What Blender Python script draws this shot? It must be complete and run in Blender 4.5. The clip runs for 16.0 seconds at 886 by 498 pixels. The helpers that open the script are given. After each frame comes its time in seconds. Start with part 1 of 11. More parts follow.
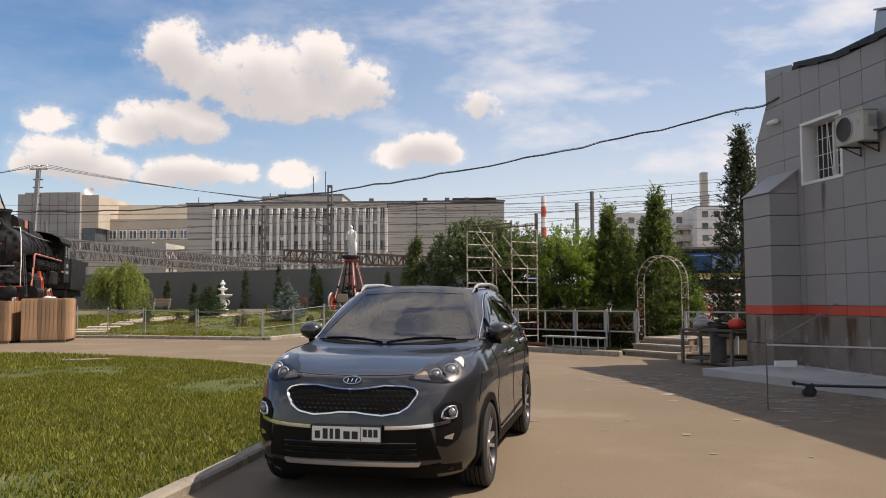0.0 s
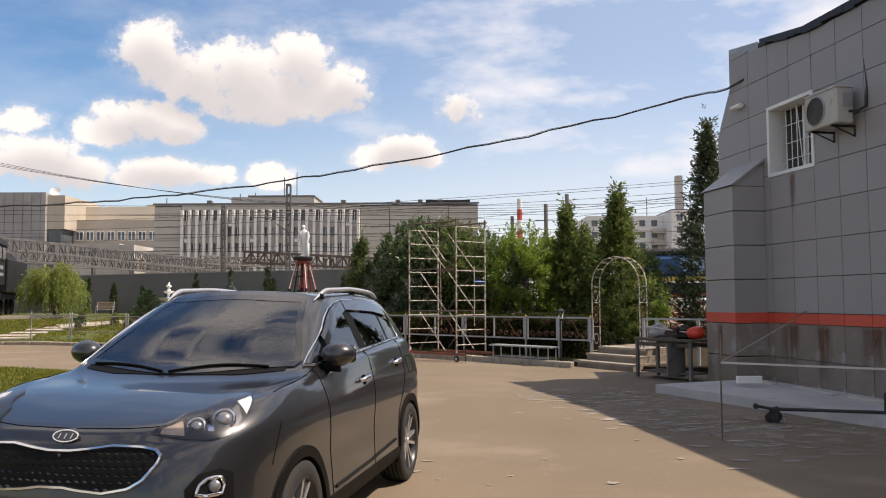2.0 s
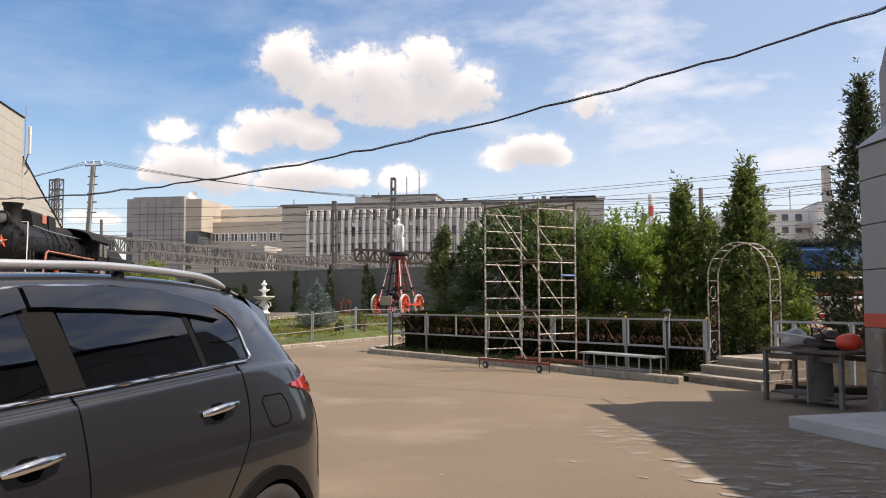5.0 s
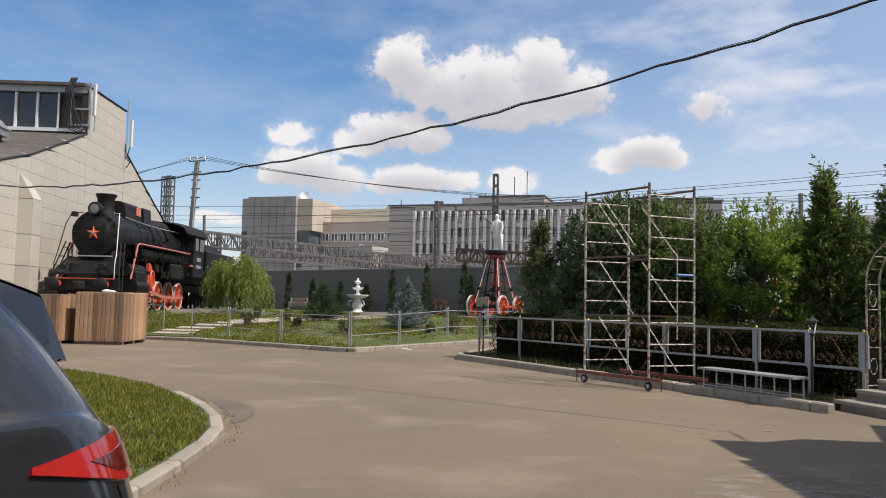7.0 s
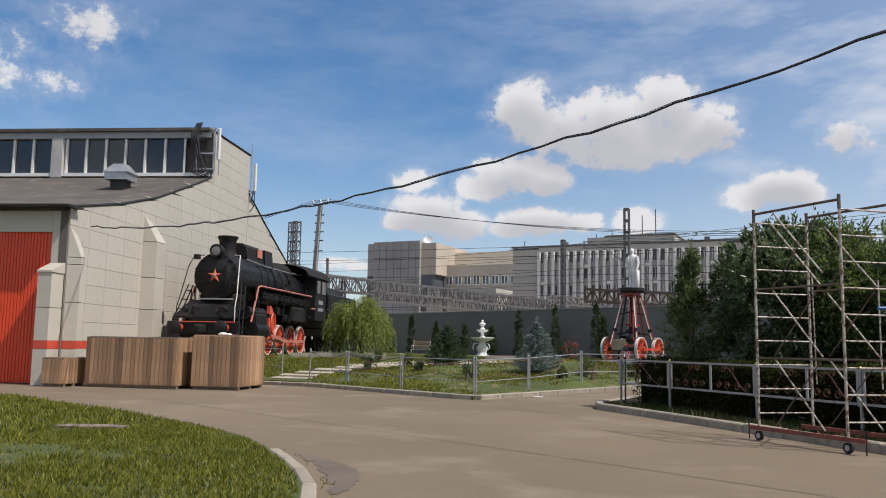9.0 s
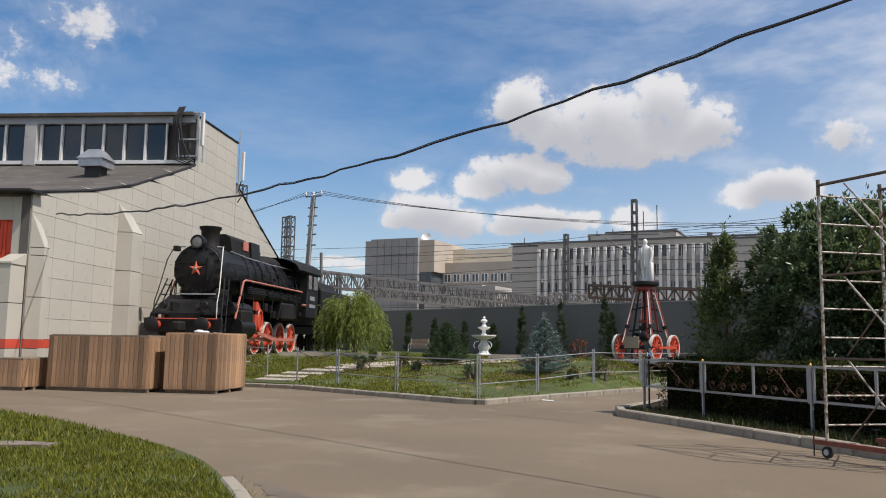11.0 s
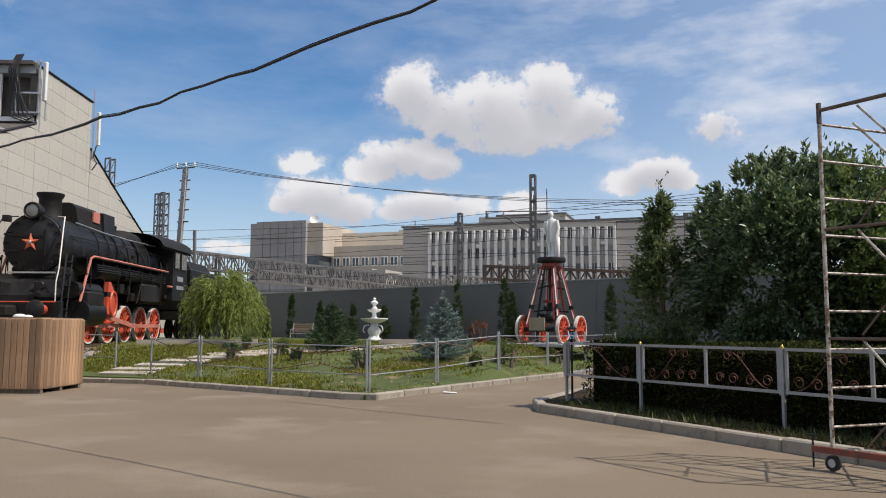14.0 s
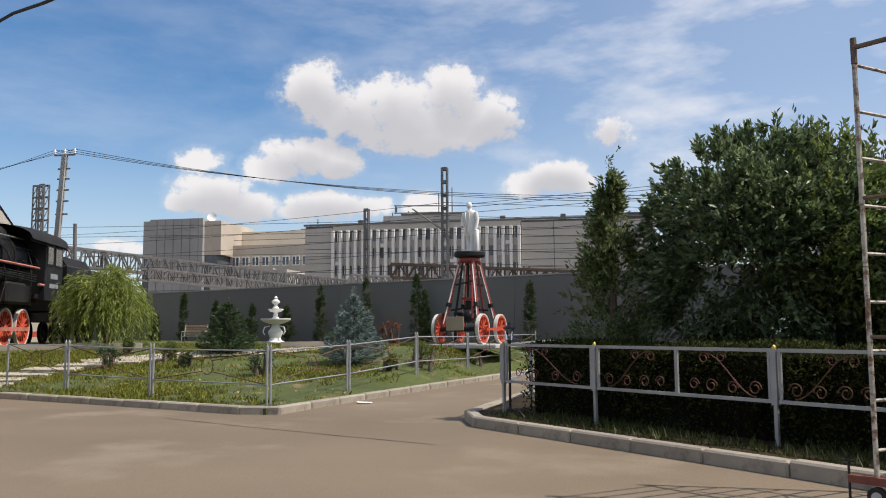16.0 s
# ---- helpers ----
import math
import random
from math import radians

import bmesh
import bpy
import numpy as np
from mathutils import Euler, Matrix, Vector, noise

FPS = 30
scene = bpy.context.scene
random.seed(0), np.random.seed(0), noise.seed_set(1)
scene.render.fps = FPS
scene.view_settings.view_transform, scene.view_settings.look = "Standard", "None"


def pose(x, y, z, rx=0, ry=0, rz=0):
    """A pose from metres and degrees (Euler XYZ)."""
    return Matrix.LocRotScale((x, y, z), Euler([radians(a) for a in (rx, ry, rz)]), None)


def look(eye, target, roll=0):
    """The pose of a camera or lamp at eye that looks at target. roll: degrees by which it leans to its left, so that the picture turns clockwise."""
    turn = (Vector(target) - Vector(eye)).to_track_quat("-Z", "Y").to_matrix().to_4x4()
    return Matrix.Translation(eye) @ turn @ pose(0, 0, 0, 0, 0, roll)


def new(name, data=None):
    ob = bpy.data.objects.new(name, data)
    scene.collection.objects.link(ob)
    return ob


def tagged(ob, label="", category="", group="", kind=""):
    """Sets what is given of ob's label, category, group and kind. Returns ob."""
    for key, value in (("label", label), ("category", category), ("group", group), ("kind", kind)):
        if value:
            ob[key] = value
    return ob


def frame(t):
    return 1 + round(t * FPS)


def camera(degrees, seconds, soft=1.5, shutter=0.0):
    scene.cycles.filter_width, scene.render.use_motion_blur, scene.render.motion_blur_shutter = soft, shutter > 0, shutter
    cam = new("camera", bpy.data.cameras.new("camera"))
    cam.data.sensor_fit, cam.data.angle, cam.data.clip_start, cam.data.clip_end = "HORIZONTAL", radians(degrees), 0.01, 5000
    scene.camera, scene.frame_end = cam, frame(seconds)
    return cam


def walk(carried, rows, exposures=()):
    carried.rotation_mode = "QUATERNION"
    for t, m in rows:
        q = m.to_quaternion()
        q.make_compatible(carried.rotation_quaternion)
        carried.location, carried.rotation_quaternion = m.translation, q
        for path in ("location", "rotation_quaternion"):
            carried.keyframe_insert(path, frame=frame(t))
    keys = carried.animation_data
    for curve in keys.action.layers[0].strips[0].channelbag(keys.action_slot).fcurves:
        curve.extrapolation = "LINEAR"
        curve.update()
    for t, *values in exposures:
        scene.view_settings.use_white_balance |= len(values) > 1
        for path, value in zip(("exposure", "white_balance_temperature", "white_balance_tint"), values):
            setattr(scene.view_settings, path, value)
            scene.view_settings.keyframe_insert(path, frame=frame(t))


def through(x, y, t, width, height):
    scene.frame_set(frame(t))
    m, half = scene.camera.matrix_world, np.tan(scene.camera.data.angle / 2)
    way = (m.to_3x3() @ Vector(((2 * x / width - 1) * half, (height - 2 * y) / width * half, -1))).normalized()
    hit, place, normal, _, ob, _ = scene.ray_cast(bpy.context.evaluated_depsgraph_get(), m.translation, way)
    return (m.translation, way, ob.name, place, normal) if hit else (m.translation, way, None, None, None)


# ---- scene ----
from mathutils.bvhtree import BVHTree
cam = camera(56.8, 16.0, soft=1.05)
PATH = [
    (0, (0.411, 0.138, 1.558), (0.34, 2.133, 1.678), -0.3),
    (0.5, (0.639, 0.563, 1.571), (0.577, 2.558, 1.695), -0.2),
    (1, (0.909, 1.118, 1.58), (0.854, 3.113, 1.703), -0.3),
    (1.5, (1.149, 1.711, 1.597), (1.118, 3.707, 1.722), -0.1),
    (2, (1.407, 2.286, 1.603), (1.389, 4.282, 1.73), -0.2),
    (2.5, (1.622, 2.909, 1.591), (1.606, 4.905, 1.715), -0.1),
    (3, (1.882, 3.468, 1.571), (1.862, 5.464, 1.7), -0.3),
    (3.5, (2.052, 4.097, 1.556), (2.003, 6.093, 1.684), -0.3),
    (4, (2.282, 4.662, 1.552), (2.148, 6.653, 1.676), -0.4),
    (4.2, (2.362, 4.888, 1.586), (2.152, 6.873, 1.711), -0.4),
    (6.3, (2.532, 7.852, 1.497), (2.065, 9.793, 1.621), 0.6),
    (6.5, (2.510, 8.068, 1.502), (1.975, 9.991, 1.627), 0.9),
    (7, (2.390, 8.559, 1.518), (1.799, 10.466, 1.649), 1.2),
    (7.5, (2.272, 9.119, 1.573), (1.558, 10.974, 1.796), 1.3),
    (8, (2.030, 9.605, 1.544), (1.243, 11.429, 1.776), 1.6),
    (8.5, (1.801, 10.083, 1.515), (0.976, 11.890, 1.748), 1.1),
    (9, (1.527, 10.554, 1.472), (0.659, 12.340, 1.703), 1.0),
    (9.2, (1.391, 10.750, 1.486), (0.510, 12.531, 1.713), 0.9),
    (11.3, (0.350, 12.981, 1.471), (-0.505, 14.775, 1.698), 0.9),
    (11.5, (0.280, 13.170, 1.496), (-0.553, 14.974, 1.724), 1.1),
    (12, (0.053, 13.710, 1.483), (-0.739, 15.533, 1.707), 0.8),
    (12.5, (-0.226, 14.239, 1.464), (-0.983, 16.078, 1.682), 0.6),
    (13, (-0.434, 14.793, 1.462), (-1.132, 16.656, 1.673), 0.4),
    (13.5, (-0.648, 15.269, 1.424), (-1.312, 17.144, 1.624), 0.3),
    (14, (-0.887, 15.821, 1.429), (-1.504, 17.714, 1.622), 0.2),
    (14.5, (-1.136, 16.342, 1.427), (-1.738, 18.240, 1.619), 0.0),
    (15, (-1.374, 16.832, 1.420), (-1.929, 18.744, 1.612), 0.1),
    (15.5, (-1.579, 17.399, 1.437), (-2.054, 19.333, 1.626), -0.3),
    (16, (-1.813, 17.956, 1.423), (-2.201, 19.909, 1.617), -0.3),
]
walk(cam, [(t, look(eye, target, roll)) for t, eye, target, roll in PATH],
     exposures=[(0.0, 0.08, 7550, 17), (1.5, 0.20, 7550, 17), (3.5, 0.34, 7500, 17), (4.2, 0.33, 7450, 17), (6.5, 0.08, 7040, 15.5), (7.5, -0.08, 6740, 13.5), (9.2, -0.17, 6690, 12.7), (12.5, -0.16, 6620, 12.4), (16.0, -0.01, 6860, 13.3)])

# ---------------------------------------------------------------- world and sun
def nodes_of(tree):
    tree.nodes.clear()
    return tree.nodes, tree.links


def make_world():
    world = bpy.data.worlds.new("day_sky")
    scene.world = world
    world.use_nodes = True
    nd, ln = nodes_of(world.node_tree)

    def math_node(op, a, b=None, clamp=False):
        n = nd.new("ShaderNodeMath")
        n.operation, n.use_clamp = op, clamp
        for i, v in enumerate((a, b)):
            if v is None:
                continue
            if isinstance(v, (int, float)):
                n.inputs[i].default_value = v
            else:
                ln.new(v, n.inputs[i])
        return n.outputs[0]

    def noise_node(vec, scale, detail, rough=0.55):
        n = nd.new("ShaderNodeTexNoise")
        n.inputs["Scale"].default_value = scale
        n.inputs["Detail"].default_value = detail
        n.inputs["Roughness"].default_value = rough
        ln.new(vec, n.inputs["Vector"])
        return n.outputs[0]

    def ramp(value, a, b):
        n = nd.new("ShaderNodeMapRange")
        n.interpolation_type = "SMOOTHSTEP"
        n.inputs["From Min"].default_value, n.inputs["From Max"].default_value = a, b
        ln.new(value, n.inputs["Value"])
        return n.outputs[0]

    sky = nd.new("ShaderNodeTexSky")
    sky.sky_type, sky.sun_disc = "NISHITA", False
    sky.sun_elevation, sky.sun_rotation = radians(SUN_UP), radians(90.0)
    sky.air_density, sky.dust_density, sky.ozone_density = 1.0, 0.5, 3.0
    tc = nd.new("ShaderNodeTexCoord")
    sep = nd.new("ShaderNodeSeparateXYZ")
    ln.new(tc.outputs["Generated"], sep.inputs[0])
    x, y, z = sep.outputs
    # azimuth (0 = ahead, + = right) and slope above the horizon
    az = math_node("ARCTAN2", x, y)
    flat = math_node("SQRT", math_node("ADD", math_node("MULTIPLY", x, x), math_node("MULTIPLY", y, y)))
    el = math_node("DIVIDE", z, math_node("MAXIMUM", flat, 0.05))
    comb = nd.new("ShaderNodeCombineXYZ")
    ln.new(az, comb.inputs[0])
    ln.new(el, comb.inputs[1])
    vec = comb.outputs[0]
    big = noise_node(vec, 20.0, 7.0, 0.62)
    fine = noise_node(vec, 62.0, 6.0, 0.62)
    # heaped clouds: azimuth, slope, half width, half height
    def heaps(rows, drop, k):
        total = None
        for a, e, w, h, *thick in rows:
            t = thick[0] if thick else 1.0
            w, h, e = w * 1.12, h * 1.14, e + 0.003
            da = math_node("DIVIDE", math_node("SUBTRACT", az, a), w)
            de = math_node("DIVIDE", math_node("SUBTRACT", el, e - drop * h), h)
            d = math_node("SUBTRACT", t, math_node("MULTIPLY", math_node("ADD", math_node("MULTIPLY", da, da), math_node("MULTIPLY", de, de)), t))
            total = d if total is None else math_node("SMOOTH_MAX", total, d)
            if total.node.operation == "SMOOTH_MAX":
                total.node.inputs[2].default_value = k
        return total

    field = heaps(CLOUDS, 0.0, 0.25)
    under = heaps([c for c in CLOUDS if c[3] > 0.0165], 0.75, 0.4)
    rough = math_node("ADD", math_node("MULTIPLY", math_node("SUBTRACT", big, 0.5), 2.9), math_node("MULTIPLY", math_node("SUBTRACT", fine, 0.5), 1.5))
    dens = math_node("ADD", field, rough)
    mask = math_node("MAXIMUM", ramp(dens, -0.18, 0.55), math_node("MULTIPLY", ramp(dens, -0.8, 0.4), 0.22))
    # thin veils
    mp = nd.new("ShaderNodeMapping")
    mp.inputs["Scale"].default_value = (2.2, 7.0, 1.0)
    mp.inputs["Rotation"].default_value = (0, 0, radians(14))
    ln.new(vec, mp.inputs["Vector"])
    veil = noise_node(mp.outputs[0], 1.3, 7.0, 0.62)
    toward = ramp(az, -0.55, 0.25)
    veil_mask = math_node("MULTIPLY", ramp(veil, 0.38, 0.78), math_node("ADD", 0.26, math_node("MULTIPLY", toward, 0.62)))
    haze = math_node("MULTIPLY", math_node("SUBTRACT", 1.0, ramp(el, 0.0, 0.30)), 0.42)
    haze = math_node("ADD", haze, math_node("MULTIPLY", toward, 0.32))
    mp2 = nd.new("ShaderNodeMapping")
    mp2.inputs["Scale"].default_value = (1.0, 2.4, 1.0)
    mp2.inputs["Rotation"].default_value = (0, 0, radians(-18))
    ln.new(vec, mp2.inputs["Vector"])
    sheet = math_node("MULTIPLY", ramp(noise_node(mp2.outputs[0], 5.5, 5.0, 0.55), 0.30, 0.80), math_node("ADD", 0.22, math_node("MULTIPLY", toward, 0.95)))
    soft = math_node("MAXIMUM", math_node("MAXIMUM", veil_mask, sheet), haze, True)
    # clear towards the zenith
    soft = math_node("MULTIPLY", soft, math_node("SUBTRACT", 1.0, math_node("MULTIPLY", ramp(el, 0.55, 1.2), 0.75)))
    # more fair-weather heaps all round
    far_side = ramp(math_node("ABSOLUTE", math_node("ADD", az, 0.1), None), 1.15, 1.6)
    heap = noise_node(vec, 2.4, 6.0, 0.55)
    mask = math_node("MAXIMUM", mask, math_node("MULTIPLY", math_node("MULTIPLY", ramp(heap, 0.46, 0.60), far_side), ramp(el, 0.05, 0.2)))

    # broken cloud high ahead, as the windscreen mirrors it
    high = nd.new("ShaderNodeCombineXYZ")
    zz = math_node("MAXIMUM", z, 0.1)
    ln.new(math_node("DIVIDE", x, zz), high.inputs[0])
    ln.new(math_node("DIVIDE", y, zz), high.inputs[1])
    over = noise_node(high.outputs[0], 3.2, 7.0, 0.58)
    ahead = ramp(y, 0.10, 0.30)
    mask = math_node("MAXIMUM", mask, math_node("MULTIPLY", math_node("MULTIPLY", ramp(over, 0.34, 0.56), ahead), ramp(el, 0.75, 1.1)))

    # cloud light: bright heads, greyer bodies
    soft_noise = noise_node(vec, 16.0, 3.0, 0.5)
    body = ramp(math_node("ADD", under, math_node("MULTIPLY", math_node("SUBTRACT", soft_noise, 0.5), 1.6)), -0.8, 1.0)
    shade = nd.new("ShaderNodeMix")
    shade.data_type = "RGBA"
    ln.new(body, shade.inputs[0])
    shade.inputs[6].default_value = (8.5, 8.75, 9.1, 1)
    shade.inputs[7].default_value = (5.7, 5.95, 6.5, 1)

    m1 = nd.new("ShaderNodeMix")
    m1.data_type = "RGBA"
    ln.new(soft, m1.inputs[0])
    deep = nd.new("ShaderNodeHueSaturation")
    deep.inputs["Saturation"].default_value, deep.inputs["Value"].default_value = 1.27, 1.36
    ln.new(sky.outputs[0], deep.inputs["Color"])
    ln.new(deep.outputs[0], m1.inputs[6])
    m1.inputs[7].default_value = (7.2, 7.95, 9.1, 1)
    m2 = nd.new("ShaderNodeMix")
    m2.data_type = "RGBA"
    ln.new(mask, m2.inputs[0])
    ln.new(m1.outputs[2], m2.inputs[6])
    ln.new(shade.outputs[2], m2.inputs[7])
    bg = nd.new("ShaderNodeBackground")
    bg.inputs[1].default_value = SKY_LIGHT
    ln.new(m2.outputs[2], bg.inputs[0])
    out = nd.new("ShaderNodeOutputWorld")
    ln.new(bg.outputs[0], out.inputs[0])


SUN_UP = 55.7
SKY_LIGHT = 0.10
# azimuth and slope of the heaps, in radians: centre, half width, half height
CLOUDS = [
    (-0.355, 0.290, 0.039, 0.035),
    (-0.309, 0.265, 0.052, 0.033),
    (-0.246, 0.272, 0.058, 0.036),
    (-0.184, 0.288, 0.037, 0.037),
    (-0.138, 0.258, 0.042, 0.029),
    (-0.219, 0.238, 0.087, 0.027),
    (-0.364, 0.209, 0.043, 0.023),
    (-0.325, 0.200, 0.028, 0.018),
    (-0.398, 0.190, 0.038, 0.016),
    (-0.486, 0.199, 0.027, 0.016),
    (-0.470, 0.157, 0.044, 0.026),
    (-0.430, 0.144, 0.034, 0.019),
    (-0.508, 0.145, 0.019, 0.011),
    (-0.334, 0.149, 0.050, 0.017),
    (-0.372, 0.138, 0.028, 0.010),
    (-0.283, 0.148, 0.028, 0.012),
    (-0.055, 0.184, 0.034, 0.019),
    (-0.095, 0.174, 0.028, 0.015),
    (-0.030, 0.173, 0.020, 0.013),
    (0.014, 0.234, 0.022, 0.019, 0.5),
    (-0.218, 0.146, 0.030, 0.015),
    (-0.574, 0.092, 0.028, 0.008),
    (-0.269, 0.152, 0.014, 0.008),
    (-0.886, 0.354, 0.03, 0.018, 0.15),
    (-0.960, 0.313, 0.025, 0.014, 0.15),
    (-0.936, 0.286, 0.035, 0.015, 0.2),
]
make_world()

sun = new("sun", bpy.data.lights.new("sun", "SUN"))
sun.data.energy, sun.data.angle, sun.data.color = 5.0, radians(0.53), (1.0, 0.955, 0.88)
sun.matrix_world = look((30, 0, 44), (30 - math.cos(radians(SUN_UP)) * 10, 0.0, 44 - math.sin(radians(SUN_UP)) * 10))
scene.view_settings.exposure = 0.0

# ---------------------------------------------------------------- mesh kit
def perp(d):
    a = Vector((0, 0, 1)) if abs(d.z) < 0.9 else Vector((1, 0, 0))
    u = d.cross(a).normalized()
    return u, d.cross(u).normalized()


class Shape:
    """Vertices and faces gathered before they become one mesh."""

    def __init__(self):
        self.v, self.f = [], []

    def add(self, verts, faces):
        n = len(self.v)
        self.v.extend(tuple(p) for p in verts)
        self.f.extend(tuple(i + n for i in q) for q in faces)
        return self

    def box(self, c, s, rz=0.0, m=None, bev=0.0):
        hx, hy, hz = s[0] / 2, s[1] / 2, s[2] / 2
        rot = Matrix.Rotation(radians(rz), 3, "Z")
        if bev > 0:
            b = min(bev, hx * 0.9, hy * 0.9, hz * 0.9)
            pts, idx = [], {}
            for sx in (-1, 1):
                for sy in (-1, 1):
                    for sz in (-1, 1):
                        for k in range(3):
                            q = [sx * (hx - b), sy * (hy - b), sz * (hz - b)]
                            q[k] += (sx, sy, sz)[k] * b
                            idx[(sx, sy, sz, k)] = len(pts)
                            pts.append(Vector(q))
            fs = []
            for k in range(3):
                i, j = (k + 1) % 3, (k + 2) % 3
                for s0 in (-1, 1):
                    loop = []
                    for a, b2 in ((-1, -1), (1, -1), (1, 1), (-1, 1)):
                        key = [0, 0, 0]
                        key[k], key[i], key[j] = s0, a, b2
                        loop.append(idx[(*key, k)])
                    fs.append(loop if s0 > 0 else loop[::-1])
                for a in (-1, 1):
                    for b2 in (-1, 1):
                        k0, k1 = [0, 0, 0], [0, 0, 0]
                        k0[k], k1[k] = -1, 1
                        k0[i] = k1[i] = a
                        k0[j] = k1[j] = b2
                        loop = [idx[(*k0, i)], idx[(*k1, i)], idx[(*k1, j)], idx[(*k0, j)]]
                        fs.append(loop if a * b2 < 0 else loop[::-1])
            for sx in (-1, 1):
                for sy in (-1, 1):
                    for sz in (-1, 1):
                        loop = [idx[(sx, sy, sz, k)] for k in range(3)]
                        fs.append(loop if sx * sy * sz > 0 else loop[::-1])
        else:
            pts = [Vector((x, y, z)) for x in (-hx, hx) for y in (-hy, hy) for z in (-hz, hz)]
            fs = [(0, 1, 3, 2), (4, 6, 7, 5), (0, 4, 5, 1), (2, 3, 7, 6), (0, 2, 6, 4), (1, 5, 7, 3)]
        pts = [rot @ p + Vector(c) for p in pts]
        if m is not None:
            pts = [m @ p for p in pts]
        return self.add(pts, fs)

    def rod(self, a, b, r, r2=None, n=8, caps=True):
        a, b = Vector(a), Vector(b)
        d = (b - a).normalized()
        u, w = perp(d)
        r2 = r if r2 is None else r2
        pts = []
        for p, rr in ((a, r), (b, r2)):
            for i in range(n):
                t = 2 * math.pi * i / n
                pts.append(p + (u * math.cos(t) + w * math.sin(t)) * rr)
        fs = [(i, i + n, (i + 1) % n + n, (i + 1) % n) for i in range(n)]
        if caps:
            fs += [tuple(range(n)), tuple(range(2 * n - 1, n - 1, -1))]
        return self.add(pts, fs)

    def bar(self, a, b, w, h, up=(0, 0, 1)):
        """A square bar from a to b, w wide and h high."""
        a, b = Vector(a), Vector(b)
        d = (b - a).normalized()
        s = d.cross(Vector(up)).normalized()
        t = s.cross(d).normalized()
        pts = [p + s * (i * w / 2) + t * (j * h / 2) for p in (a, b) for i, j in ((-1, -1), (1, -1), (1, 1), (-1, 1))]
        return self.add(pts, [(0, 1, 5, 4), (1, 2, 6, 5), (2, 3, 7, 6), (3, 0, 4, 7), (0, 3, 2, 1), (4, 5, 6, 7)])

    def tube(self, pts, r, n=6, closed=False):
        pts = [Vector(p) for p in pts]
        k = len(pts)
        ring, u = [], None
        for i, p in enumerate(pts):
            q0 = pts[i - 1] if (i > 0 or closed) else p
            q1 = pts[(i + 1) % k] if (i < k - 1 or closed) else p
            d = (q1 - q0).normalized()
            if u is None:
                u, _ = perp(d)
            u = (u - d * u.dot(d)).normalized()
            w = d.cross(u)
            rr = r[i] if isinstance(r, (list, tuple)) else r
            ring += [p + (u * math.cos(2 * math.pi * j / n) + w * math.sin(2 * math.pi * j / n)) * rr for j in range(n)]
        fs = []
        for i in range(k if closed else k - 1):
            a, b = i * n, ((i + 1) % k) * n
            fs += [(a + j, a + (j + 1) % n, b + (j + 1) % n, b + j) for j in range(n)]
        if not closed:
            fs += [tuple(range(n))[::-1], tuple(range((k - 1) * n, k * n))]
        return self.add(ring, fs)

    def lathe(self, prof, n=16, m=None):
        """Turns (radius, height) pairs round z."""
        pts, k = [], len(prof)
        for r, z in prof:
            pts += [Vector((r * math.cos(2 * math.pi * j / n), r * math.sin(2 * math.pi * j / n), z)) for j in range(n)]
        fs = []
        for i in range(k - 1):
            fs += [(i * n + j, i * n + (j + 1) % n, (i + 1) * n + (j + 1) % n, (i + 1) * n + j) for j in range(n)]
        if prof[0] != prof[-1]:
            fs += [tuple(range(n))[::-1], tuple(range((k - 1) * n, k * n))]
        if m is not None:
            pts = [m @ p for p in pts]
        return self.add(pts, fs)

    def prism(self, poly, depth):
        """Sweeps the flat polygon (3D points) along the vector depth."""
        poly, dv = [Vector(p) for p in poly], Vector(depth)
        n = len(poly)
        return self.add(poly + [p + dv for p in poly],
                        [tuple(range(n))[::-1], tuple(range(n, 2 * n))] + [(i, (i + 1) % n, n + (i + 1) % n, n + i) for i in range(n)])

    def sheet(self, fn, nu, nv):
        """A grid of fn(u, v), u and v from 0 to 1."""
        pts = [fn(i / nu, j / nv) for j in range(nv + 1) for i in range(nu + 1)]
        w = nu + 1
        return self.add(pts, [(j * w + i, j * w + i + 1, (j + 1) * w + i + 1, (j + 1) * w + i) for j in range(nv) for i in range(nu)])

    def ball(self, c, r, n=12, k=8):
        r = (r, r, r) if isinstance(r, (int, float)) else r
        pts = [Vector((c[0], c[1], c[2] - r[2]))]
        for i in range(1, k):
            t = math.pi * i / k - math.pi / 2
            pts += [Vector((c[0] + r[0] * math.cos(t) * math.cos(2 * math.pi * j / n), c[1] + r[1] * math.cos(t) * math.sin(2 * math.pi * j / n), c[2] + r[2] * math.sin(t))) for j in range(n)]
        pts.append(Vector((c[0], c[1], c[2] + r[2])))
        fs = [(0, 1 + (j + 1) % n, 1 + j) for j in range(n)]
        for i in range(k - 2):
            a, b = 1 + i * n, 1 + (i + 1) * n
            fs += [(a + j, a + (j + 1) % n, b + (j + 1) % n, b + j) for j in range(n)]
        a, top = 1 + (k - 2) * n, len(pts) - 1
        fs += [(a + j, a + (j + 1) % n, top) for j in range(n)]
        return self.add(pts, fs)

    def mesh(self, name, material, smooth=False, angle=35):
        me = bpy.data.meshes.new(name)
        me.from_pydata(self.v, [], self.f)
        for m in material if isinstance(material, (list, tuple)) else (material,):
            me.materials.append(m)
        if smooth:
            me.polygons.foreach_set("use_smooth", [True] * len(me.polygons))
            me.set_sharp_from_angle(angle=radians(angle))
        me.update()
        return me


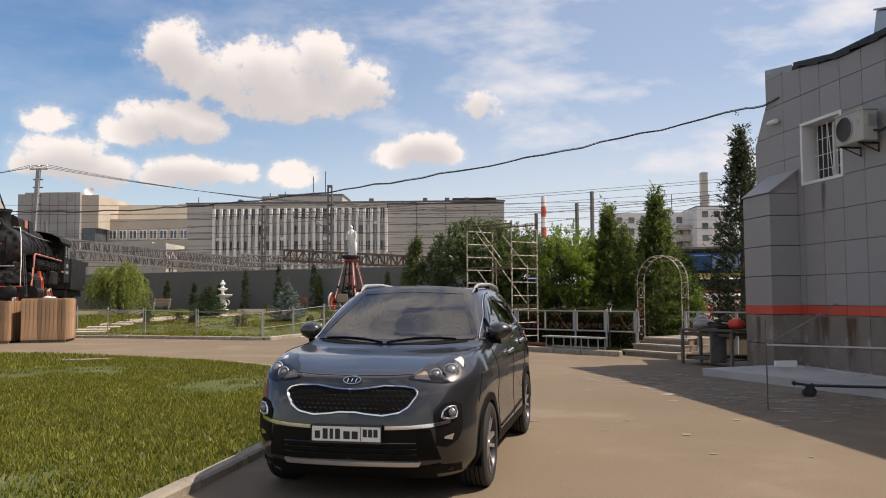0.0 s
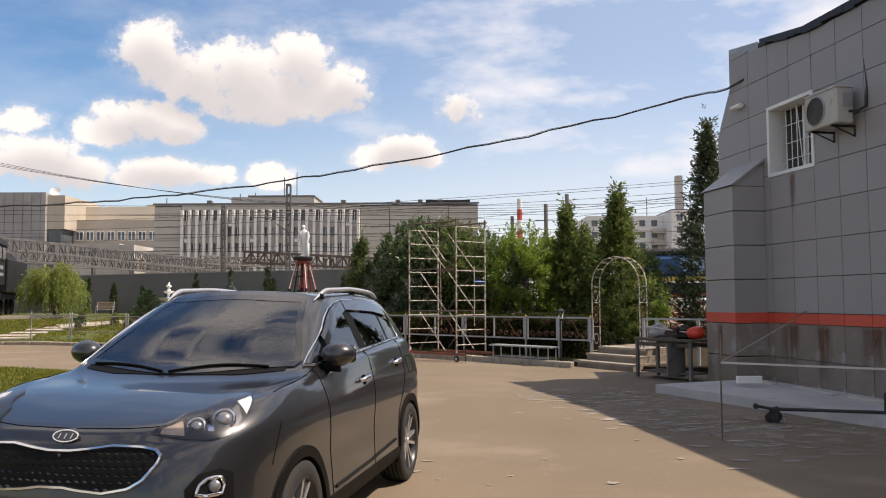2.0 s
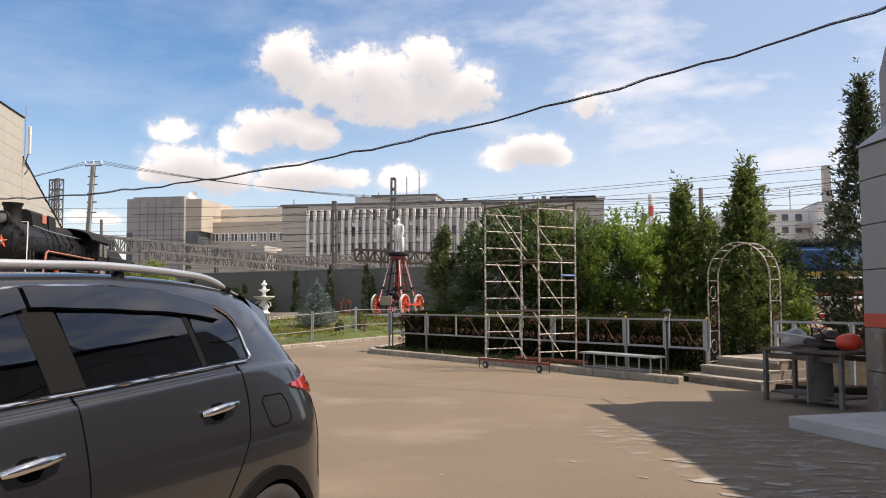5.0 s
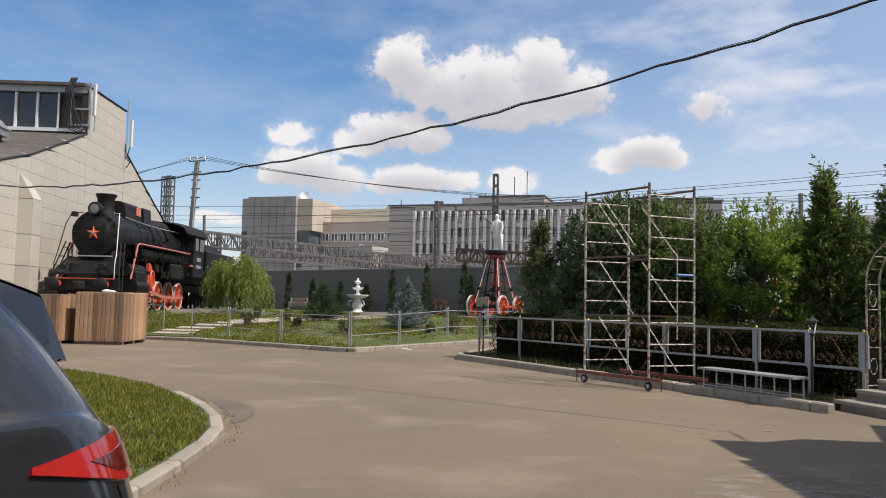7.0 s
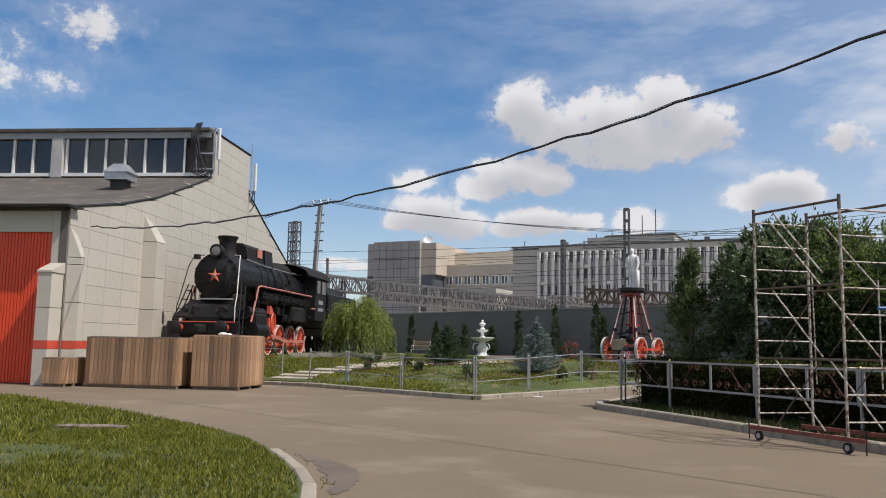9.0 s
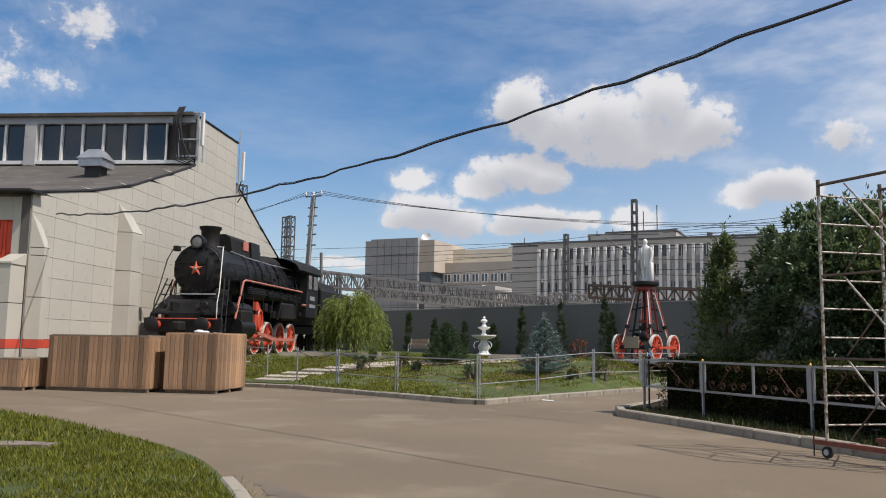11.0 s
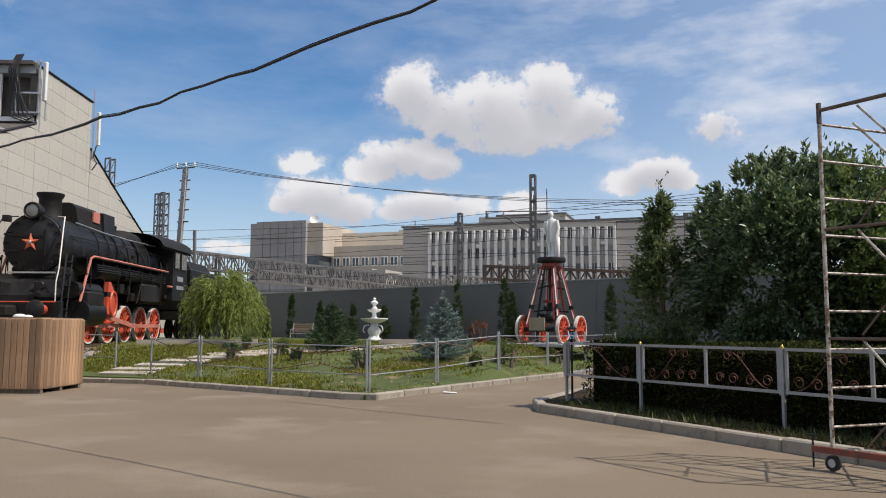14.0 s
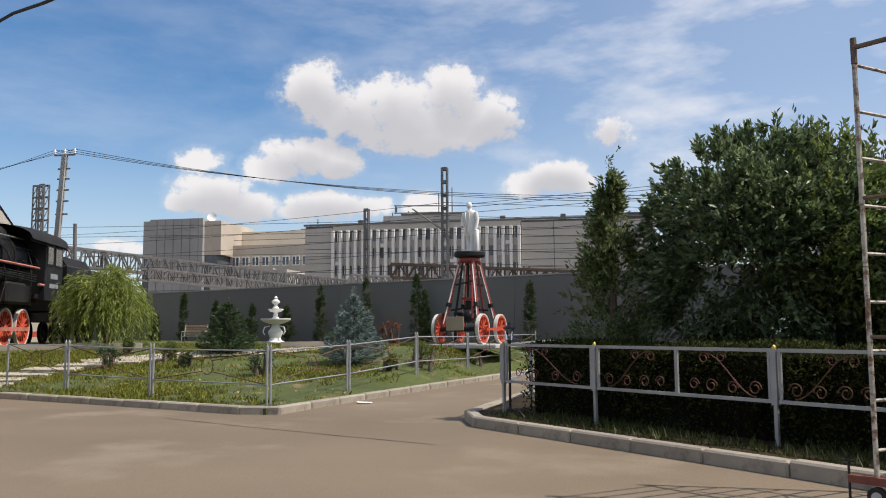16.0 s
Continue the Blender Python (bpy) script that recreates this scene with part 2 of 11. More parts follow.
ORIGIN = [0.0, 0.0]  # where the part of the yard that is being built starts


def placed(m=None):
    return Matrix.Translation((ORIGIN[0], ORIGIN[1], 0)) @ (m if m is not None else Matrix())


def thing(name, label, category, m=None, group="", kind=""):
    """An empty at the base of a thing that has parts."""
    ob = new(name)
    ob.empty_display_size = 0.1
    ob.matrix_world = placed(m)
    return tagged(ob, label, category, group, kind)


def part(name, shape, material, parent, label="", smooth=False, angle=35):
    ob = new(name, shape.mesh(name, material, smooth, angle))
    ob.parent = parent
    if label:
        tagged(ob, label)
    return ob


def solid(name, shape, material, label="", category="", group="", kind="", smooth=False, angle=35, m=None):
    """A thing of one mesh, or a piece of the setting."""
    ob = new(name, shape.mesh(name, material, smooth, angle))
    ob.matrix_world = placed(m)
    return tagged(ob, label, category, group, kind)


def piece(name, me, parent, m):
    """One of many alike pieces on a shared mesh."""
    ob = new(name, me)
    ob.parent = parent
    ob.matrix_basis = m
    return ob


# ---------------------------------------------------------------- materials
ALBEDO = 0.90  # one trim for all painted and mineral surfaces


def material(name, colour, rough=0.6, metal=0.0, var=0.25, scale=6.0, bump=0.15, fine=60.0, second=None, mix=0.0, coat=0.0, spread=0.0, island=0.0, stretch=None, spec=0.5, bump_dist=0.01, speck=None):
    """Base colour with broad stains and fine grain, both in metres."""
    mat = bpy.data.materials.new(name)
    mat.use_nodes = True
    nd, ln = nodes_of(mat.node_tree)
    out, bs = nd.new("ShaderNodeOutputMaterial"), nd.new("ShaderNodeBsdfPrincipled")
    ln.new(bs.outputs[0], out.inputs[0])
    bs.inputs["Metallic"].default_value = metal
    bs.inputs["Coat Weight"].default_value = coat
    bs.inputs["Coat Roughness"].default_value = 0.04
    bs.inputs["Specular IOR Level"].default_value = spec
    tc = nd.new("ShaderNodeTexCoord")
    src = tc.outputs["Object"]
    if stretch:
        mp = nd.new("ShaderNodeMapping")
        mp.inputs["Scale"].default_value = stretch
        ln.new(src, mp.inputs["Vector"])
        src = mp.outputs[0]

    def noise_at(s, d):
        n = nd.new("ShaderNodeTexNoise")
        n.inputs["Scale"].default_value, n.inputs["Detail"].default_value, n.inputs["Roughness"].default_value = s, d, 0.6
        ln.new(src, n.inputs["Vector"])
        return n.outputs[0]

    broad, grain = noise_at(scale * 0.3, 5.0), noise_at(fine, 4.0)
    c0 = nd.new("ShaderNodeMix")
    c0.data_type = "RGBA"
    r0 = nd.new("ShaderNodeMapRange")
    r0.inputs["From Min"].default_value, r0.inputs["From Max"].default_value = 0.32, 0.68
    ln.new(broad, r0.inputs["Value"])
    ln.new(r0.outputs[0], c0.inputs[0])
    colour = [c * ALBEDO for c in colour]
    lo = [max(0.0, c * (1 - var)) for c in colour]
    hi = [min(1.0, c * (1 + var)) for c in colour]
    c0.inputs[6].default_value, c0.inputs[7].default_value = (*lo, 1), (*hi, 1)
    col = c0.outputs[2]
    if second:
        c1 = nd.new("ShaderNodeMix")
        c1.data_type = "RGBA"
        r1 = nd.new("ShaderNodeMapRange")
        r1.inputs["From Min"].default_value, r1.inputs["From Max"].default_value = 0.72 - 0.45 * mix, 0.82 - 0.40 * mix
        ln.new(noise_at(scale, 8.0), r1.inputs["Value"])
        ln.new(r1.outputs[0], c1.inputs[0])
        ln.new(col, c1.inputs[6])
        c1.inputs[7].default_value = (*[c * ALBEDO for c in second], 1)
        col = c1.outputs[2]
    hv = nd.new("ShaderNodeHueSaturation")
    ln.new(col, hv.inputs["Color"])
    r2 = nd.new("ShaderNodeMapRange")
    sk = var * 0.8 if speck is None else speck
    r2.inputs["To Min"].default_value, r2.inputs["To Max"].default_value = 1 - sk, 1 + sk
    ln.new(grain, r2.inputs["Value"])
    val = r2.outputs[0]
    for amount, node, sock in ((spread, "ShaderNodeObjectInfo", "Random"), (island, "ShaderNodeNewGeometry", "Random Per Island")):
        if amount:
            oi, r3, mu = nd.new(node), nd.new("ShaderNodeMapRange"), nd.new("ShaderNodeMath")
            r3.inputs["To Min"].default_value, r3.inputs["To Max"].default_value = 1 - amount, 1 + amount
            ln.new(oi.outputs[sock], r3.inputs["Value"])
            mu.operation = "MULTIPLY"
            ln.new(val, mu.inputs[0])
            ln.new(r3.outputs[0], mu.inputs[1])
            val = mu.outputs[0]
    ln.new(val, hv.inputs["Value"])
    ln.new(hv.outputs[0], bs.inputs["Base Color"])
    r4 = nd.new("ShaderNodeMapRange")
    r4.inputs["To Min"].default_value, r4.inputs["To Max"].default_value = max(0.02, rough - 0.12 * min(1, rough * 2)), min(1.0, rough + 0.12 * min(1, rough * 2))
    ln.new(broad, r4.inputs["Value"])
    ln.new(r4.outputs[0], bs.inputs["Roughness"])
    if bump:
        bp = nd.new("ShaderNodeBump")
        bp.inputs["Strength"].default_value, bp.inputs["Distance"].default_value = bump, bump_dist
        ln.new(grain, bp.inputs["Height"])
        ln.new(bp.outputs[0], bs.inputs["Normal"])
    return mat


def leaf_material(name, colour, tip, rough=0.5, through_light=0.35, spec=0.35):
    mat = bpy.data.materials.new(name)
    mat.use_nodes = True
    nd, ln = nodes_of(mat.node_tree)
    out, bs, tr, mx = (nd.new(k) for k in ("ShaderNodeOutputMaterial", "ShaderNodeBsdfPrincipled", "ShaderNodeBsdfTranslucent", "ShaderNodeMixShader"))
    gm, cm = nd.new("ShaderNodeNewGeometry"), nd.new("ShaderNodeMix")
    cm.data_type = "RGBA"
    ln.new(gm.outputs["Random Per Island"], cm.inputs[0])
    cm.inputs[6].default_value, cm.inputs[7].default_value = (*[c * ALBEDO for c in colour], 1), (*[c * ALBEDO for c in tip], 1)
    tc, nz, hv, mr = nd.new("ShaderNodeTexCoord"), nd.new("ShaderNodeTexNoise"), nd.new("ShaderNodeHueSaturation"), nd.new("ShaderNodeMapRange")
    nz.inputs["Scale"].default_value, nz.inputs["Detail"].default_value = 1.6, 3.0
    ln.new(tc.outputs["Object"], nz.inputs["Vector"])
    mr.inputs["To Min"].default_value, mr.inputs["To Max"].default_value = 0.6, 1.4
    ln.new(nz.outputs[0], mr.inputs["Value"])
    ln.new(mr.outputs[0], hv.inputs["Value"])
    ln.new(cm.outputs[2], hv.inputs["Color"])
    ln.new(hv.outputs[0], bs.inputs["Base Color"])
    ln.new(hv.outputs[0], tr.inputs["Color"])
    bs.inputs["Roughness"].default_value = rough
    bs.inputs["Specular IOR Level"].default_value = spec
    mx.inputs[0].default_value = through_light
    ln.new(bs.outputs[0], mx.inputs[1])
    ln.new(tr.outputs[0], mx.inputs[2])
    ln.new(mx.outputs[0], out.inputs[0])
    return mat


def glass_material(name, tint, rough=0.02, clear=0.25):
    """Dark window glass: a glossy pane that lets a little light through."""
    mat = bpy.data.materials.new(name)
    mat.use_nodes = True
    nd, ln = nodes_of(mat.node_tree)
    out, bs, tr, mx = (nd.new(k) for k in ("ShaderNodeOutputMaterial", "ShaderNodeBsdfPrincipled", "ShaderNodeBsdfTransparent", "ShaderNodeMixShader"))
    bs.inputs["Base Color"].default_value = (*tint, 1)
    bs.inputs["Roughness"].default_value = rough
    bs.inputs["Specular IOR Level"].default_value = 0.8
    tr.inputs["Color"].default_value = (0.80, 0.85, 0.84, 1)
    mx.inputs[0].default_value = clear
    ln.new(bs.outputs[0], mx.inputs[1])
    ln.new(tr.outputs[0], mx.inputs[2])
    ln.new(mx.outputs[0], out.inputs[0])
    return mat


def pane_material(name, tint, ior):
    """Clear or tinted glazing: a mirror-like gloss by Fresnel over a tinted view through."""
    mat = bpy.data.materials.new(name)
    mat.use_nodes = True
    nd, ln = nodes_of(mat.node_tree)
    out, gl, tr, mx, fr = (nd.new(k) for k in ("ShaderNodeOutputMaterial", "ShaderNodeBsdfGlossy", "ShaderNodeBsdfTransparent", "ShaderNodeMixShader", "ShaderNodeFresnel"))
    gl.inputs["Roughness"].default_value = 0.01
    gl.inputs["Color"].default_value = (0.97, 0.98, 1.0, 1)
    tr.inputs["Color"].default_value = (*tint, 1)
    fr.inputs["IOR"].default_value = ior
    ln.new(fr.outputs[0], mx.inputs[0])
    ln.new(tr.outputs[0], mx.inputs[1])
    ln.new(gl.outputs[0], mx.inputs[2])
    ln.new(mx.outputs[0], out.inputs[0])
    return mat


# ---------------------------------------------------------------- shared materials
M = {}
M["asphalt"] = material("asphalt", (0.192, 0.150, 0.105), 0.88, var=0.15, scale=0.5, fine=48.0, bump=0.5, second=(0.236, 0.190, 0.138), mix=0.42, spec=0.25, speck=0.34, bump_dist=0.004)
M["asphalt_patch"] = material("asphalt_patch", (0.135, 0.108, 0.082), 0.85, var=0.2, scale=3.0, fine=180.0, bump=0.4, bump_dist=0.004)
M["kerb"] = material("kerb_concrete", (0.34, 0.300, 0.24), 0.85, var=0.18, scale=5.0, fine=120.0, bump=0.4, second=(0.25, 0.215, 0.175), mix=0.4, spread=0.12)
M["slab"] = material("slab_concrete", (0.46, 0.45, 0.44), 0.8, var=0.15, scale=2.0, fine=90.0, bump=0.3, second=(0.36, 0.35, 0.34), mix=0.35)
M["soil"] = material("soil", (0.10, 0.072, 0.045), 0.95, var=0.35, scale=3.0, fine=50.0, bump=0.8, bump_dist=0.03)
# earth of the hedge bed, darker than soil to stand in for shade
M["soil_shade"] = material("soil_shade", (0.042, 0.032, 0.020), 0.95, var=0.45, scale=5.0, fine=50.0, bump=0.8, second=(0.075, 0.056, 0.034), mix=0.3, bump_dist=0.03, spec=0.08)
M["lawn"] = material("lawn", (0.072, 0.096, 0.018), 0.9, var=0.3, scale=1.5, fine=45.0, bump=0.9, second=(0.22, 0.17, 0.075), mix=0.34, bump_dist=0.03)
M["grass"] = leaf_material("grass_blade", (0.088, 0.108, 0.011), (0.270, 0.262, 0.034), 0.55, 0.35)
M["tile"] = material("cream_cladding", (0.53, 0.495, 0.425), 0.55, var=0.06, scale=2.0, fine=25.0, bump=0.06, spread=0.035, second=(0.45, 0.41, 0.345), mix=0.2)
M["tile_grey"] = material("grey_cladding", (0.312, 0.298, 0.294), 0.5, var=0.07, scale=2.0, fine=25.0, bump=0.06, spread=0.04, second=(0.285, 0.268, 0.258), mix=0.25)
M["tile_grime"] = material("soiled_grey_cladding", (0.215, 0.180, 0.150), 0.65, var=0.18, scale=2.5, fine=25.0, bump=0.1, spread=0.06, second=(0.30, 0.285, 0.275), mix=0.38)
M["joint"] = material("joint_dark", (0.12, 0.11, 0.10), 0.9, var=0.2, scale=4.0, bump=0.1)
M["red_paint"] = material("red_stripe", (0.62, 0.085, 0.05), 0.45, var=0.12, scale=3.0, fine=30.0, bump=0.05, spread=0.05)
M["gate_red"] = material("gate_red", (0.80, 0.075, 0.025), 0.45, var=0.08, scale=1.5, fine=25.0, bump=0.06)
M["roof"] = material("roof_felt", (0.10, 0.088, 0.078), 0.9, var=0.25, scale=1.5, fine=60.0, bump=0.3, second=(0.15, 0.135, 0.12), mix=0.4)
M["trim_grey"] = material("grey_metal_trim", (0.34, 0.35, 0.36), 0.45, 0.3, var=0.12, scale=4.0, bump=0.05)
M["zinc"] = material("galvanised_steel", (0.47, 0.48, 0.50), 0.42, 0.65, var=0.18, scale=6.0, bump=0.08)
M["white"] = material("white_frame", (0.78, 0.78, 0.76), 0.4, var=0.06, scale=4.0, bump=0.03)
M["wall_grey"] = material("grey_render", (0.165, 0.162, 0.16), 0.8, var=0.08, scale=0.8, fine=30.0, bump=0.15)
M["glass"] = glass_material("dark_window_glass", (0.02, 0.022, 0.024), 0.03, 0.0)
M["wood"] = material("crate_planks", (0.37, 0.222, 0.125), 0.7, var=0.28, scale=5.0, fine=30.0, bump=0.4, spread=0.42, stretch=(9.0, 9.0, 0.9), second=(0.22, 0.115, 0.060), mix=0.32)
M["wood_dark"] = material("weathered_planks", (0.23, 0.17, 0.12), 0.8, var=0.3, scale=5.0, fine=30.0, bump=0.3, spread=0.18, stretch=(9.0, 9.0, 0.9))
M["fence_paint"] = material("silver_fence_paint", (0.34, 0.35, 0.36), 0.45, 0.25, var=0.15, scale=8.0, bump=0.08, second=(0.33, 0.24, 0.18), mix=0.08)
M["iron"] = material("black_iron", (0.022, 0.021, 0.021), 0.5, 0.2, var=0.3, scale=5.0, bump=0.1)
M["cable"] = material("cable_rubber", (0.025, 0.025, 0.028), 0.6, var=0.2, bump=0.05)


def at(p, d, along, out=0.0, z=0.0):
    """A place along a vertical plane: p its start, d its direction in plan; out to the right of d."""
    return Vector((p[0] + d[0] * along + d[1] * out, p[1] + d[1] * along - d[0] * out, z))


# ---------------------------------------------------------------- ground, road and kerbs
def smooth01(t):
    t = max(0.0, min(1.0, t))
    return t * t * (3 - 2 * t)


def ground_z(x, y):
    return 0.012 * noise.noise(Vector((x * 0.25, y * 0.25, 0.0)))


def make_ground():
    s = Shape()
    xs = [-3000, -900, -300, -120, -60] + [-40 + i * 1.0 for i in range(71)] + [45, 80, 200, 700, 3000]
    ys = [-600, -100, -40, -20] + [-10 + i * 1.0 for i in range(71)] + [75, 100, 180, 400, 1200, 4500]
    w = len(xs)
    s.add([(x, y, ground_z(x, y) if -40 <= x <= 30 and -10 <= y <= 60 else 0.0) for y in ys for x in xs],
          [(j * w + i, j * w + i + 1, (j + 1) * w + i + 1, (j + 1) * w + i) for j in range(len(ys) - 1) for i in range(w - 1)])
    return solid("ground", s, M["asphalt"], "worn brownish asphalt yard with pale dust stains", "asphalt", kind="structure", smooth=True)


make_ground()


def resample(pts, step):
    pts = [Vector((p[0], p[1], 0)) for p in pts]
    out, carry = [pts[0]], 0.0
    for a, b in zip(pts, pts[1:]):
        length = (b - a).length
        t = step - carry
        while t < length:
            out.append(a + (b - a) * (t / length))
            t += step
        carry = length - (t - step)
    out.append(pts[-1])
    return out


def kerb_line(name, pts, top, width, label, step=1.0, inner=1):
    """Kerb stones along a chain; inner = +1 when the bed lies to the left of the chain."""
    root = thing(name, label, "kerb", kind="structure")
    chain = resample(pts, step)
    for a, b in zip(chain, chain[1:]):
        d = b - a
        if d.length < 0.08:
            continue
        ln_ = d.length - 0.012
        me = stone_mesh(round(ln_, 2), width, top + 0.12)
        side = Vector((-d.y, d.x, 0)).normalized() * inner * width / 2
        c = (a + b) / 2 + side
        m = Matrix.Translation((c.x, c.y, top / 2 - 0.06 + random.uniform(-0.006, 0.006))) @ Matrix.Rotation(math.atan2(d.y, d.x) + random.uniform(-0.008, 0.008), 4, "Z")
        piece("kerb_stone", me, root, m)
    return root


STONES = {}


def stone_mesh(length, width, height):
    key = (length, width, height)
    if key not in STONES:
        STONES[key] = Shape().box((0, 0, 0), (length, width, height), bev=0.022).mesh("kerb_stone", M["kerb"])
    return STONES[key]


def bed(name, outline, zf, mat, label, category, step=0.6, kind="structure"):
    """A raised bed: outline in plan, its top given by zf, with a skirt to the road."""
    bm = bmesh.new()
    vs = [bm.verts.new((p[0], p[1], 0)) for p in outline]
    bm.faces.new(vs)
    bmesh.ops.triangulate(bm, faces=bm.faces[:])
    for _ in range(7):
        long_edges = [e for e in bm.edges if e.calc_length() > step * 1.6]
        if not long_edges or len(bm.verts) > 9000:
            break
        bmesh.ops.subdivide_edges(bm, edges=long_edges, cuts=1)
        bmesh.ops.triangulate(bm, faces=bm.faces[:])
    for v in bm.verts:
        v.co.z = zf(v.co.x, v.co.y)
    rim = [e for e in bm.edges if e.is_boundary]
    ext = bmesh.ops.extrude_edge_only(bm, edges=rim)
    for v in ext["geom"]:
        if isinstance(v, bmesh.types.BMVert):
            v.co.z = -0.1
    bmesh.ops.recalc_face_normals(bm, faces=bm.faces[:])
    me = bpy.data.meshes.new(name)
    bm.to_mesh(me)
    bm.free()
    me.materials.append(mat)
    for p in me.polygons:
        p.use_smooth = True
    me.set_sharp_from_angle(angle=radians(40))
    ob = new(name, me)
    ob.matrix_world = placed()
    return tagged(ob, label, category, kind=kind)


# island of lawn beside the drive
LAWN_PTS = [(-2.5, 1.0), (-2.15, 4.5), (-1.86, 6.83), (-1.68, 8.4), (-1.46, 11.5), (-1.50, 13.2), (-1.78, 14.4), (-2.32, 16.0), (-2.80, 16.95), (-3.38, 17.75), (-4.12, 18.55), (-5.15, 19.5), (-6.3, 20.4), (-7.5, 21.08), (-8.7, 21.55), (-10.7, 22.33), (-14.0, 23.4), (-18.5, 24.6), (-26.0, 26.2)]


def smooth_chain(pts, k=5):
    """A chain of points drawn as one smooth curve."""
    out = []
    for i in range(len(pts) - 1):
        for j in range(k):
            f = j / k
            p0, p1, p2, p3 = (pts[max(0, min(len(pts) - 1, i + q))] for q in (-1, 0, 1, 2))
            out.append(Vector([0.5 * (2 * b + (c - a) * f + (2 * a - 5 * b + 4 * c - d) * f * f + (3 * b - a - 3 * c + d) * f ** 3) for a, b, c, d in zip(p0, p1, p2, p3)] + [0.0]))
    return out + [Vector((*pts[-1], 0.0))]


LAWN = smooth_chain(LAWN_PTS)
LAWN_BED = [p + Vector((-0.10, -0.06, 0)) for p in LAWN] + [Vector((-40, 27.5, 0)), Vector((-40, -8, 0)), Vector((-3.6, -8, 0))]


def lawn_z(x, y):
    return 0.075 + 0.03 * noise.noise(Vector((x * 0.5, y * 0.5, 3.0)))


bed("lawn", LAWN_BED, lawn_z, M["lawn"], "green mown lawn with worn dry patches", "lawn")
kerb_line("kerb_lawn", [(p.x, p.y) for p in LAWN[:56]], 0.085, 0.16, "pale worn concrete kerb edging the lawn")

NORTH = (-0.06, 0.30)
ORIGIN[:] = NORTH
# garden that climbs to the monument engine
GARDEN_KERB = [(-19.5, 32.9), (-14.4, 33.1), (-7.25, 30.55), (-6.7, 33.2), (-5.0, 40.3), (-3.2, 47.5)]


def garden_z(x, y):
    t = (y - 32.3 - 0.15 * (x + 10)) / 10.5
    edge = -7.25 + 0.232 * (y - 30.55) - x
    t = min(t, edge / 2.3)
    return 0.10 + 0.78 * smooth01(t) + 0.025 * noise.noise(Vector((x * 0.4, y * 0.4, 9.0)))


bed("garden_lawn", [Vector((p[0], p[1], 0)) for p in [(-33.0, 46.0), (-26.0, 38.0), (-19.5, 33.0), (-14.4, 33.24), (-7.42, 30.80), (-6.85, 33.2), (-5.12, 40.3), (-3.3, 47.5), (-3.0, 53.0), (-33.0, 64.0)]],
    garden_z, M["lawn"], "sloping garden lawn with scattered fallen leaves", "lawn", step=0.9)
kerb_line("kerb_garden", GARDEN_KERB, 0.13, 0.17, "concrete kerb along the fenced garden")

# hedge bed
HEDGE_KERB = [(-3.2, 36.5), (-4.0, 30.6), (-3.74, 29.65), (0.12, 25.95), (2.60, 23.45), (4.30, 21.6)]


def bed_z(x, y):
    return 0.11 + 0.035 * noise.noise(Vector((x * 0.8, y * 0.8, 5.0)))


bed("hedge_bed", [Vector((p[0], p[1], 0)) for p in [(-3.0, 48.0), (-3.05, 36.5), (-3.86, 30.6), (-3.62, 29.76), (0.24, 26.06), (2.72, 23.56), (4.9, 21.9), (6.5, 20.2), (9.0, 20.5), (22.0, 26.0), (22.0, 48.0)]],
    bed_z, M["soil_shade"], "earth bed with sparse grass under the hedge, shade put into its colour", "earth", step=0.9)
kerb_line("kerb_hedge", HEDGE_KERB, 0.15, 0.18, "concrete kerb in front of the hedge")

ORIGIN[:] = (0, 0)
# tar seams, cracks and dark patches in the asphalt
M["tar"] = material("old_tar", (0.075, 0.060, 0.050), 0.8, var=0.3, scale=6.0, fine=90.0, bump=0.3)


def ribbon(name, pts, width, mat, label, category, lift=0.005, wander=0.03, seed=0.0):
    """A thin uneven strip that lies on the road along a chain of points."""
    s = Shape()
    line = resample(pts, 0.25)
    vs = []
    for i, p in enumerate(line):
        a, b = line[max(0, i - 1)], line[min(len(line) - 1, i + 1)]
        t = (b - a).normalized()
        n = Vector((-t.y, t.x, 0))
        off = wander * noise.noise(Vector((i * 0.35, seed, 0)))
        w = width * (0.75 + 0.5 * noise.noise(Vector((i * 0.6, seed, 5)))) * (0.3 if i in (0, len(line) - 1) else 1.0)
        for k in (-0.5, 0.5):
            q = p + n * (off + w * k)
            vs.append((q.x, q.y, ground_z(q.x, q.y) + lift))
    s.add(vs, [(2 * i, 2 * i + 1, 2 * i + 3, 2 * i + 2) for i in range(len(line) - 1)])
    return solid(name, s, mat, label, category, kind="structure")


ribbon("tar_seam", [(-9.0, 30.4), (-6.5, 29.2), (-3.9, 28.0)], 0.03, M["tar"], "thin dark seam across the mouth of the drive", "seam", seed=2.0)
patch = Shape()
inner = [(-5.05, 19.72), (-4.62, 19.33), (-4.15, 18.90), (-3.72, 18.42), (-3.32, 17.92), (-3.0, 17.45)]
reach = [0.05, 0.24, 0.36, 0.40, 0.26, 0.08]
rim = []
for (x, y), r in zip(inner, reach):
    rim.append((x + 0.68 * r, y + 0.73 * r))
ring = smooth_chain(inner, 9) + smooth_chain(rim, 9)[::-1]
ring = [(p.x + 0.11 * noise.noise(Vector((p.x * 6, p.y * 6, 1))), p.y + 0.11 * noise.noise(Vector((p.x * 6, p.y * 6, 8)))) for p in ring]
h = len(ring) // 2
patch.add([(x, y, ground_z(x, y) + 0.005) for x, y in ring], [(i, i + 1, len(ring) - 2 - i, len(ring) - 1 - i) for i in range(h - 1)])
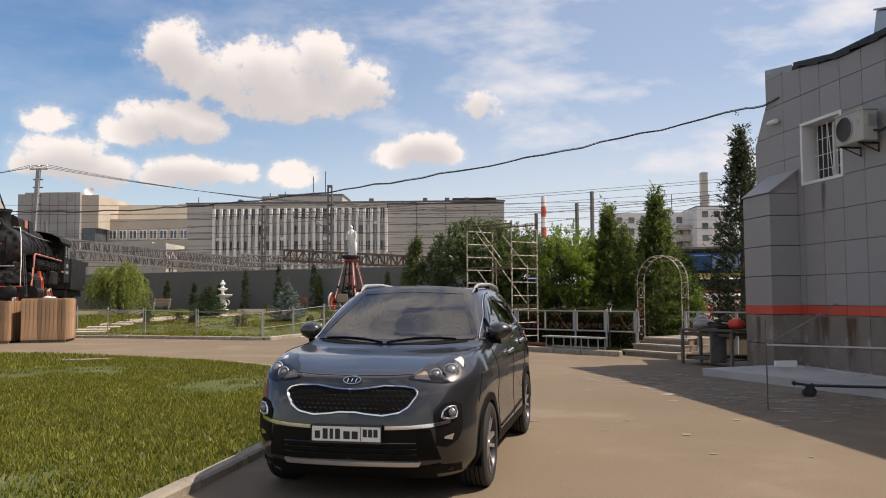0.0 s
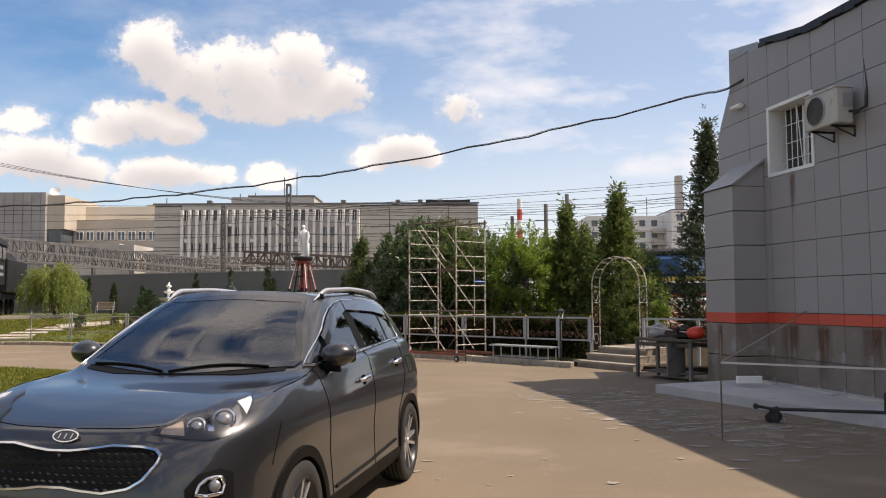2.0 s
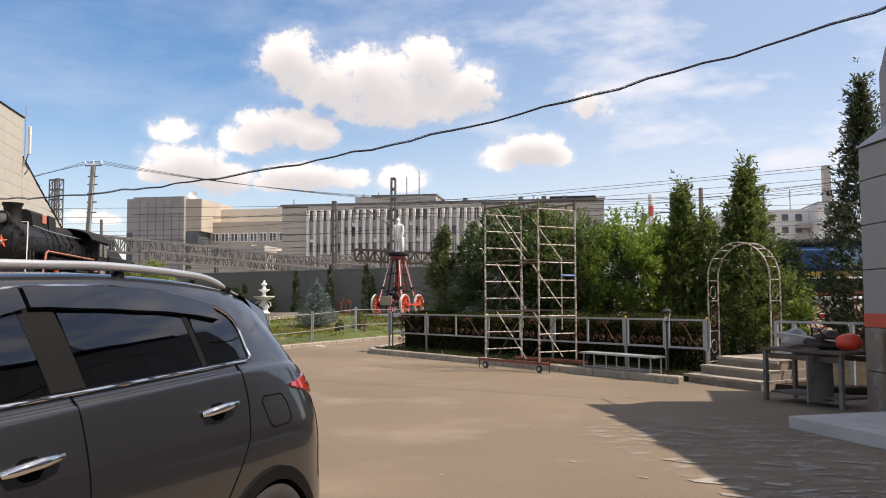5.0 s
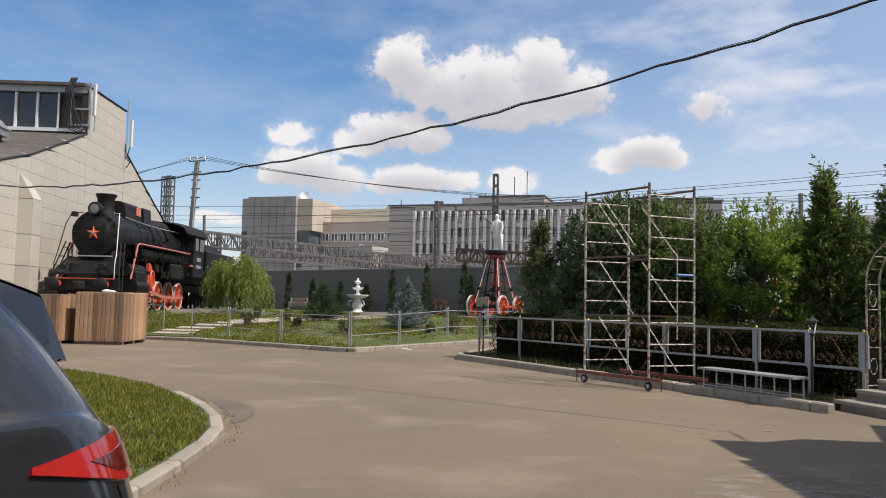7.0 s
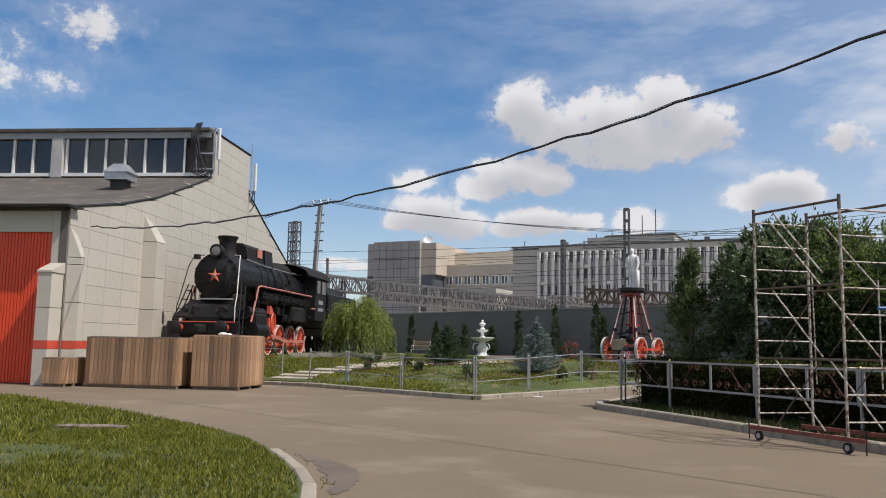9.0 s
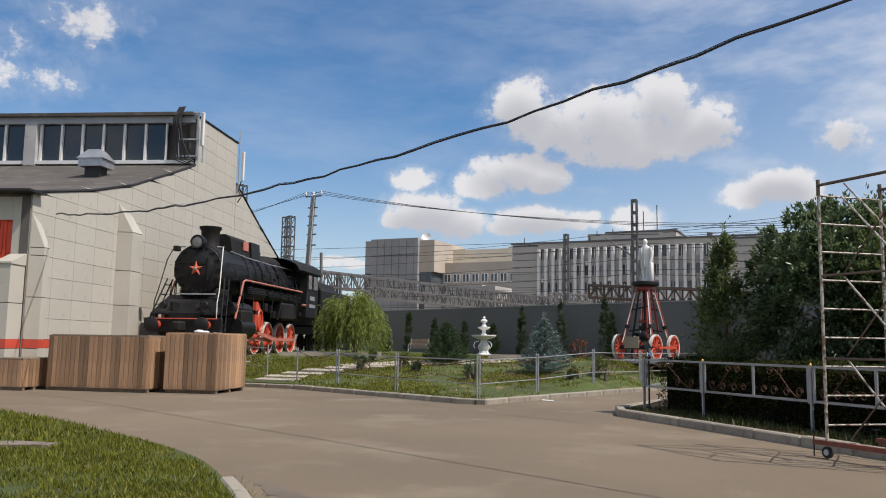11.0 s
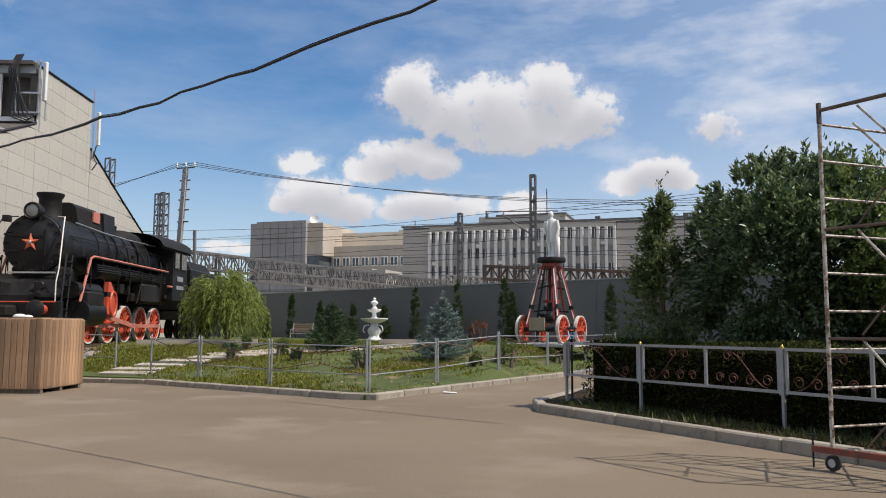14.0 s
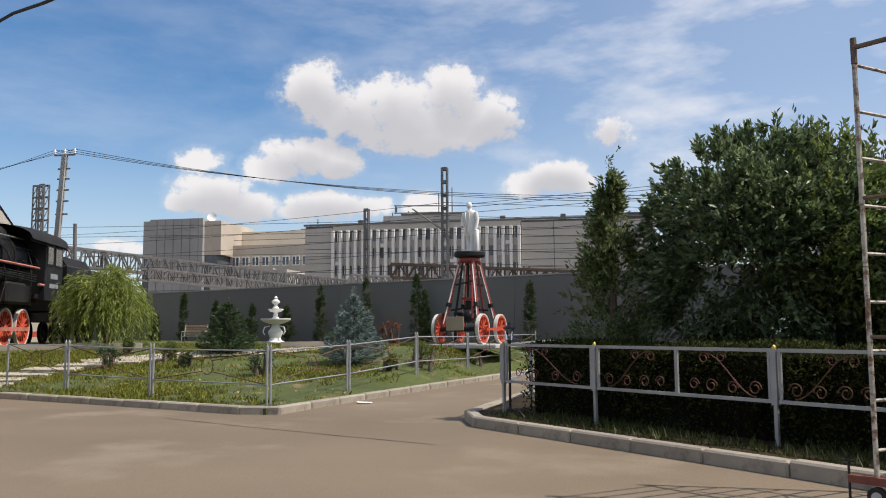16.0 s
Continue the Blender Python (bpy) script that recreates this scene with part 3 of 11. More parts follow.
solid("asphalt_patch", patch, M["asphalt_patch"], "dark broken patch in the asphalt beside the kerb", "patch", kind="structure")

ORIGIN[:] = NORTH
# ---------------------------------------------------------------- grey boundary wall behind the garden
WALL_A, WALL_B = Vector((-34.0, 62.0, 0)), Vector((3.0, 45.5, 0))


def make_back_wall():
    d = (WALL_B - WALL_A)
    n = d.normalized()
    side = Vector((-n.y, n.x, 0)) * 0.2
    root = thing("wall_back", "tall smooth dark grey boundary wall behind the garden", "wall", kind="structure")
    k = 9
    for i in range(k):
        a, b = WALL_A + d * (i / k), WALL_A + d * ((i + 1) / k) - n * 0.012
        s = Shape()
        s.prism([(a.x, a.y, -0.2), (b.x, b.y, -0.2), (b.x, b.y, 3.42), (a.x, a.y, 3.42)], side)
        part("wall_panel", s, M["wall_grey"], root)
    cap = Shape()
    a, b = WALL_A - side * 0.15, WALL_B - side * 0.15
    cap.prism([(a.x, a.y, 3.423), (b.x, b.y, 3.423), (b.x, b.y, 3.47), (a.x, a.y, 3.47)], side * 1.3)
    part("coping", cap, M["trim_grey"], root)


make_back_wall()

# ---------------------------------------------------------------- engine shed (cream cladding, red gate)
SHED_P = (-20.8, 28.8)
SHED_D = (-math.sin(radians(20.5)), math.cos(radians(20.5)))
SHED_G = (math.cos(radians(20.5)), math.sin(radians(20.5)))


def tile_wall(root, p, d, rows, span, edge_low, edge_high, w, mat, stripe=None, holes=(), out=0.0, gap=0.012, thick=0.03, name="cladding_panel", foot=None):
    """Cladding panels in courses on a vertical plane, each cut to lie between edge_low(L) and edge_high(L)."""
    shared = {}
    for j, (z0, z1) in enumerate(zip(rows, rows[1:])):
        i = 0
        a = span[0]
        while a < span[1] - 0.05:
            b = min(a + w, span[1])
            lo0, lo1 = max(z0, edge_low(a)), max(z0, edge_low(b))
            hi0, hi1 = min(z1, edge_high(a)), min(z1, edge_high(b))
            skip = any(a > h[0] - 0.02 and b < h[1] + 0.02 and z0 > h[2] - 0.02 and z1 < h[3] + 0.02 for h in holes)
            if not skip and max(hi0 - lo0, hi1 - lo1) > 0.06:
                hi0, hi1 = max(hi0, lo0 + 0.01), max(hi1, lo1 + 0.01)
                g = gap / 2
                key = (round(b - a, 3), round(lo0 - z0, 3), round(lo1 - z0, 3), round(hi0 - z0, 3), round(hi1 - z0, 3))
                is_stripe = stripe and stripe[0] - 0.02 < z0 and z1 < stripe[1] + 0.02
                key += (z1 < 1.2,)
                if (key, is_stripe) not in shared:
                    s = Shape()
                    s.prism([(g, 0, key[1] + g), (key[0] - g, 0, key[2] + g), (key[0] - g, 0, key[4] - g), (g, 0, key[3] - g)], (0, -thick, 0))
                    shared[(key, is_stripe)] = s.mesh(name, M["red_paint"] if is_stripe else foot if foot and z1 < 1.2 else mat)
                base = at(p, d, a, out, z0)
                piece(name, shared[(key, is_stripe)], root, Matrix.Translation(base) @ Matrix.Rotation(math.atan2(d[1], d[0]), 4, "Z") @ Matrix.Translation((0, 0, random.uniform(-0.001, 0.001))))
            a, i = b, i + 1


def chain(points):
    def f(x):
        for (x0, y0), (x1, y1) in zip(points, points[1:]):
            if x <= x1:
                return y0 + (y1 - y0) * max(0.0, (x - x0) / (x1 - x0))
        return points[-1][1]
    return f


GABLE = [(-0.3, 5.66), (0.0, 5.72), (3.0, 6.32), (5.8, 7.05), (8.9, 8.12), (10.4, 8.65), (11.45, 9.05), (11.55, 11.25), (16.7, 11.32), (16.72, 9.25), (20.5, 7.75), (24.1, 6.40), (30.0, 4.3)]


def make_shed():
    root = thing("engine_shed", "cream panel-clad engine shed with a curved roof and red gate", "building")
    gz = chain(GABLE)
    # core behind the panels
    def prism_gable(l0, l1, depth_from, depth_to, mat, name, drop=0.0, label=""):
        s = Shape()
        cut = [l0] + [x for x, _ in GABLE if l0 < x < l1] + [l1]
        poly = [at(SHED_P, SHED_D, l0, -depth_from, -0.1)] + [at(SHED_P, SHED_D, x, -depth_from, gz(x) - drop) for x in cut] + [at(SHED_P, SHED_D, l1, -depth_from, -0.1)]
        s.prism(poly, at((0, 0), SHED_D, 0, -(depth_to - depth_from), 0))
        part(name, s, mat, root, label)
    prism_gable(-0.3, 30.0, 0.035, 0.30, M["joint"], "gable_core", 0.02)
    rows = [0.0, 0.62, 1.12, 1.38] + [1.38 + 0.62 * i for i in range(1, 18)]
    for l0, l1 in ((-0.3, 11.45), (11.46, 16.70), (16.73, 30.0)):
        tile_wall(root, SHED_P, SHED_D, rows, (l0, l1), lambda x: 0.0, lambda x, l0=l0, l1=l1: gz(min(max(x, l0 + 0.1 * (l0 > 11 and l0 < 12)), l1 - 0.001)), 1.22, M["tile"], stripe=(1.12, 1.38), out=0.0)
    # wedge buttresses on the gable
    for l0, l1, top, reach in ((-0.28, 0.45, 5.05, 0.42), (4.85, 6.1, 6.2, 0.55)):
        for (za, zb) in ((0.0, 1.12), (1.38, 2.6), (2.61, 3.82), (3.83, top - 1.0)):
            s = Shape()
            s.prism([at(SHED_P, SHED_D, l0, 0.034, za), at(SHED_P, SHED_D, l1, 0.034, za), at(SHED_P, SHED_D, l1 - 0.35, reach, za), at(SHED_P, SHED_D, l0 + 0.1, reach, za)], (0, 0, zb - za - 0.012))
            part("buttress_panel", s, M["tile"], root)
        s = Shape()
        z0 = top - 0.99
        base = [at(SHED_P, SHED_D, l0, 0.034, z0), at(SHED_P, SHED_D, l1, 0.034, z0), at(SHED_P, SHED_D, l1 - 0.35, reach, z0), at(SHED_P, SHED_D, l0 + 0.1, reach, z0)]
        tops = [at(SHED_P, SHED_D, l0, 0.034, top), at(SHED_P, SHED_D, l1 - 0.25, 0.034, top - 0.25)]
        s.add(base + tops, [(0, 1, 2, 3)[::-1], (3, 2, 5, 4), (0, 3, 4), (1, 5, 2), (0, 4, 5, 1)])
        part("buttress_cap", s, M["tile"], root)
        s = Shape()
        s.prism([at(SHED_P, SHED_D, l0, 0.036, 1.125), at(SHED_P, SHED_D, l1, 0.036, 1.125), at(SHED_P, SHED_D, l1 - 0.35, reach + 0.004, 1.125), at(SHED_P, SHED_D, l0 + 0.1, reach + 0.004, 1.125)], (0, 0, 0.25))
        part("red_band", s, M["red_paint"], root)
    # front wall with the gate
    g = (-SHED_G[0], -SHED_G[1])

    def atg(along, out, z):
        return at(SHED_P, g, along, -out - 0.3, z)

    pier = Shape()
    pier.prism([atg(0.02, -0.01, 0), atg(0.55, -0.01, 0), atg(0.55, -0.32, 0), atg(0.02, -0.32, 0)], (0, 0, 5.6))
    part("front_pier", pier, M["tile"], root)
    lint = Shape()
    lint.prism([atg(0.56, -0.01, 4.86), atg(26.0, -0.01, 4.86), atg(26.0, -0.32, 4.86), atg(0.56, -0.32, 4.86)], (0, 0, 0.76))
    part("lintel", lint, M["tile"], root)
    eave = Shape()
    eave.prism([atg(-0.25, 0.55, 5.63), atg(26.0, 0.55, 5.63), atg(26.0, -0.35, 5.63), atg(-0.25, -0.35, 5.63)], (0, 0, 0.06))
    part("eave_board", eave, M["iron"], root)
    # corner buttress in front of the pier
    cb = Shape()
    for za, zb in ((0.0, 1.12), (1.38, 2.4), (2.41, 3.5)):
        cb.prism([atg(0.05, 0.03, za), atg(0.50, 0.03, za), atg(0.50, 0.70, za), atg(0.05, 0.70, za)], (0, 0, zb - za - 0.01))
    part("corner_buttress", cb, M["tile"], root)
    cc = Shape()
    cc.add([atg(0.02, 0.03, 3.5), atg(0.53, 0.03, 3.5), atg(0.53, 0.73, 3.5), atg(0.02, 0.73, 3.5), atg(0.02, 0.03, 3.85), atg(0.53, 0.03, 3.85), atg(0.53, 0.73, 3.56), atg(0.02, 0.73, 3.56)],
           [(0, 1, 2, 3), (4, 7, 6, 5), (0, 4, 5, 1), (1, 5, 6, 2), (2, 6, 7, 3), (3, 7, 4, 0)])
    part("buttress_cap", cc, M["tile"], root)
    rb = Shape()
    rb.prism([atg(0.045, 0.03, 1.125), atg(0.505, 0.03, 1.125), atg(0.505, 0.706, 1.125), atg(0.045, 0.706, 1.125)], (0, 0, 0.25))
    part("red_band", rb, M["red_paint"], root)
    gate = Shape()
    gate.prism([atg(0.56, -0.13, 0.02), atg(5.7, -0.13, 0.02), atg(5.7, -0.2, 0.02), atg(0.56, -0.2, 0.02)], (0, 0, 4.84))
    door = part("gate", gate, M["gate_red"], root, "red ribbed sliding gate, closed")
    rib = Shape().prism([(0, 0, 0), (0.104, 0, 0), (0.090, -0.022, 0), (0.014, -0.022, 0)], (0, 0, 4.8)).mesh("rib", M["gate_red"])
    for i in range(44):
        base = atg(0.78 + i * 0.11 + 0.104, -0.125, 0.06)
        piece("rib", rib, door, Matrix.Translation(base) @ Matrix.Rotation(radians(20.5), 4, "Z"))
    rest = Shape()
    rest.prism([atg(5.7, -0.02, 0), atg(26.0, -0.02, 0), atg(26.0, -0.3, 0), atg(5.7, -0.3, 0)], (0, 0, 4.86))
    part("front_wall", rest, M["tile"], root)
    # lower roof, curved up to the clerestory
    roof = Shape()
    cut = [x for x, _ in GABLE if x <= 11.45]
    poly = [at(SHED_P, SHED_D, x, -0.05, gz(x) + 0.02) for x in cut] + [at(SHED_P, SHED_D, x, -0.05, gz(x) - 0.12) for x in cut[::-1]]
    roof.prism(poly, at((0, 0), SHED_D, 0, -26.0, 0))
    part("lower_roof", roof, M["roof"], root, "dark roofing felt")
    edge = Shape()
    edge.tube([at(SHED_P, SHED_D, x, 0.03, gz(x) + 0.03) for x in cut], 0.05, 5)
    edge.tube([at(SHED_P, SHED_D, 11.55, 0.03, 11.3), at(SHED_P, SHED_D, 16.75, 0.03, 11.37)], 0.06, 5)
    edge.tube([at(SHED_P, SHED_D, x, 0.03, gz(x) + 0.03) for x in (16.75, 20.5, 24.1, 30.0)], 0.06, 5)
    part("roof_edge", edge, M["iron"], root)
    # clerestory
    top = Shape()
    top.prism([at(SHED_P, SHED_D, 11.2, -0.1, 11.28), at(SHED_P, SHED_D, 16.9, -0.1, 11.36), at(SHED_P, SHED_D, 16.9, -0.1, 11.5), at(SHED_P, SHED_D, 11.2, -0.1, 11.42)], at((0, 0), SHED_D, 0, -26.0, 0))
    part("upper_roof", top, M["roof"], root)
    back = Shape()
    back.prism([at(SHED_P, SHED_D, 12.0, -0.32, 8.9), at(SHED_P, SHED_D, 12.2, -0.32, 8.9), at(SHED_P, SHED_D, 12.2, -26.0, 8.9), at(SHED_P, SHED_D, 12.0, -26.0, 8.9)], (0, 0, 2.38))
    part("clerestory_wall", back, M["joint"], root)
    far = Shape()
    far.prism([at(SHED_P, SHED_D, 16.72, -0.32, 9.2), at(SHED_P, SHED_D, 16.72, -26, 9.2), at(SHED_P, SHED_D, 30.0, -26, 4.25), at(SHED_P, SHED_D, 30.0, -0.32, 4.25)], (0, 0, 0.1))
    part("far_roof", far, M["roof"], root)
    for name, z, h, dep in (("window_sill", 9.12, 0.16, 0.16), ("window_head", 10.98, 0.30, 0.10)):
        s = Shape()
        s.prism([at(SHED_P, SHED_D, 11.5 - dep, -0.05, z), at(SHED_P, SHED_D, 12.0, -0.05, z), at(SHED_P, SHED_D, 12.0, -26, z), at(SHED_P, SHED_D, 11.5 - dep, -26, z)], (0, 0, h))
        part(name, s, M["white"] if name == "window_sill" else M["trim_grey"], root)
    # bays of six panes between white piers
    b0 = 1.35
    for bay in range(4):
        o = b0 + bay * 6.6
        win = part("window", Shape().prism([at(SHED_P, SHED_D, 11.6, -o, 9.3), at(SHED_P, SHED_D, 11.6, -o - 0.07, 9.3), at(SHED_P, SHED_D, 11.5, -o - 0.07, 9.3), at(SHED_P, SHED_D, 11.5, -o, 9.3)], (0, 0, 1.68)), M["white"], root, "ribbon of dark panes in white frames")
        for i in range(6):
            q = o + i * 0.98
            part("pane", Shape().prism([at(SHED_P, SHED_D, 11.62, -q - 0.09, 9.30), at(SHED_P, SHED_D, 11.62, -q - 0.95, 9.30), at(SHED_P, SHED_D, 11.66, -q - 0.95, 9.30), at(SHED_P, SHED_D, 11.66, -q - 0.09, 9.30)], (0, 0, 1.66)), M["glass"], win)
            part("mullion", Shape().prism([at(SHED_P, SHED_D, 11.5, -q - 0.95, 9.29), at(SHED_P, SHED_D, 11.5, -q - 1.05, 9.29), at(SHED_P, SHED_D, 11.64, -q - 1.05, 9.29), at(SHED_P, SHED_D, 11.64, -q - 0.95, 9.29)], (0, 0, 1.68)), M["white"], win)
        part("window_pier", Shape().prism([at(SHED_P, SHED_D, 11.3, -o - 6.0, 9.05), at(SHED_P, SHED_D, 11.3, -o - 6.55, 9.05), at(SHED_P, SHED_D, 11.7, -o - 6.55, 9.05), at(SHED_P, SHED_D, 11.7, -o - 6.0, 9.05)], (0, 0, 1.92)), M["slab"], root)
    # closing walls out of sight
    far_wall = Shape()
    far_wall.prism([at(SHED_P, SHED_D, 0.35, -25.7, 0), at(SHED_P, SHED_D, 30.0, -25.7, 0), at(SHED_P, SHED_D, 30.0, -26.0, 0), at(SHED_P, SHED_D, 0.35, -26.0, 0)], (0, 0, 4.2))
    part("far_wall", far_wall, M["tile"], root)
    # roof ventilator
    v = thing("roof_ventilator", "grey sheet-metal roof ventilator with a hipped hood", "ventilator", Matrix.Translation(at(SHED_P, SHED_D, 8.2, -2.75, gz(8.2) - 0.15)) @ Matrix.Rotation(radians(20.5), 4, "Z") @ Matrix.Scale(0.82, 4))
    part("base", Shape().box((0, 0, 0.3), (0.75, 0.75, 0.7)), M["iron"], v)
    hood = Shape().prism([(-0.6, -0.6, 0.62), (0.6, -0.6, 0.62), (0.6, 0.6, 0.62), (-0.6, 0.6, 0.62)], (0, 0, 0.45))
    hood.add([(-0.68, -0.68, 1.0), (0.68, -0.68, 1.0), (0.68, 0.68, 1.0), (-0.68, 0.68, 1.0), (-0.3, -0.3, 1.5), (0.3, -0.3, 1.5), (0.3, 0.3, 1.5), (-0.3, 0.3, 1.5)],
             [(0, 3, 2, 1), (4, 5, 6, 7), (0, 1, 5, 4), (1, 2, 6, 5), (2, 3, 7, 6), (3, 0, 4, 7)])
    part("hood", hood, M["zinc"], v)
    return root


make_shed()

# ---------------------------------------------------------------- grey annex on the shaded side
ORIGIN[:] = (0, 0)
ANX_P = (7.25, 17.72)
ANX_D = (-0.182, 0.983)
ANX_TOP = [(-30.0, 7.1), (-12.0, 6.9), (-9.0, 6.6), (-6.0, 6.35), (-3.2, 6.22), (-1.6, 6.22), (-0.27, 6.42), (0.93, 6.62)]


def make_annex():
    root = thing("annex_building", "grey panel-clad annex with a red stripe, in shade", "building")
    top = chain(ANX_TOP)
    ends = chain([(0.93, 5.92), (1.48, 5.0)])

    def high(x):
        return top(x) - 0.06 if x < 0.93 else ends(x)
    # core with a window opening
    def slab_at(l0, l1, z0, z1=None, o0=0.036, o1=0.4):
        s = Shape()
        cut = [l0] + [x for x, _ in ANX_TOP if l0 < x < l1] + [l1]
        up = [at(ANX_P, ANX_D, x, o0, high(x) - 0.02 if z1 is None else z1) for x in cut]
        poly = [at(ANX_P, ANX_D, l0, o0, z0)] + up + [at(ANX_P, ANX_D, l1, o0, z0)]
        return s.prism(poly, at((0, 0), ANX_D, 0, o1 - o0, 0))
    part("core", slab_at(-30.0, -1.72, -0.1), M["joint"], root)
    part("core", slab_at(-0.42, 1.48, -0.1), M["joint"], root)
    part("core", slab_at(-1.719, -0.421, -0.1, 3.89), M["joint"], root)
    part("core", slab_at(-1.719, -0.421, 5.11), M["joint"], root)
    rows = [0.0, 0.58, 1.185, 1.375, 1.99, 2.62, 3.255, 3.89, 4.50, 5.11, 5.75, 6.4, 7.05, 7.7]
    flip = (-ANX_D[0], -ANX_D[1])

    def tiles(span, holes=(), w=0.65):
        tile_wall(root, ANX_P, flip, rows, (-span[1], -span[0]), lambda x: 0.0, lambda x: high(-x), w, M["tile_grey"], stripe=(1.185, 1.375), holes=holes, out=0.0, thick=0.03, foot=M["tile_grime"])
    tiles((-22.0, -1.72))
    tiles((-1.72, -0.42), holes=((0.42, 1.72, 3.89, 5.11),))
    tiles((-0.42, 0.929), w=0.6746)
    # the last column is cut along the sloping end of the wall
    far_edge = chain([(0.0, 1.48), (5.0, 1.48), (5.92, 0.95), (8.0, 0.95)])
    for z0, z1 in zip(rows, rows[1:]):
        if z0 > 5.9:
            break
        z1 = min(z1, 5.92)
        cuts = [z0 + 0.006] + ([5.0] if z0 < 5.0 < z1 else []) + [z1 - 0.006]
        poly = [at(ANX_P, ANX_D, 0.937, 0.0, cuts[0])] + [at(ANX_P, ANX_D, far_edge(z) - 0.006, 0.0, z) for z in cuts] + [at(ANX_P, ANX_D, 0.937, 0.0, cuts[-1])]
        stripe = abs(z0 - 1.185) < 0.01
        part("cladding_panel", Shape().prism(poly, at((0, 0), ANX_D, 0, 0.03, 0)), M["red_paint"] if stripe else M["tile_grime"] if z0 < 1.0 else M["tile_grey"], root)
    # roof deck, sloping away behind the wall head
    deck = Shape()
    cut = [x for x, _ in ANX_TOP]
    deck.prism([at(ANX_P, ANX_D, x, 0.02, top(x) + 0.03) for x in cut] + [at(ANX_P, ANX_D, x, 0.02, top(x) - 0.05) for x in cut[::-1]], at((0, 0), ANX_D, 0, 14.0, 0))
    part("roof", deck, M["roof"], root, "roofing felt with a ragged metal edge")
    fl = Shape()
    for a, b in zip(cut[:-2], cut[1:-1]):
        n = 6
        for i in range(n):
            u0, u1 = a + (b - a) * i / n, a + (b - a) * (i + 1) / n - 0.01
            dz = 0.02 * math.sin(u0 * 7)
            fl.prism([at(ANX_P, ANX_D, u0, -0.09, top(u0) - 0.05 + dz), at(ANX_P, ANX_D, u1, -0.09, top(u1) - 0.05 + dz), at(ANX_P, ANX_D, u1, -0.09, top(u1) + 0.07), at(ANX_P, ANX_D, u0, -0.09, top(u0) + 0.07)], at((0, 0), ANX_D, 0, 0.10, 0))
    part("roof_edge", fl, M["iron"], root)
    cap = Shape()
    cap.prism([at(ANX_P, ANX_D, -0.1, -0.012, 5.99), at(ANX_P, ANX_D, 0.96, -0.012, 5.99), at(ANX_P, ANX_D, 0.96, -0.012, 6.66), at(ANX_P, ANX_D, -0.1, -0.012, 6.5)], at((0, 0), ANX_D, 0, 0.012, 0))
    part("parapet_sheet", cap, M["trim_grey"], root, "blue-grey sheet metal")
    # end wall and hidden sides
    end = Shape()
    end.prism([at(ANX_P, ANX_D, 1.48, 0.0, 0), at(ANX_P, ANX_D, 1.48, 14, 0), at(ANX_P, ANX_D, 1.1, 14, 0), at(ANX_P, ANX_D, 1.1, 0.41, 0), at(ANX_P, ANX_D, 1.481, 0.41, 0)], (0, 0, 4.95))
    part("end_wall", end, M["tile_grey"], root)
    # buttress
    for za, zb in ((0.0, 0.58), (0.585, 1.185), (1.375, 1.99), (1.995, 2.62), (2.625, 3.255), (3.26, 3.72)):
        b = Shape()
        b.prism([at(ANX_P, ANX_D, -0.22, -0.035, za), at(ANX_P, ANX_D, 0.86, -0.035, za), at(ANX_P, ANX_D, 0.86, -0.68, za), at(ANX_P, ANX_D, -0.22, -0.68, za)], (0, 0, zb - za - 0.012))
        part("buttress_panel", b, M["tile_grime"] if zb < 1.2 else M["tile_grey"], root)
    rs = Shape().prism([at(ANX_P, ANX_D, -0.223, -0.035, 1.187), at(ANX_P, ANX_D, 0.863, -0.035, 1.187), at(ANX_P, ANX_D, 0.863, -0.684, 1.187), at(ANX_P, ANX_D, -0.223, -0.684, 1.187)], (0, 0, 0.187))
    part("red_band", rs, M["red_paint"], root)
    c = Shape().prism([at(ANX_P, ANX_D, -0.26, -0.72, 3.73), at(ANX_P, ANX_D, -0.26, -0.035, 4.24), at(ANX_P, ANX_D, -0.26, -0.035, 4.19), at(ANX_P, ANX_D, -0.26, -0.66, 3.73)], at((0, 0), ANX_D, 1.16, 0, 0))
    c.prism([at(ANX_P, ANX_D, -0.2, -0.66, 3.72), at(ANX_P, ANX_D, -0.2, -0.036, 4.18), at(ANX_P, ANX_D, -0.2, -0.036, 3.72)], at((0, 0), ANX_D, 1.02, 0, 0))
    part("buttress_cap", c, M["tile_grey"], root)
    # window with a deep white reveal and bars
    win = part("window", Shape(), M["white"], root, "deep-set window with white reveal and bars")
    f = Shape()
    for l0, l1, z0, z1 in ((-1.76, -1.69, 3.85, 5.15), (-0.45, -0.38, 3.85, 5.15), (-1.69, -0.45, 3.85, 3.91), (-1.69, -0.45, 5.09, 5.15)):
        f.prism([at(ANX_P, ANX_D, l0, -0.05, z0), at(ANX_P, ANX_D, l1, -0.05, z0), at(ANX_P, ANX_D, l1, -0.05, z1), at(ANX_P, ANX_D, l0, -0.05, z1)], at((0, 0), ANX_D, 0, 0.40, 0))
    part("reveal", f, M["white"], win)
    part("pane", Shape().prism([at(ANX_P, ANX_D, -1.69, 0.30, 3.91), at(ANX_P, ANX_D, -0.45, 0.30, 3.91), at(ANX_P, ANX_D, -0.45, 0.30, 5.09), at(ANX_P, ANX_D, -1.69, 0.30, 5.09)], at((0, 0), ANX_D, 0, 0.03, 0)), M["glass"], win)
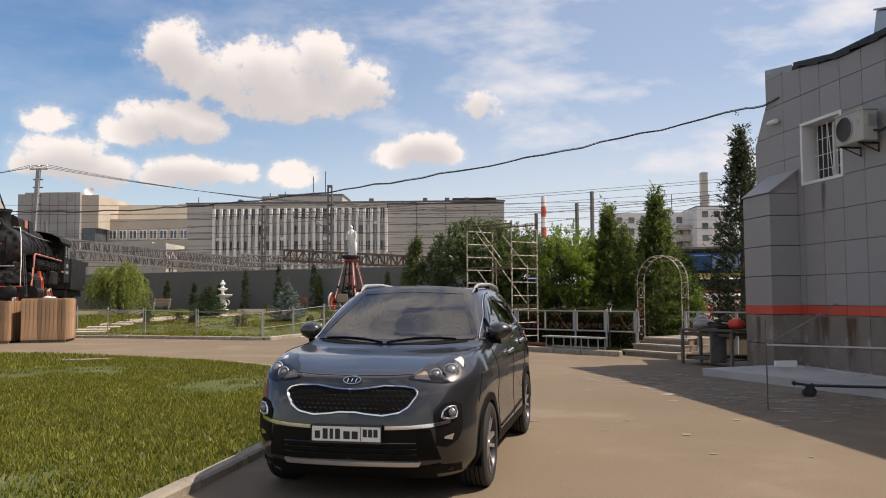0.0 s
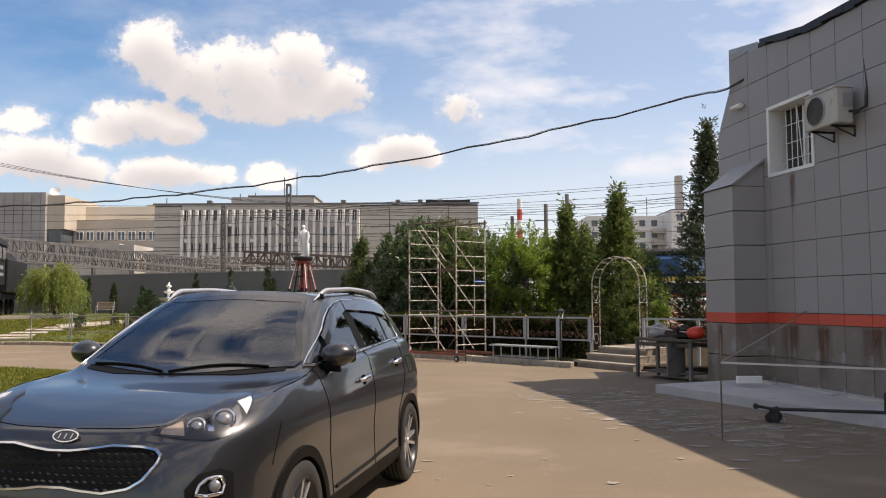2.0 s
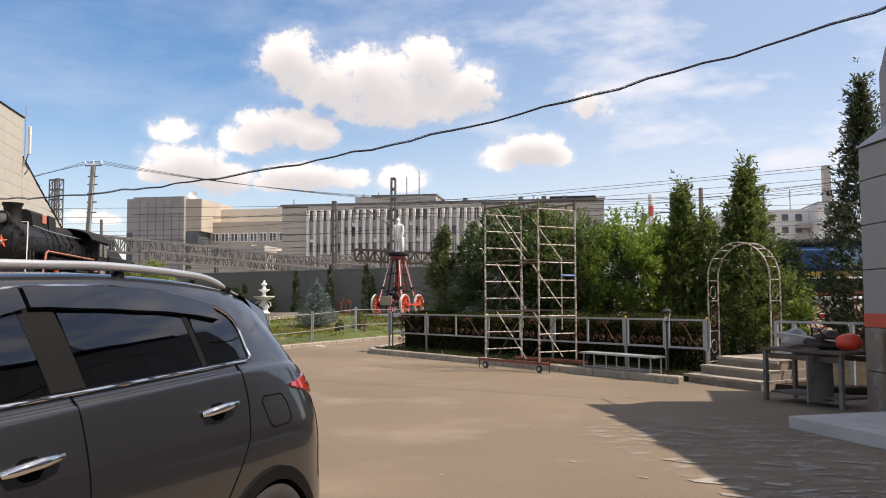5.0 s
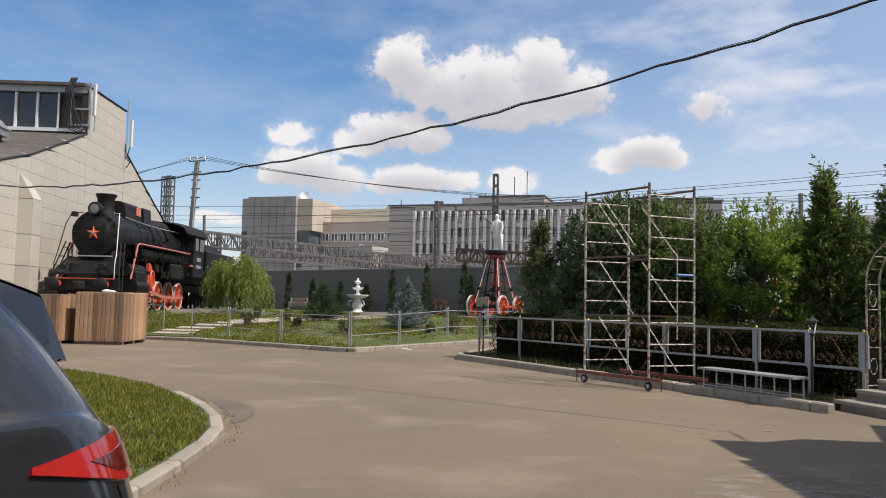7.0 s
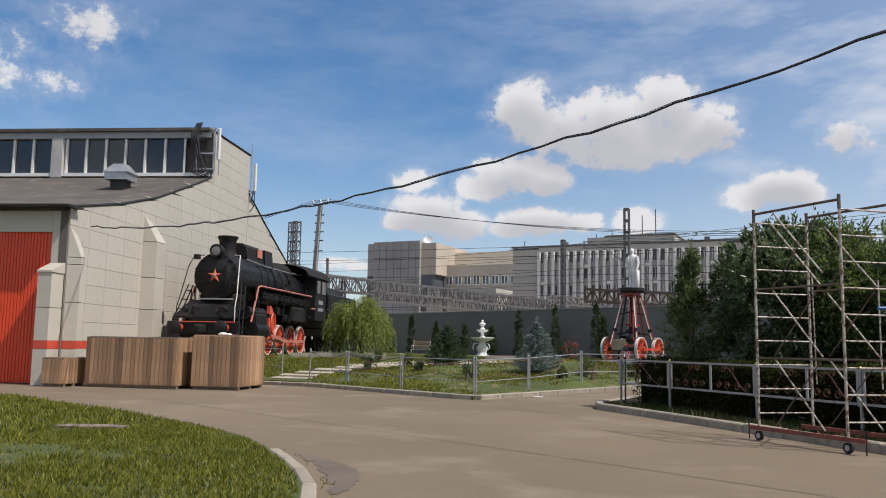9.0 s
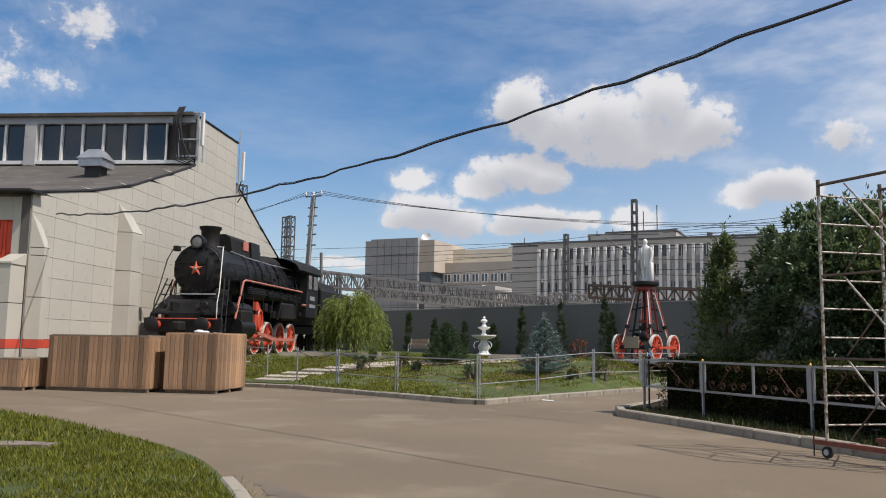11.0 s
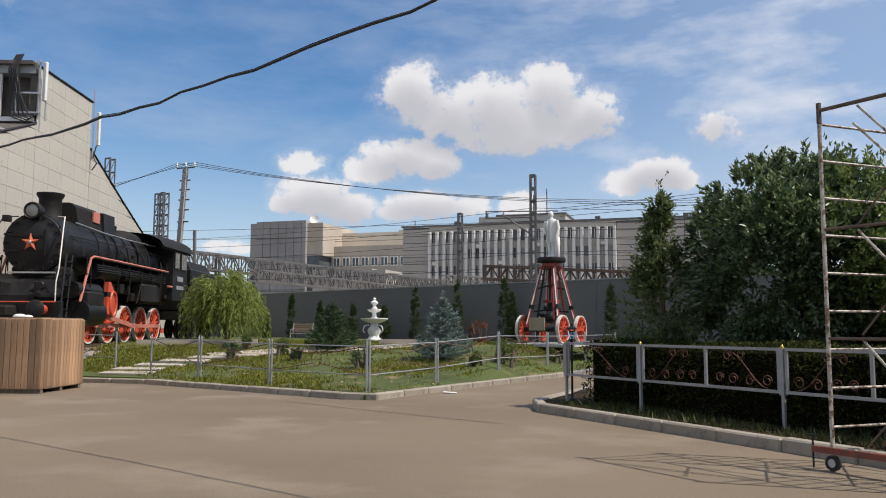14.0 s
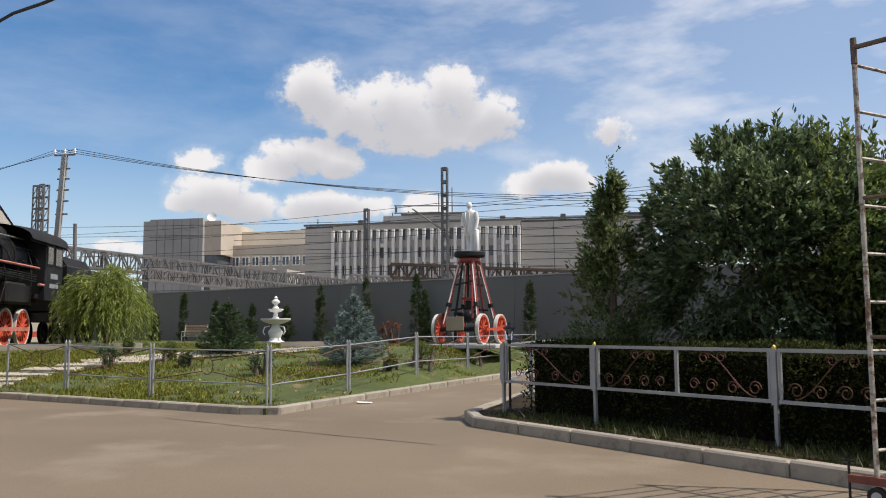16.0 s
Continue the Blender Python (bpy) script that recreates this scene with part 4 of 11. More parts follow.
    part("sash", Shape().bar(at(ANX_P, ANX_D, -1.07, 0.27, 3.93), at(ANX_P, ANX_D, -1.07, 0.27, 5.07), 0.09, 0.05, (1, 0, 0)), M["white"], win)
    for i in range(7):
        x = -1.58 + i * 0.16
        lean = 0.16 if i == 3 else 0.01
        part("bar", Shape().rod(at(ANX_P, ANX_D, x, 0.2, 3.91), at(ANX_P, ANX_D, x + lean, 0.2, 5.09), 0.009, n=5), M["white"], win)
    for z in (4.15, 4.45, 4.78):
        part("cross_bar", Shape().rod(at(ANX_P, ANX_D, -1.69, 0.21, z), at(ANX_P, ANX_D, -0.45, 0.21, z), 0.008, n=5), M["white"], win)
    # unseen block added behind the end wall to shade the work table
    rear = Shape()
    rear.prism([(7.80, 19.25, 0), (16.0, 19.6, 0), (16.0, 21.0, 0), (7.95, 20.9, 0)], (0, 0, 4.9))
    part("rear_block", rear, M["tile_grey"], root)
    # roof vent box
    v = thing("vent_box", "tilted grey metal vent box on the roof edge", "ventilator", Matrix.Translation(at(ANX_P, ANX_D, -2.55, 0.50, 6.2)) @ Matrix.Rotation(math.atan2(ANX_D[1], ANX_D[0]), 4, "Z") @ Matrix.Rotation(radians(-14), 4, "Y"))
    part("body", Shape().box((0, 0, 0.3), (0.5, 0.5, 0.62), bev=0.02), M["zinc"], v)
    part("lid", Shape().box((0, 0, 0.63), (0.56, 0.56, 0.03)), M["trim_grey"], v)
    return root


make_annex()

# ---------------------------------------------------------------- far buildings
M["office_panel"] = material("office_panel", (0.48, 0.455, 0.41), 0.85, var=0.12, scale=0.4, fine=8.0, bump=0.1, second=(0.38, 0.355, 0.315), mix=0.3, spread=0.06)
M["office_white"] = material("office_fin", (0.80, 0.785, 0.75), 0.7, var=0.10, scale=0.6, fine=8.0, bump=0.05)
M["office_tan"] = material("tan_plaster", (0.50, 0.435, 0.36), 0.85, var=0.12, scale=0.5, fine=8.0, bump=0.1)
M["office_cream"] = material("cream_metal", (0.74, 0.66, 0.53), 0.7, var=0.08, scale=0.5, bump=0.05)
M["office_dark"] = material("dark_panel", (0.17, 0.165, 0.16), 0.8, var=0.15, scale=0.5, bump=0.1)
M["far_glass"] = material("far_window_glass", (0.10, 0.115, 0.13), 0.15, var=0.35, scale=1.0, fine=0.7, bump=0.0, spread=0.5)
M["far_glass_lit"] = material("far_window_curtain", (0.42, 0.43, 0.43), 0.4, var=0.2, scale=1.0, fine=0.7, bump=0.0, spread=0.3)
M["wing_clad"] = material("grey_sheet_cladding", (0.345, 0.340, 0.330), 0.6, var=0.12, scale=0.5, fine=6.0, bump=0.1, second=(0.29, 0.28, 0.26), mix=0.35)
OY = 165.0
ORIGIN[:] = NORTH


def quad_box(x0, x1, y0, y1, z0, z1):
    return Shape().box(((x0 + x1) / 2, (y0 + y1) / 2, (z0 + z1) / 2), (x1 - x0, y1 - y0, z1 - z0))


def make_office():
    root = thing("office_block", "long grey panel office block with white vertical fins", "building")
    part("wall", quad_box(-57.9, 7.0, OY + 0.4, OY + 18, -1, 21.0), M["office_dark"], root)
    # panels left and right of the window field
    for x0, x1 in ((-57.9, -52.4), (-16.6, 7.0)):
        n = max(1, round((x1 - x0) / 5.8))
        w = (x1 - x0) / n
        shared = Shape().box((0, 0, 0), (w - 0.14, 0.5, 1.26)).mesh("wall_panel", M["office_panel"])
        for i in range(n):
            for j in range(15):
                piece("wall_panel", shared, root, Matrix.Translation((x0 + w * (i + 0.5), OY + 0.2, 0.9 + j * 1.36)))
    part("attic", quad_box(-52.3, -16.7, OY - 0.1, OY + 0.38, 19.95, 21.0), M["office_panel"], root)
    part("parapet", quad_box(-58.1, 7.2, OY - 0.25, OY + 0.3, 21.02, 21.35), M["office_dark"], root)
    # fins and windows
    n = 24
    step = (52.1 - 16.9) / n
    fin = Shape().box((0, 0, 0), (0.55, 0.9, 17.6), bev=0.06).mesh("fin", M["office_white"])
    sill = Shape().box((0, 0, 0), (step - 0.6, 0.3, 1.35)).mesh("spandrel", M["office_panel"])
    pane = Shape().box((0, 0, 0), (step - 0.62, 0.12, 1.85)).mesh("pane", M["far_glass"])
    pane2 = Shape().box((0, 0, 0), (step - 0.62, 0.12, 1.85)).mesh("pane", M["far_glass_lit"])
    bar = Shape().box((0, 0, 0), (0.1, 0.16, 1.85)).mesh("window_bar", M["office_white"])
    for i in range(n + 1):
        x = -52.1 + step * i
        piece("fin", fin, root, Matrix.Translation((x, OY - 0.35, 11.15)))
        if i == n:
            continue
        for j in range(6):
            z = 18.9 - j * 3.2
            piece("pane", pane2 if random.random() < 0.45 else pane, root, Matrix.Translation((x + step / 2, OY + 0.25, z - 0.1)))
            if random.random() < 0.7:
                piece("window_bar", bar, root, Matrix.Translation((x + step / 2 + random.uniform(-0.1, 0.1), OY + 0.15, z - 0.1)))
            piece("spandrel", sill, root, Matrix.Translation((x + step / 2, OY + 0.15, z - 1.7)))
    unit = Shape().box((0, 0, 0), (0.9, 0.5, 0.65), bev=0.05).mesh("air_conditioner", M["white"])
    for i, j in ((0, 1), (1, 3), (6, 0), (9, 1), (9, 3), (14, 0), (15, 1), (20, 2), (22, 0), (4, 2), (11, 4)):
        piece("air_conditioner", unit, root, Matrix.Translation((-52.1 + step * (i + 0.6), OY - 0.25, 18.2 - 3.2 * j - 1.2)))
    # roof plant and masts
    part("roof_plant", quad_box(-43.5, -26.5, OY + 4, OY + 14, 21.0, 23.1), M["office_panel"], root)
    part("roof_plant", quad_box(-40.0, -26.3, OY + 3.8, OY + 14.2, 23.1, 23.4), M["office_dark"], root)
    part("roof_plant", quad_box(-3.5, 5.5, OY + 3, OY + 8, 21.3, 22.2), M["iron"], root)
    for x, h in ((-33.0, 27.4), (-30.4, 28.5), (-57.5, 23.2), (-42.2, 24.0), (-39.0, 24.2)):
        part("mast", Shape().rod((x, OY + 6, 21.0), (x, OY + 6, h), 0.09, n=5), M["iron"], root)
    for x in (-20.5, -9.5, -5.0, -1.0, -47.5):
        part("roof_vent", quad_box(x, x + 0.9, OY + 0.6, OY + 1.6, 21.35, 22.0), M["office_dark"], root)


make_office()


def make_wing():
    root = thing("office_wing", "older wing with grey cladding, tan plaster and a cream top floor", "building", Matrix.Translation((1.7, 0.1, 0.65)) @ Matrix.Diagonal((1.24, 1.24, 1.24, 1)) @ Matrix.Translation((-0.4, -0.1, -1.55)))
    part("wall", quad_box(-89.5, -78.3, OY - 6, OY + 14, -1, 23.7), M["wing_clad"], root, "grey sheet cladding")
    part("side_wall", quad_box(-91.0, -89.55, OY - 5.8, OY + 14, 16.5, 23.4), M["wing_clad"], root)
    part("side_glazing", quad_box(-91.0, -89.55, OY - 5.8, OY + 14, -1, 16.45), M["far_glass"], root)
    for i in range(4):
        part("seam", quad_box(-89.6, -78.3, OY - 6.1, OY - 6.02, 4.5 + i * 5.2, 4.62 + i * 5.2), M["office_dark"], root)
    for i in range(6):
        x = -88.0 + i * 1.75
        part("seam", quad_box(x, x + 0.07, OY - 6.08, OY - 6.02, -1, 23.6), M["office_dark"], root)
    part("tower", quad_box(-78.25, -74.9, OY - 5.2, OY + 10, 16.6, 23.2), M["office_tan"], root)
    part("tower_glazing", quad_box(-78.25, -75.6, OY - 5.1, OY + 10, 9.0, 16.55), M["far_glass"], root)
    part("tower_base", quad_box(-78.25, -74.9, OY - 5.0, OY + 10, -1, 8.95), M["office_tan"], root)
    part("upper_floor", quad_box(-74.85, -58.2, OY + 4, OY + 16, 18.9, 22.0), M["office_cream"], root)
    part("middle_wall", quad_box(-75.5, -58.2, OY, OY + 16, -1, 18.85), M["office_tan"], root)
    pane = Shape().box((0, 0, 0), (1.5, 0.15, 1.9)).mesh("window", M["white"])
    dark = Shape().box((0, 0, 0), (0.5, 0.06, 1.55)).mesh("pane", M["far_glass"])
    for i in range(8):
        x = -74.2 + i * 2.1
        w = piece("window", pane, root, Matrix.Translation((x, OY - 0.05, 15.6)))
        for k in (-0.38, 0.38):
            piece("pane", dark, w, Matrix.Translation((k, -0.1, 0)))
    for z in (9.8,):
        w = piece("window", pane, root, Matrix.Translation((-74.1, OY - 0.05, z)))
        piece("pane", dark, w, Matrix.Translation((-0.38, -0.1, 0)))
    rail = Shape().bar((-76.3, OY + 0.4, 19.9), (-58.3, OY + 0.4, 19.9), 0.08, 0.08)
    part("roof_rail", rail, M["iron"], root)
    part("low_block", quad_box(-73.5, -61.3, OY - 12, OY - 2, -1, 13.2), M["office_panel"], root)
    part("low_block_end", quad_box(-61.25, -58.6, OY - 12, OY - 2, -1, 13.0), M["office_panel"], root)
    part("low_block_far", quad_box(-58.4, -46.0, OY - 6, OY - 1, -1, 12.2), M["office_panel"], root)
    part("stair_head", quad_box(-63.0, -58.1, OY + 6, OY + 14, 18.9, 22.6), M["office_tan"], root)
    part("satellite_dish", Shape().lathe([(0.02, 0), (0.6, 0.12), (0.95, 0.4), (0.98, 0.42), (0.6, 0.16), (0.02, 0.04)], 14, pose(-77.9, OY - 3, 24.0, 65, 0, 20)), M["white"], root, smooth=True)


make_wing()


def make_flats():
    root = thing("apartment_block", "pale panel apartment block with loggias, far beyond the trees", "building")
    y = 200.0
    part("wall", quad_box(36.0, 55.0, y + 8, y + 30, -1, 22.9), M["office_white"], root)
    part("end_wall", quad_box(55.05, 62.0, y, y + 30, -1, 23.4), M["office_white"], root)
    part("roof", quad_box(55.0, 62.1, y - 0.1, y + 30, 23.42, 23.65), M["office_dark"], root)
    pane = Shape().box((0, 0, 0), (1.4, 0.2, 1.5)).mesh("window", M["far_glass"])
    for j in range(6):
        for x in (57.0, 59.8):
            piece("window", pane, root, Matrix.Translation((x, y - 0.08, 21.6 - j * 2.9)))
        for i in range(6):
            piece("window", pane, root, Matrix.Translation((37.8 + i * 3.0, y + 7.92, 21.0 - j * 2.9)))
        part("balcony", quad_box(52.0, 54.9, y + 5, y + 7.9, 18.3 - j * 2.9, 19.4 - j * 2.9), M["office_panel"], root)
    for x in (46.0, 52.0, 61.5):
        part("mast", Shape().rod((x, y + 12, 23), (x, y + 12, 28), 0.1, n=5), M["iron"], root)
    part("chimney", quad_box(60.3, 61.9, y + 14, y + 16, 23.5, 34.0), M["office_panel"], root)


make_flats()


def make_stack():
    root = thing("factory_chimney", "tall thin chimney with red and white bands", "chimney")
    y, x = 320.0, 28.5
    z = -0.2
    for i in range(10):
        z1 = z + 4.15
        part("band", Shape().rod((x, y, z), (x, y, z1 - 0.01), 1.35 - i * 0.04, 1.31 - i * 0.04, 14), M["red_paint"] if i % 2 == 0 else M["white"], root, smooth=True)
        z = z1
    other = thing("factory_flue", "short plain grey flue", "chimney")
    part("pipe", Shape().rod((25.6, y, 0), (25.6, y, 34.5), 0.7, n=10), M["office_dark"], other)


make_stack()

# ---------------------------------------------------------------- dark grey compact SUV
M["car_paint"] = material("graphite_metallic_paint", (0.020, 0.021, 0.024), 0.30, 0.35, var=0.05, scale=2.0, fine=400.0, bump=0.0, coat=1.0, spec=0.5)
M["car_trim"] = material("black_plastic_trim", (0.006, 0.006, 0.006), 0.6, var=0.2, scale=8.0, fine=200.0, bump=0.1, spec=0.12)
M["car_gloss"] = material("gloss_black", (0.010, 0.010, 0.011), 0.10, var=0.1, bump=0.0, coat=0.6)
M["car_seam"] = material("panel_gap", (0.004, 0.004, 0.004), 0.9, var=0.1, bump=0.0, spec=0.05)
M["chrome"] = material("chrome", (0.80, 0.80, 0.81), 0.08, 1.0, var=0.04, bump=0.0)
M["satin"] = material("satin_silver", (0.66, 0.66, 0.67), 0.30, 0.7, var=0.06, bump=0.02)
M["spoke"] = material("machined_alloy", (0.58, 0.58, 0.59), 0.30, 0.75, var=0.06, bump=0.02)
M["alloy"] = material("dark_alloy", (0.05, 0.05, 0.055), 0.35, 0.6, var=0.08, bump=0.02)
M["tyre"] = material("tyre_rubber", (0.022, 0.021, 0.021), 0.8, var=0.25, scale=10.0, fine=80.0, bump=0.3)
M["car_glass"] = pane_material("tinted_car_glass", (0.10, 0.11, 0.11), 1.65)
M["screen_glass"] = pane_material("windscreen_glass", (0.62, 0.68, 0.66), 1.95)
M["lamp_clear"] = pane_material("clear_lamp_lens", (0.92, 0.92, 0.93), 1.45)
M["lamp_bowl"] = material("lamp_reflector", (0.30, 0.30, 0.31), 0.25, 0.6, var=0.15, scale=30.0, bump=0.0)
M["lamp_dark"] = material("lamp_housing", (0.05, 0.05, 0.052), 0.3, 0.2, var=0.15, bump=0.0)
M["lamp_red"] = material("red_lamp_lens", (0.33, 0.014, 0.010), 0.10, var=0.25, scale=14.0, fine=60.0, bump=0.0, coat=0.8)
M["lamp_deep"] = material("deep_red_lens", (0.11, 0.006, 0.006), 0.12, var=0.2, scale=14.0, bump=0.0, coat=0.8)
M["lamp_orange"] = material("pale_amber_lamp", (0.62, 0.50, 0.40), 0.25, 0.3, var=0.15, scale=40.0, bump=0.0)
M["cabin"] = material("cabin_fabric", (0.05, 0.05, 0.052), 0.8, var=0.2, scale=10.0, bump=0.2)
M["plate_white"] = material("plate_white", (0.80, 0.80, 0.78), 0.4, var=0.04, bump=0.0)


def smooth_row(pts, t, soft=0.4):
    """Between a curve through pts and a softer one near them; t from 0 to len - 1."""
    n = len(pts) - 1
    i = min(int(t), n - 1)
    f = t - i
    p0, p1, p2, p3 = (pts[max(0, min(n, i + k))] for k in (-1, 0, 1, 2))
    if i == 0:
        p0 = [2 * b - c for b, c in zip(p1, p2)]
    if i == n - 1:
        p3 = [2 * c - b for b, c in zip(p1, p2)]
    out = []
    for a, b, c, d in zip(p0, p1, p2, p3):
        through = 0.5 * (2 * b + (c - a) * f + (2 * a - 5 * b + 4 * c - d) * f * f + (3 * b - a - 3 * c + d) * f ** 3)
        near = ((1 - f) ** 3 * a + (3 * f ** 3 - 6 * f * f + 4) * b + (-3 * f ** 3 + 3 * f * f + 3 * f + 1) * c + f ** 3 * d) / 6
        out.append(through * (1 - soft) + near * soft)
    return out


# rows of the right half from the sill to the roof, each from the nose round the flank to the tail: x, y, z
PLAN = [(0, 0), (0.38, 0.022), (0.62, 0.09), (0.80, 0.25), (0.888, 0.52), (0.918, 0.91), (0.918, 1.45), (0.918, 2.1), (0.918, 2.7), (0.92, 3.3), (0.922, 3.7), (0.905, 4.04), (0.785, 4.27), (0.50, 4.385), (0, 4.42)]


def plan_row(front, side, rear, zf, zs, zr):
    """The plan drawn in by an amount that differs at the nose, the flank and the tail."""
    row = []
    for i, (x, y) in enumerate(PLAN):
        a, b = PLAN[max(0, i - 1)], PLAN[min(len(PLAN) - 1, i + 1)]
        tx, ty = b[0] - a[0], b[1] - a[1]
        k = math.hypot(tx, ty)
        wf, wr = smooth01((4.5 - i) / 2.5), smooth01((i - 10.5) / 2.0)
        d = front * wf + rear * wr + side * (1 - wf - wr)
        z = zf * wf + zr * wr + zs * (1 - wf - wr)
        row.append((0.0 if i in (0, len(PLAN) - 1) else x - ty / k * d, y + tx / k * d, z))
    return row


CREASE = [(0, 0.205, 0.985), (0.36, 0.225, 0.99), (0.565, 0.30, 1.012), (0.71, 0.47, 1.055), (0.80, 0.72, 1.10), (0.835, 0.95, 1.115), (0.835, 1.42, 1.14), (0.85, 2.1, 1.165), (0.855, 2.7, 1.19), (0.85, 3.3, 1.215), (0.835, 3.7, 1.225), (0.805, 4.0, 1.215), (0.69, 4.20, 1.15), (0.45, 4.30, 1.13), (0, 4.33, 1.13)]
BONNET = [(0, 0.62, 1.085), (0.34, 0.63, 1.082), (0.55, 0.66, 1.092), (0.69, 0.79, 1.105), (0.765, 0.97, 1.122), (0.795, 1.14, 1.135), (0.805, 1.45, 1.165), (0.825, 2.1, 1.19), (0.83, 2.7, 1.215), (0.825, 3.3, 1.24), (0.81, 3.7, 1.25), (0.775, 3.98, 1.245), (0.67, 4.17, 1.19), (0.44, 4.275, 1.17), (0, 4.305, 1.17)]
BELT = [(0, 1.13, 1.15), (0.33, 1.15, 1.15), (0.54, 1.20, 1.147), (0.70, 1.25, 1.152), (0.765, 1.31, 1.165), (0.785, 1.39, 1.18), (0.795, 1.56, 1.20), (0.805, 2.1, 1.217), (0.81, 2.7, 1.24), (0.805, 3.3, 1.265), (0.79, 3.68, 1.28), (0.755, 3.98, 1.28), (0.65, 4.14, 1.24), (0.43, 4.24, 1.22), (0, 4.27, 1.22)]
GLASS = [(0, 1.61, 1.44), (0.30, 1.625, 1.438), (0.51, 1.67, 1.427), (0.61, 1.69, 1.421), (0.672, 1.735, 1.421), (0.705, 1.82, 1.425), (0.72, 1.95, 1.435), (0.72, 2.2, 1.44), (0.725, 2.7, 1.455), (0.72, 3.25, 1.465), (0.705, 3.65, 1.465), (0.665, 3.90, 1.445), (0.58, 4.05, 1.395), (0.38, 4.12, 1.385), (0, 4.15, 1.385)]
ROOF = [(0, 2.08, 1.664), (0.28, 2.09, 1.66), (0.47, 2.115, 1.647), (0.55, 2.12, 1.635), (0.582, 2.14, 1.629), (0.60, 2.19, 1.63), (0.61, 2.29, 1.637), (0.612, 2.55, 1.647), (0.615, 2.85, 1.654), (0.61, 3.3, 1.64), (0.60, 3.62, 1.612), (0.57, 3.82, 1.582), (0.50, 3.92, 1.572), (0.33, 3.97, 1.574), (0, 3.99, 1.579)]
CAR_ROWS = [plan_row(0.17, 0.08, 0.15, 0.20, 0.22, 0.27), plan_row(0.06, 0.004, 0.05, 0.33, 0.33, 0.38), plan_row(0.0, 0.010, 0.0, 0.50, 0.50, 0.52), plan_row(0.008, 0.018, 0.012, 0.68, 0.66, 0.70),
            plan_row(0.05, 0.008, 0.03, 0.83, 0.83, 0.86), plan_row(0.115, 0.016, 0.07, 0.93, 0.98, 0.99), CREASE, BONNET, BELT, GLASS, ROOF,
            [(x * 0.84, 3.05 + (y - 3.05) * 0.94, z + 0.022) for x, y, z in ROOF], [(x * 0.45, 3.02 + (y - 3.02) * 0.72, z * 0.4 + 0.6 * 1.694 + 0.006) for x, y, z in ROOF],
            [(0.0, 3.0 + (y - 3.0) * 0.5, z * 0.3 + 0.7 * 1.702) for x, y, z in ROOF]]
AXLES = (0.93, 3.60)
WHEEL_R = 0.348
SCREEN_EDGE = [(0.0, 1.155), (0.34, 1.155), (0.58, 1.162), (0.705, 1.190), (0.725, 1.220), (0.68, 1.305), (0.600, 1.440), (0.540, 1.552), (0.50, 1.626), (0.28, 1.645), (0.0, 1.650)]
DLO = [(1.34, 1.19), (1.56, 1.30), (1.77, 1.40), (1.93, 1.485), (2.07, 1.545), (2.22, 1.585), (2.42, 1.608), (2.75, 1.614), (3.05, 1.60), (3.28, 1.567), (3.44, 1.53), (3.53, 1.48), (3.55, 1.42), (3.555, 1.275)]


def inside_poly(poly, a, b):
    hit = False
    for (x0, y0), (x1, y1) in zip(poly, poly[1:] + poly[:1]):
        if (y0 > b) != (y1 > b) and a < x0 + (x1 - x0) * (b - y0) / (y1 - y0):
            hit = not hit
    return hit


def along_chain(pts, t):
    """A point at the share t of a chain's length."""
    lens = [math.dist(a, b) for a, b in zip(pts, pts[1:])]
    want = t * sum(lens)
    for a, b, k in zip(pts, pts[1:], lens):
        if want <= k or (a, b) == (pts[-2], pts[-1]):
            f = min(1.0, want / k) if k else 0.0
            return [p + (q - p) * f for p, q in zip(a, b)]
        want -= k


class Skin:
    """The car's right-hand skin, with parts laid on it along chosen directions."""

    def __init__(self):
        nu, nv = 168, 130
        ku, kv = len(PLAN) - 1, len(CAR_ROWS) - 1
        cols = [[smooth_row(r, ku * i / nu) for r in CAR_ROWS] for i in range(nu + 1)]
        self.v = [Vector(smooth_row(c, kv * j / nv)) for j in range(nv + 1) for c in cols]
        w = nu + 1
        self.f = [(j * w + i, j * w + i + 1, (j + 1) * w + i + 1, (j + 1) * w + i) for j in range(nv) for i in range(nu)]
        for p in self.v:
            p.x = max(p.x, 0.0)
        self.tree = BVHTree.FromPolygons(self.v, self.f)

    def cast(self, p, d, off=0.0):
        """The skin under p along d, off metres proud; for x below 0 the mirrored side."""
        p, d = Vector(p), Vector(d).normalized()
        flip = p.x < -1e-6 and abs(d.x) < 1e-6
        if flip:
            p = Vector((-p.x, p.y, p.z))
        hit, n, _, _ = self.tree.ray_cast(p - d * 3.0, d, 8.0)
        if hit is None:
            hit, n, _, _ = self.tree.find_nearest(p)
        if n.dot(d) > 0:
            n = -n
        q = hit + n * off
        return Vector((-q.x, q.y, q.z)) if flip else q

    def side(self, y, z, off=0.0):
        return self.cast((1.0, y, z), (-1, 0, 0), off)

    def nose(self, x, z, off=0.0):
        return self.cast((x, 0.0, z), (0, 1, 0), off)

    def corner(self, s, z, off=0.0):
        """Seen from ahead and aside; s runs outward and back."""
        return self.cast((0.8 * s, 0.6 * s, z), (-0.6, 0.8, 0), off)

    def tail(self, s, z, off=0.0):
        """Seen from behind and aside; s runs inward from the flank, from the mark at x 0.88, y 4.0."""
        return self.cast((0.88 - 0.70 * s, 4.0 + 0.71 * s, z), (-0.71, -0.70, 0), off)

    def top(self, x, y, off=0.0):
        return self.cast((x, y, 2.0), (0, 0, -1), off)


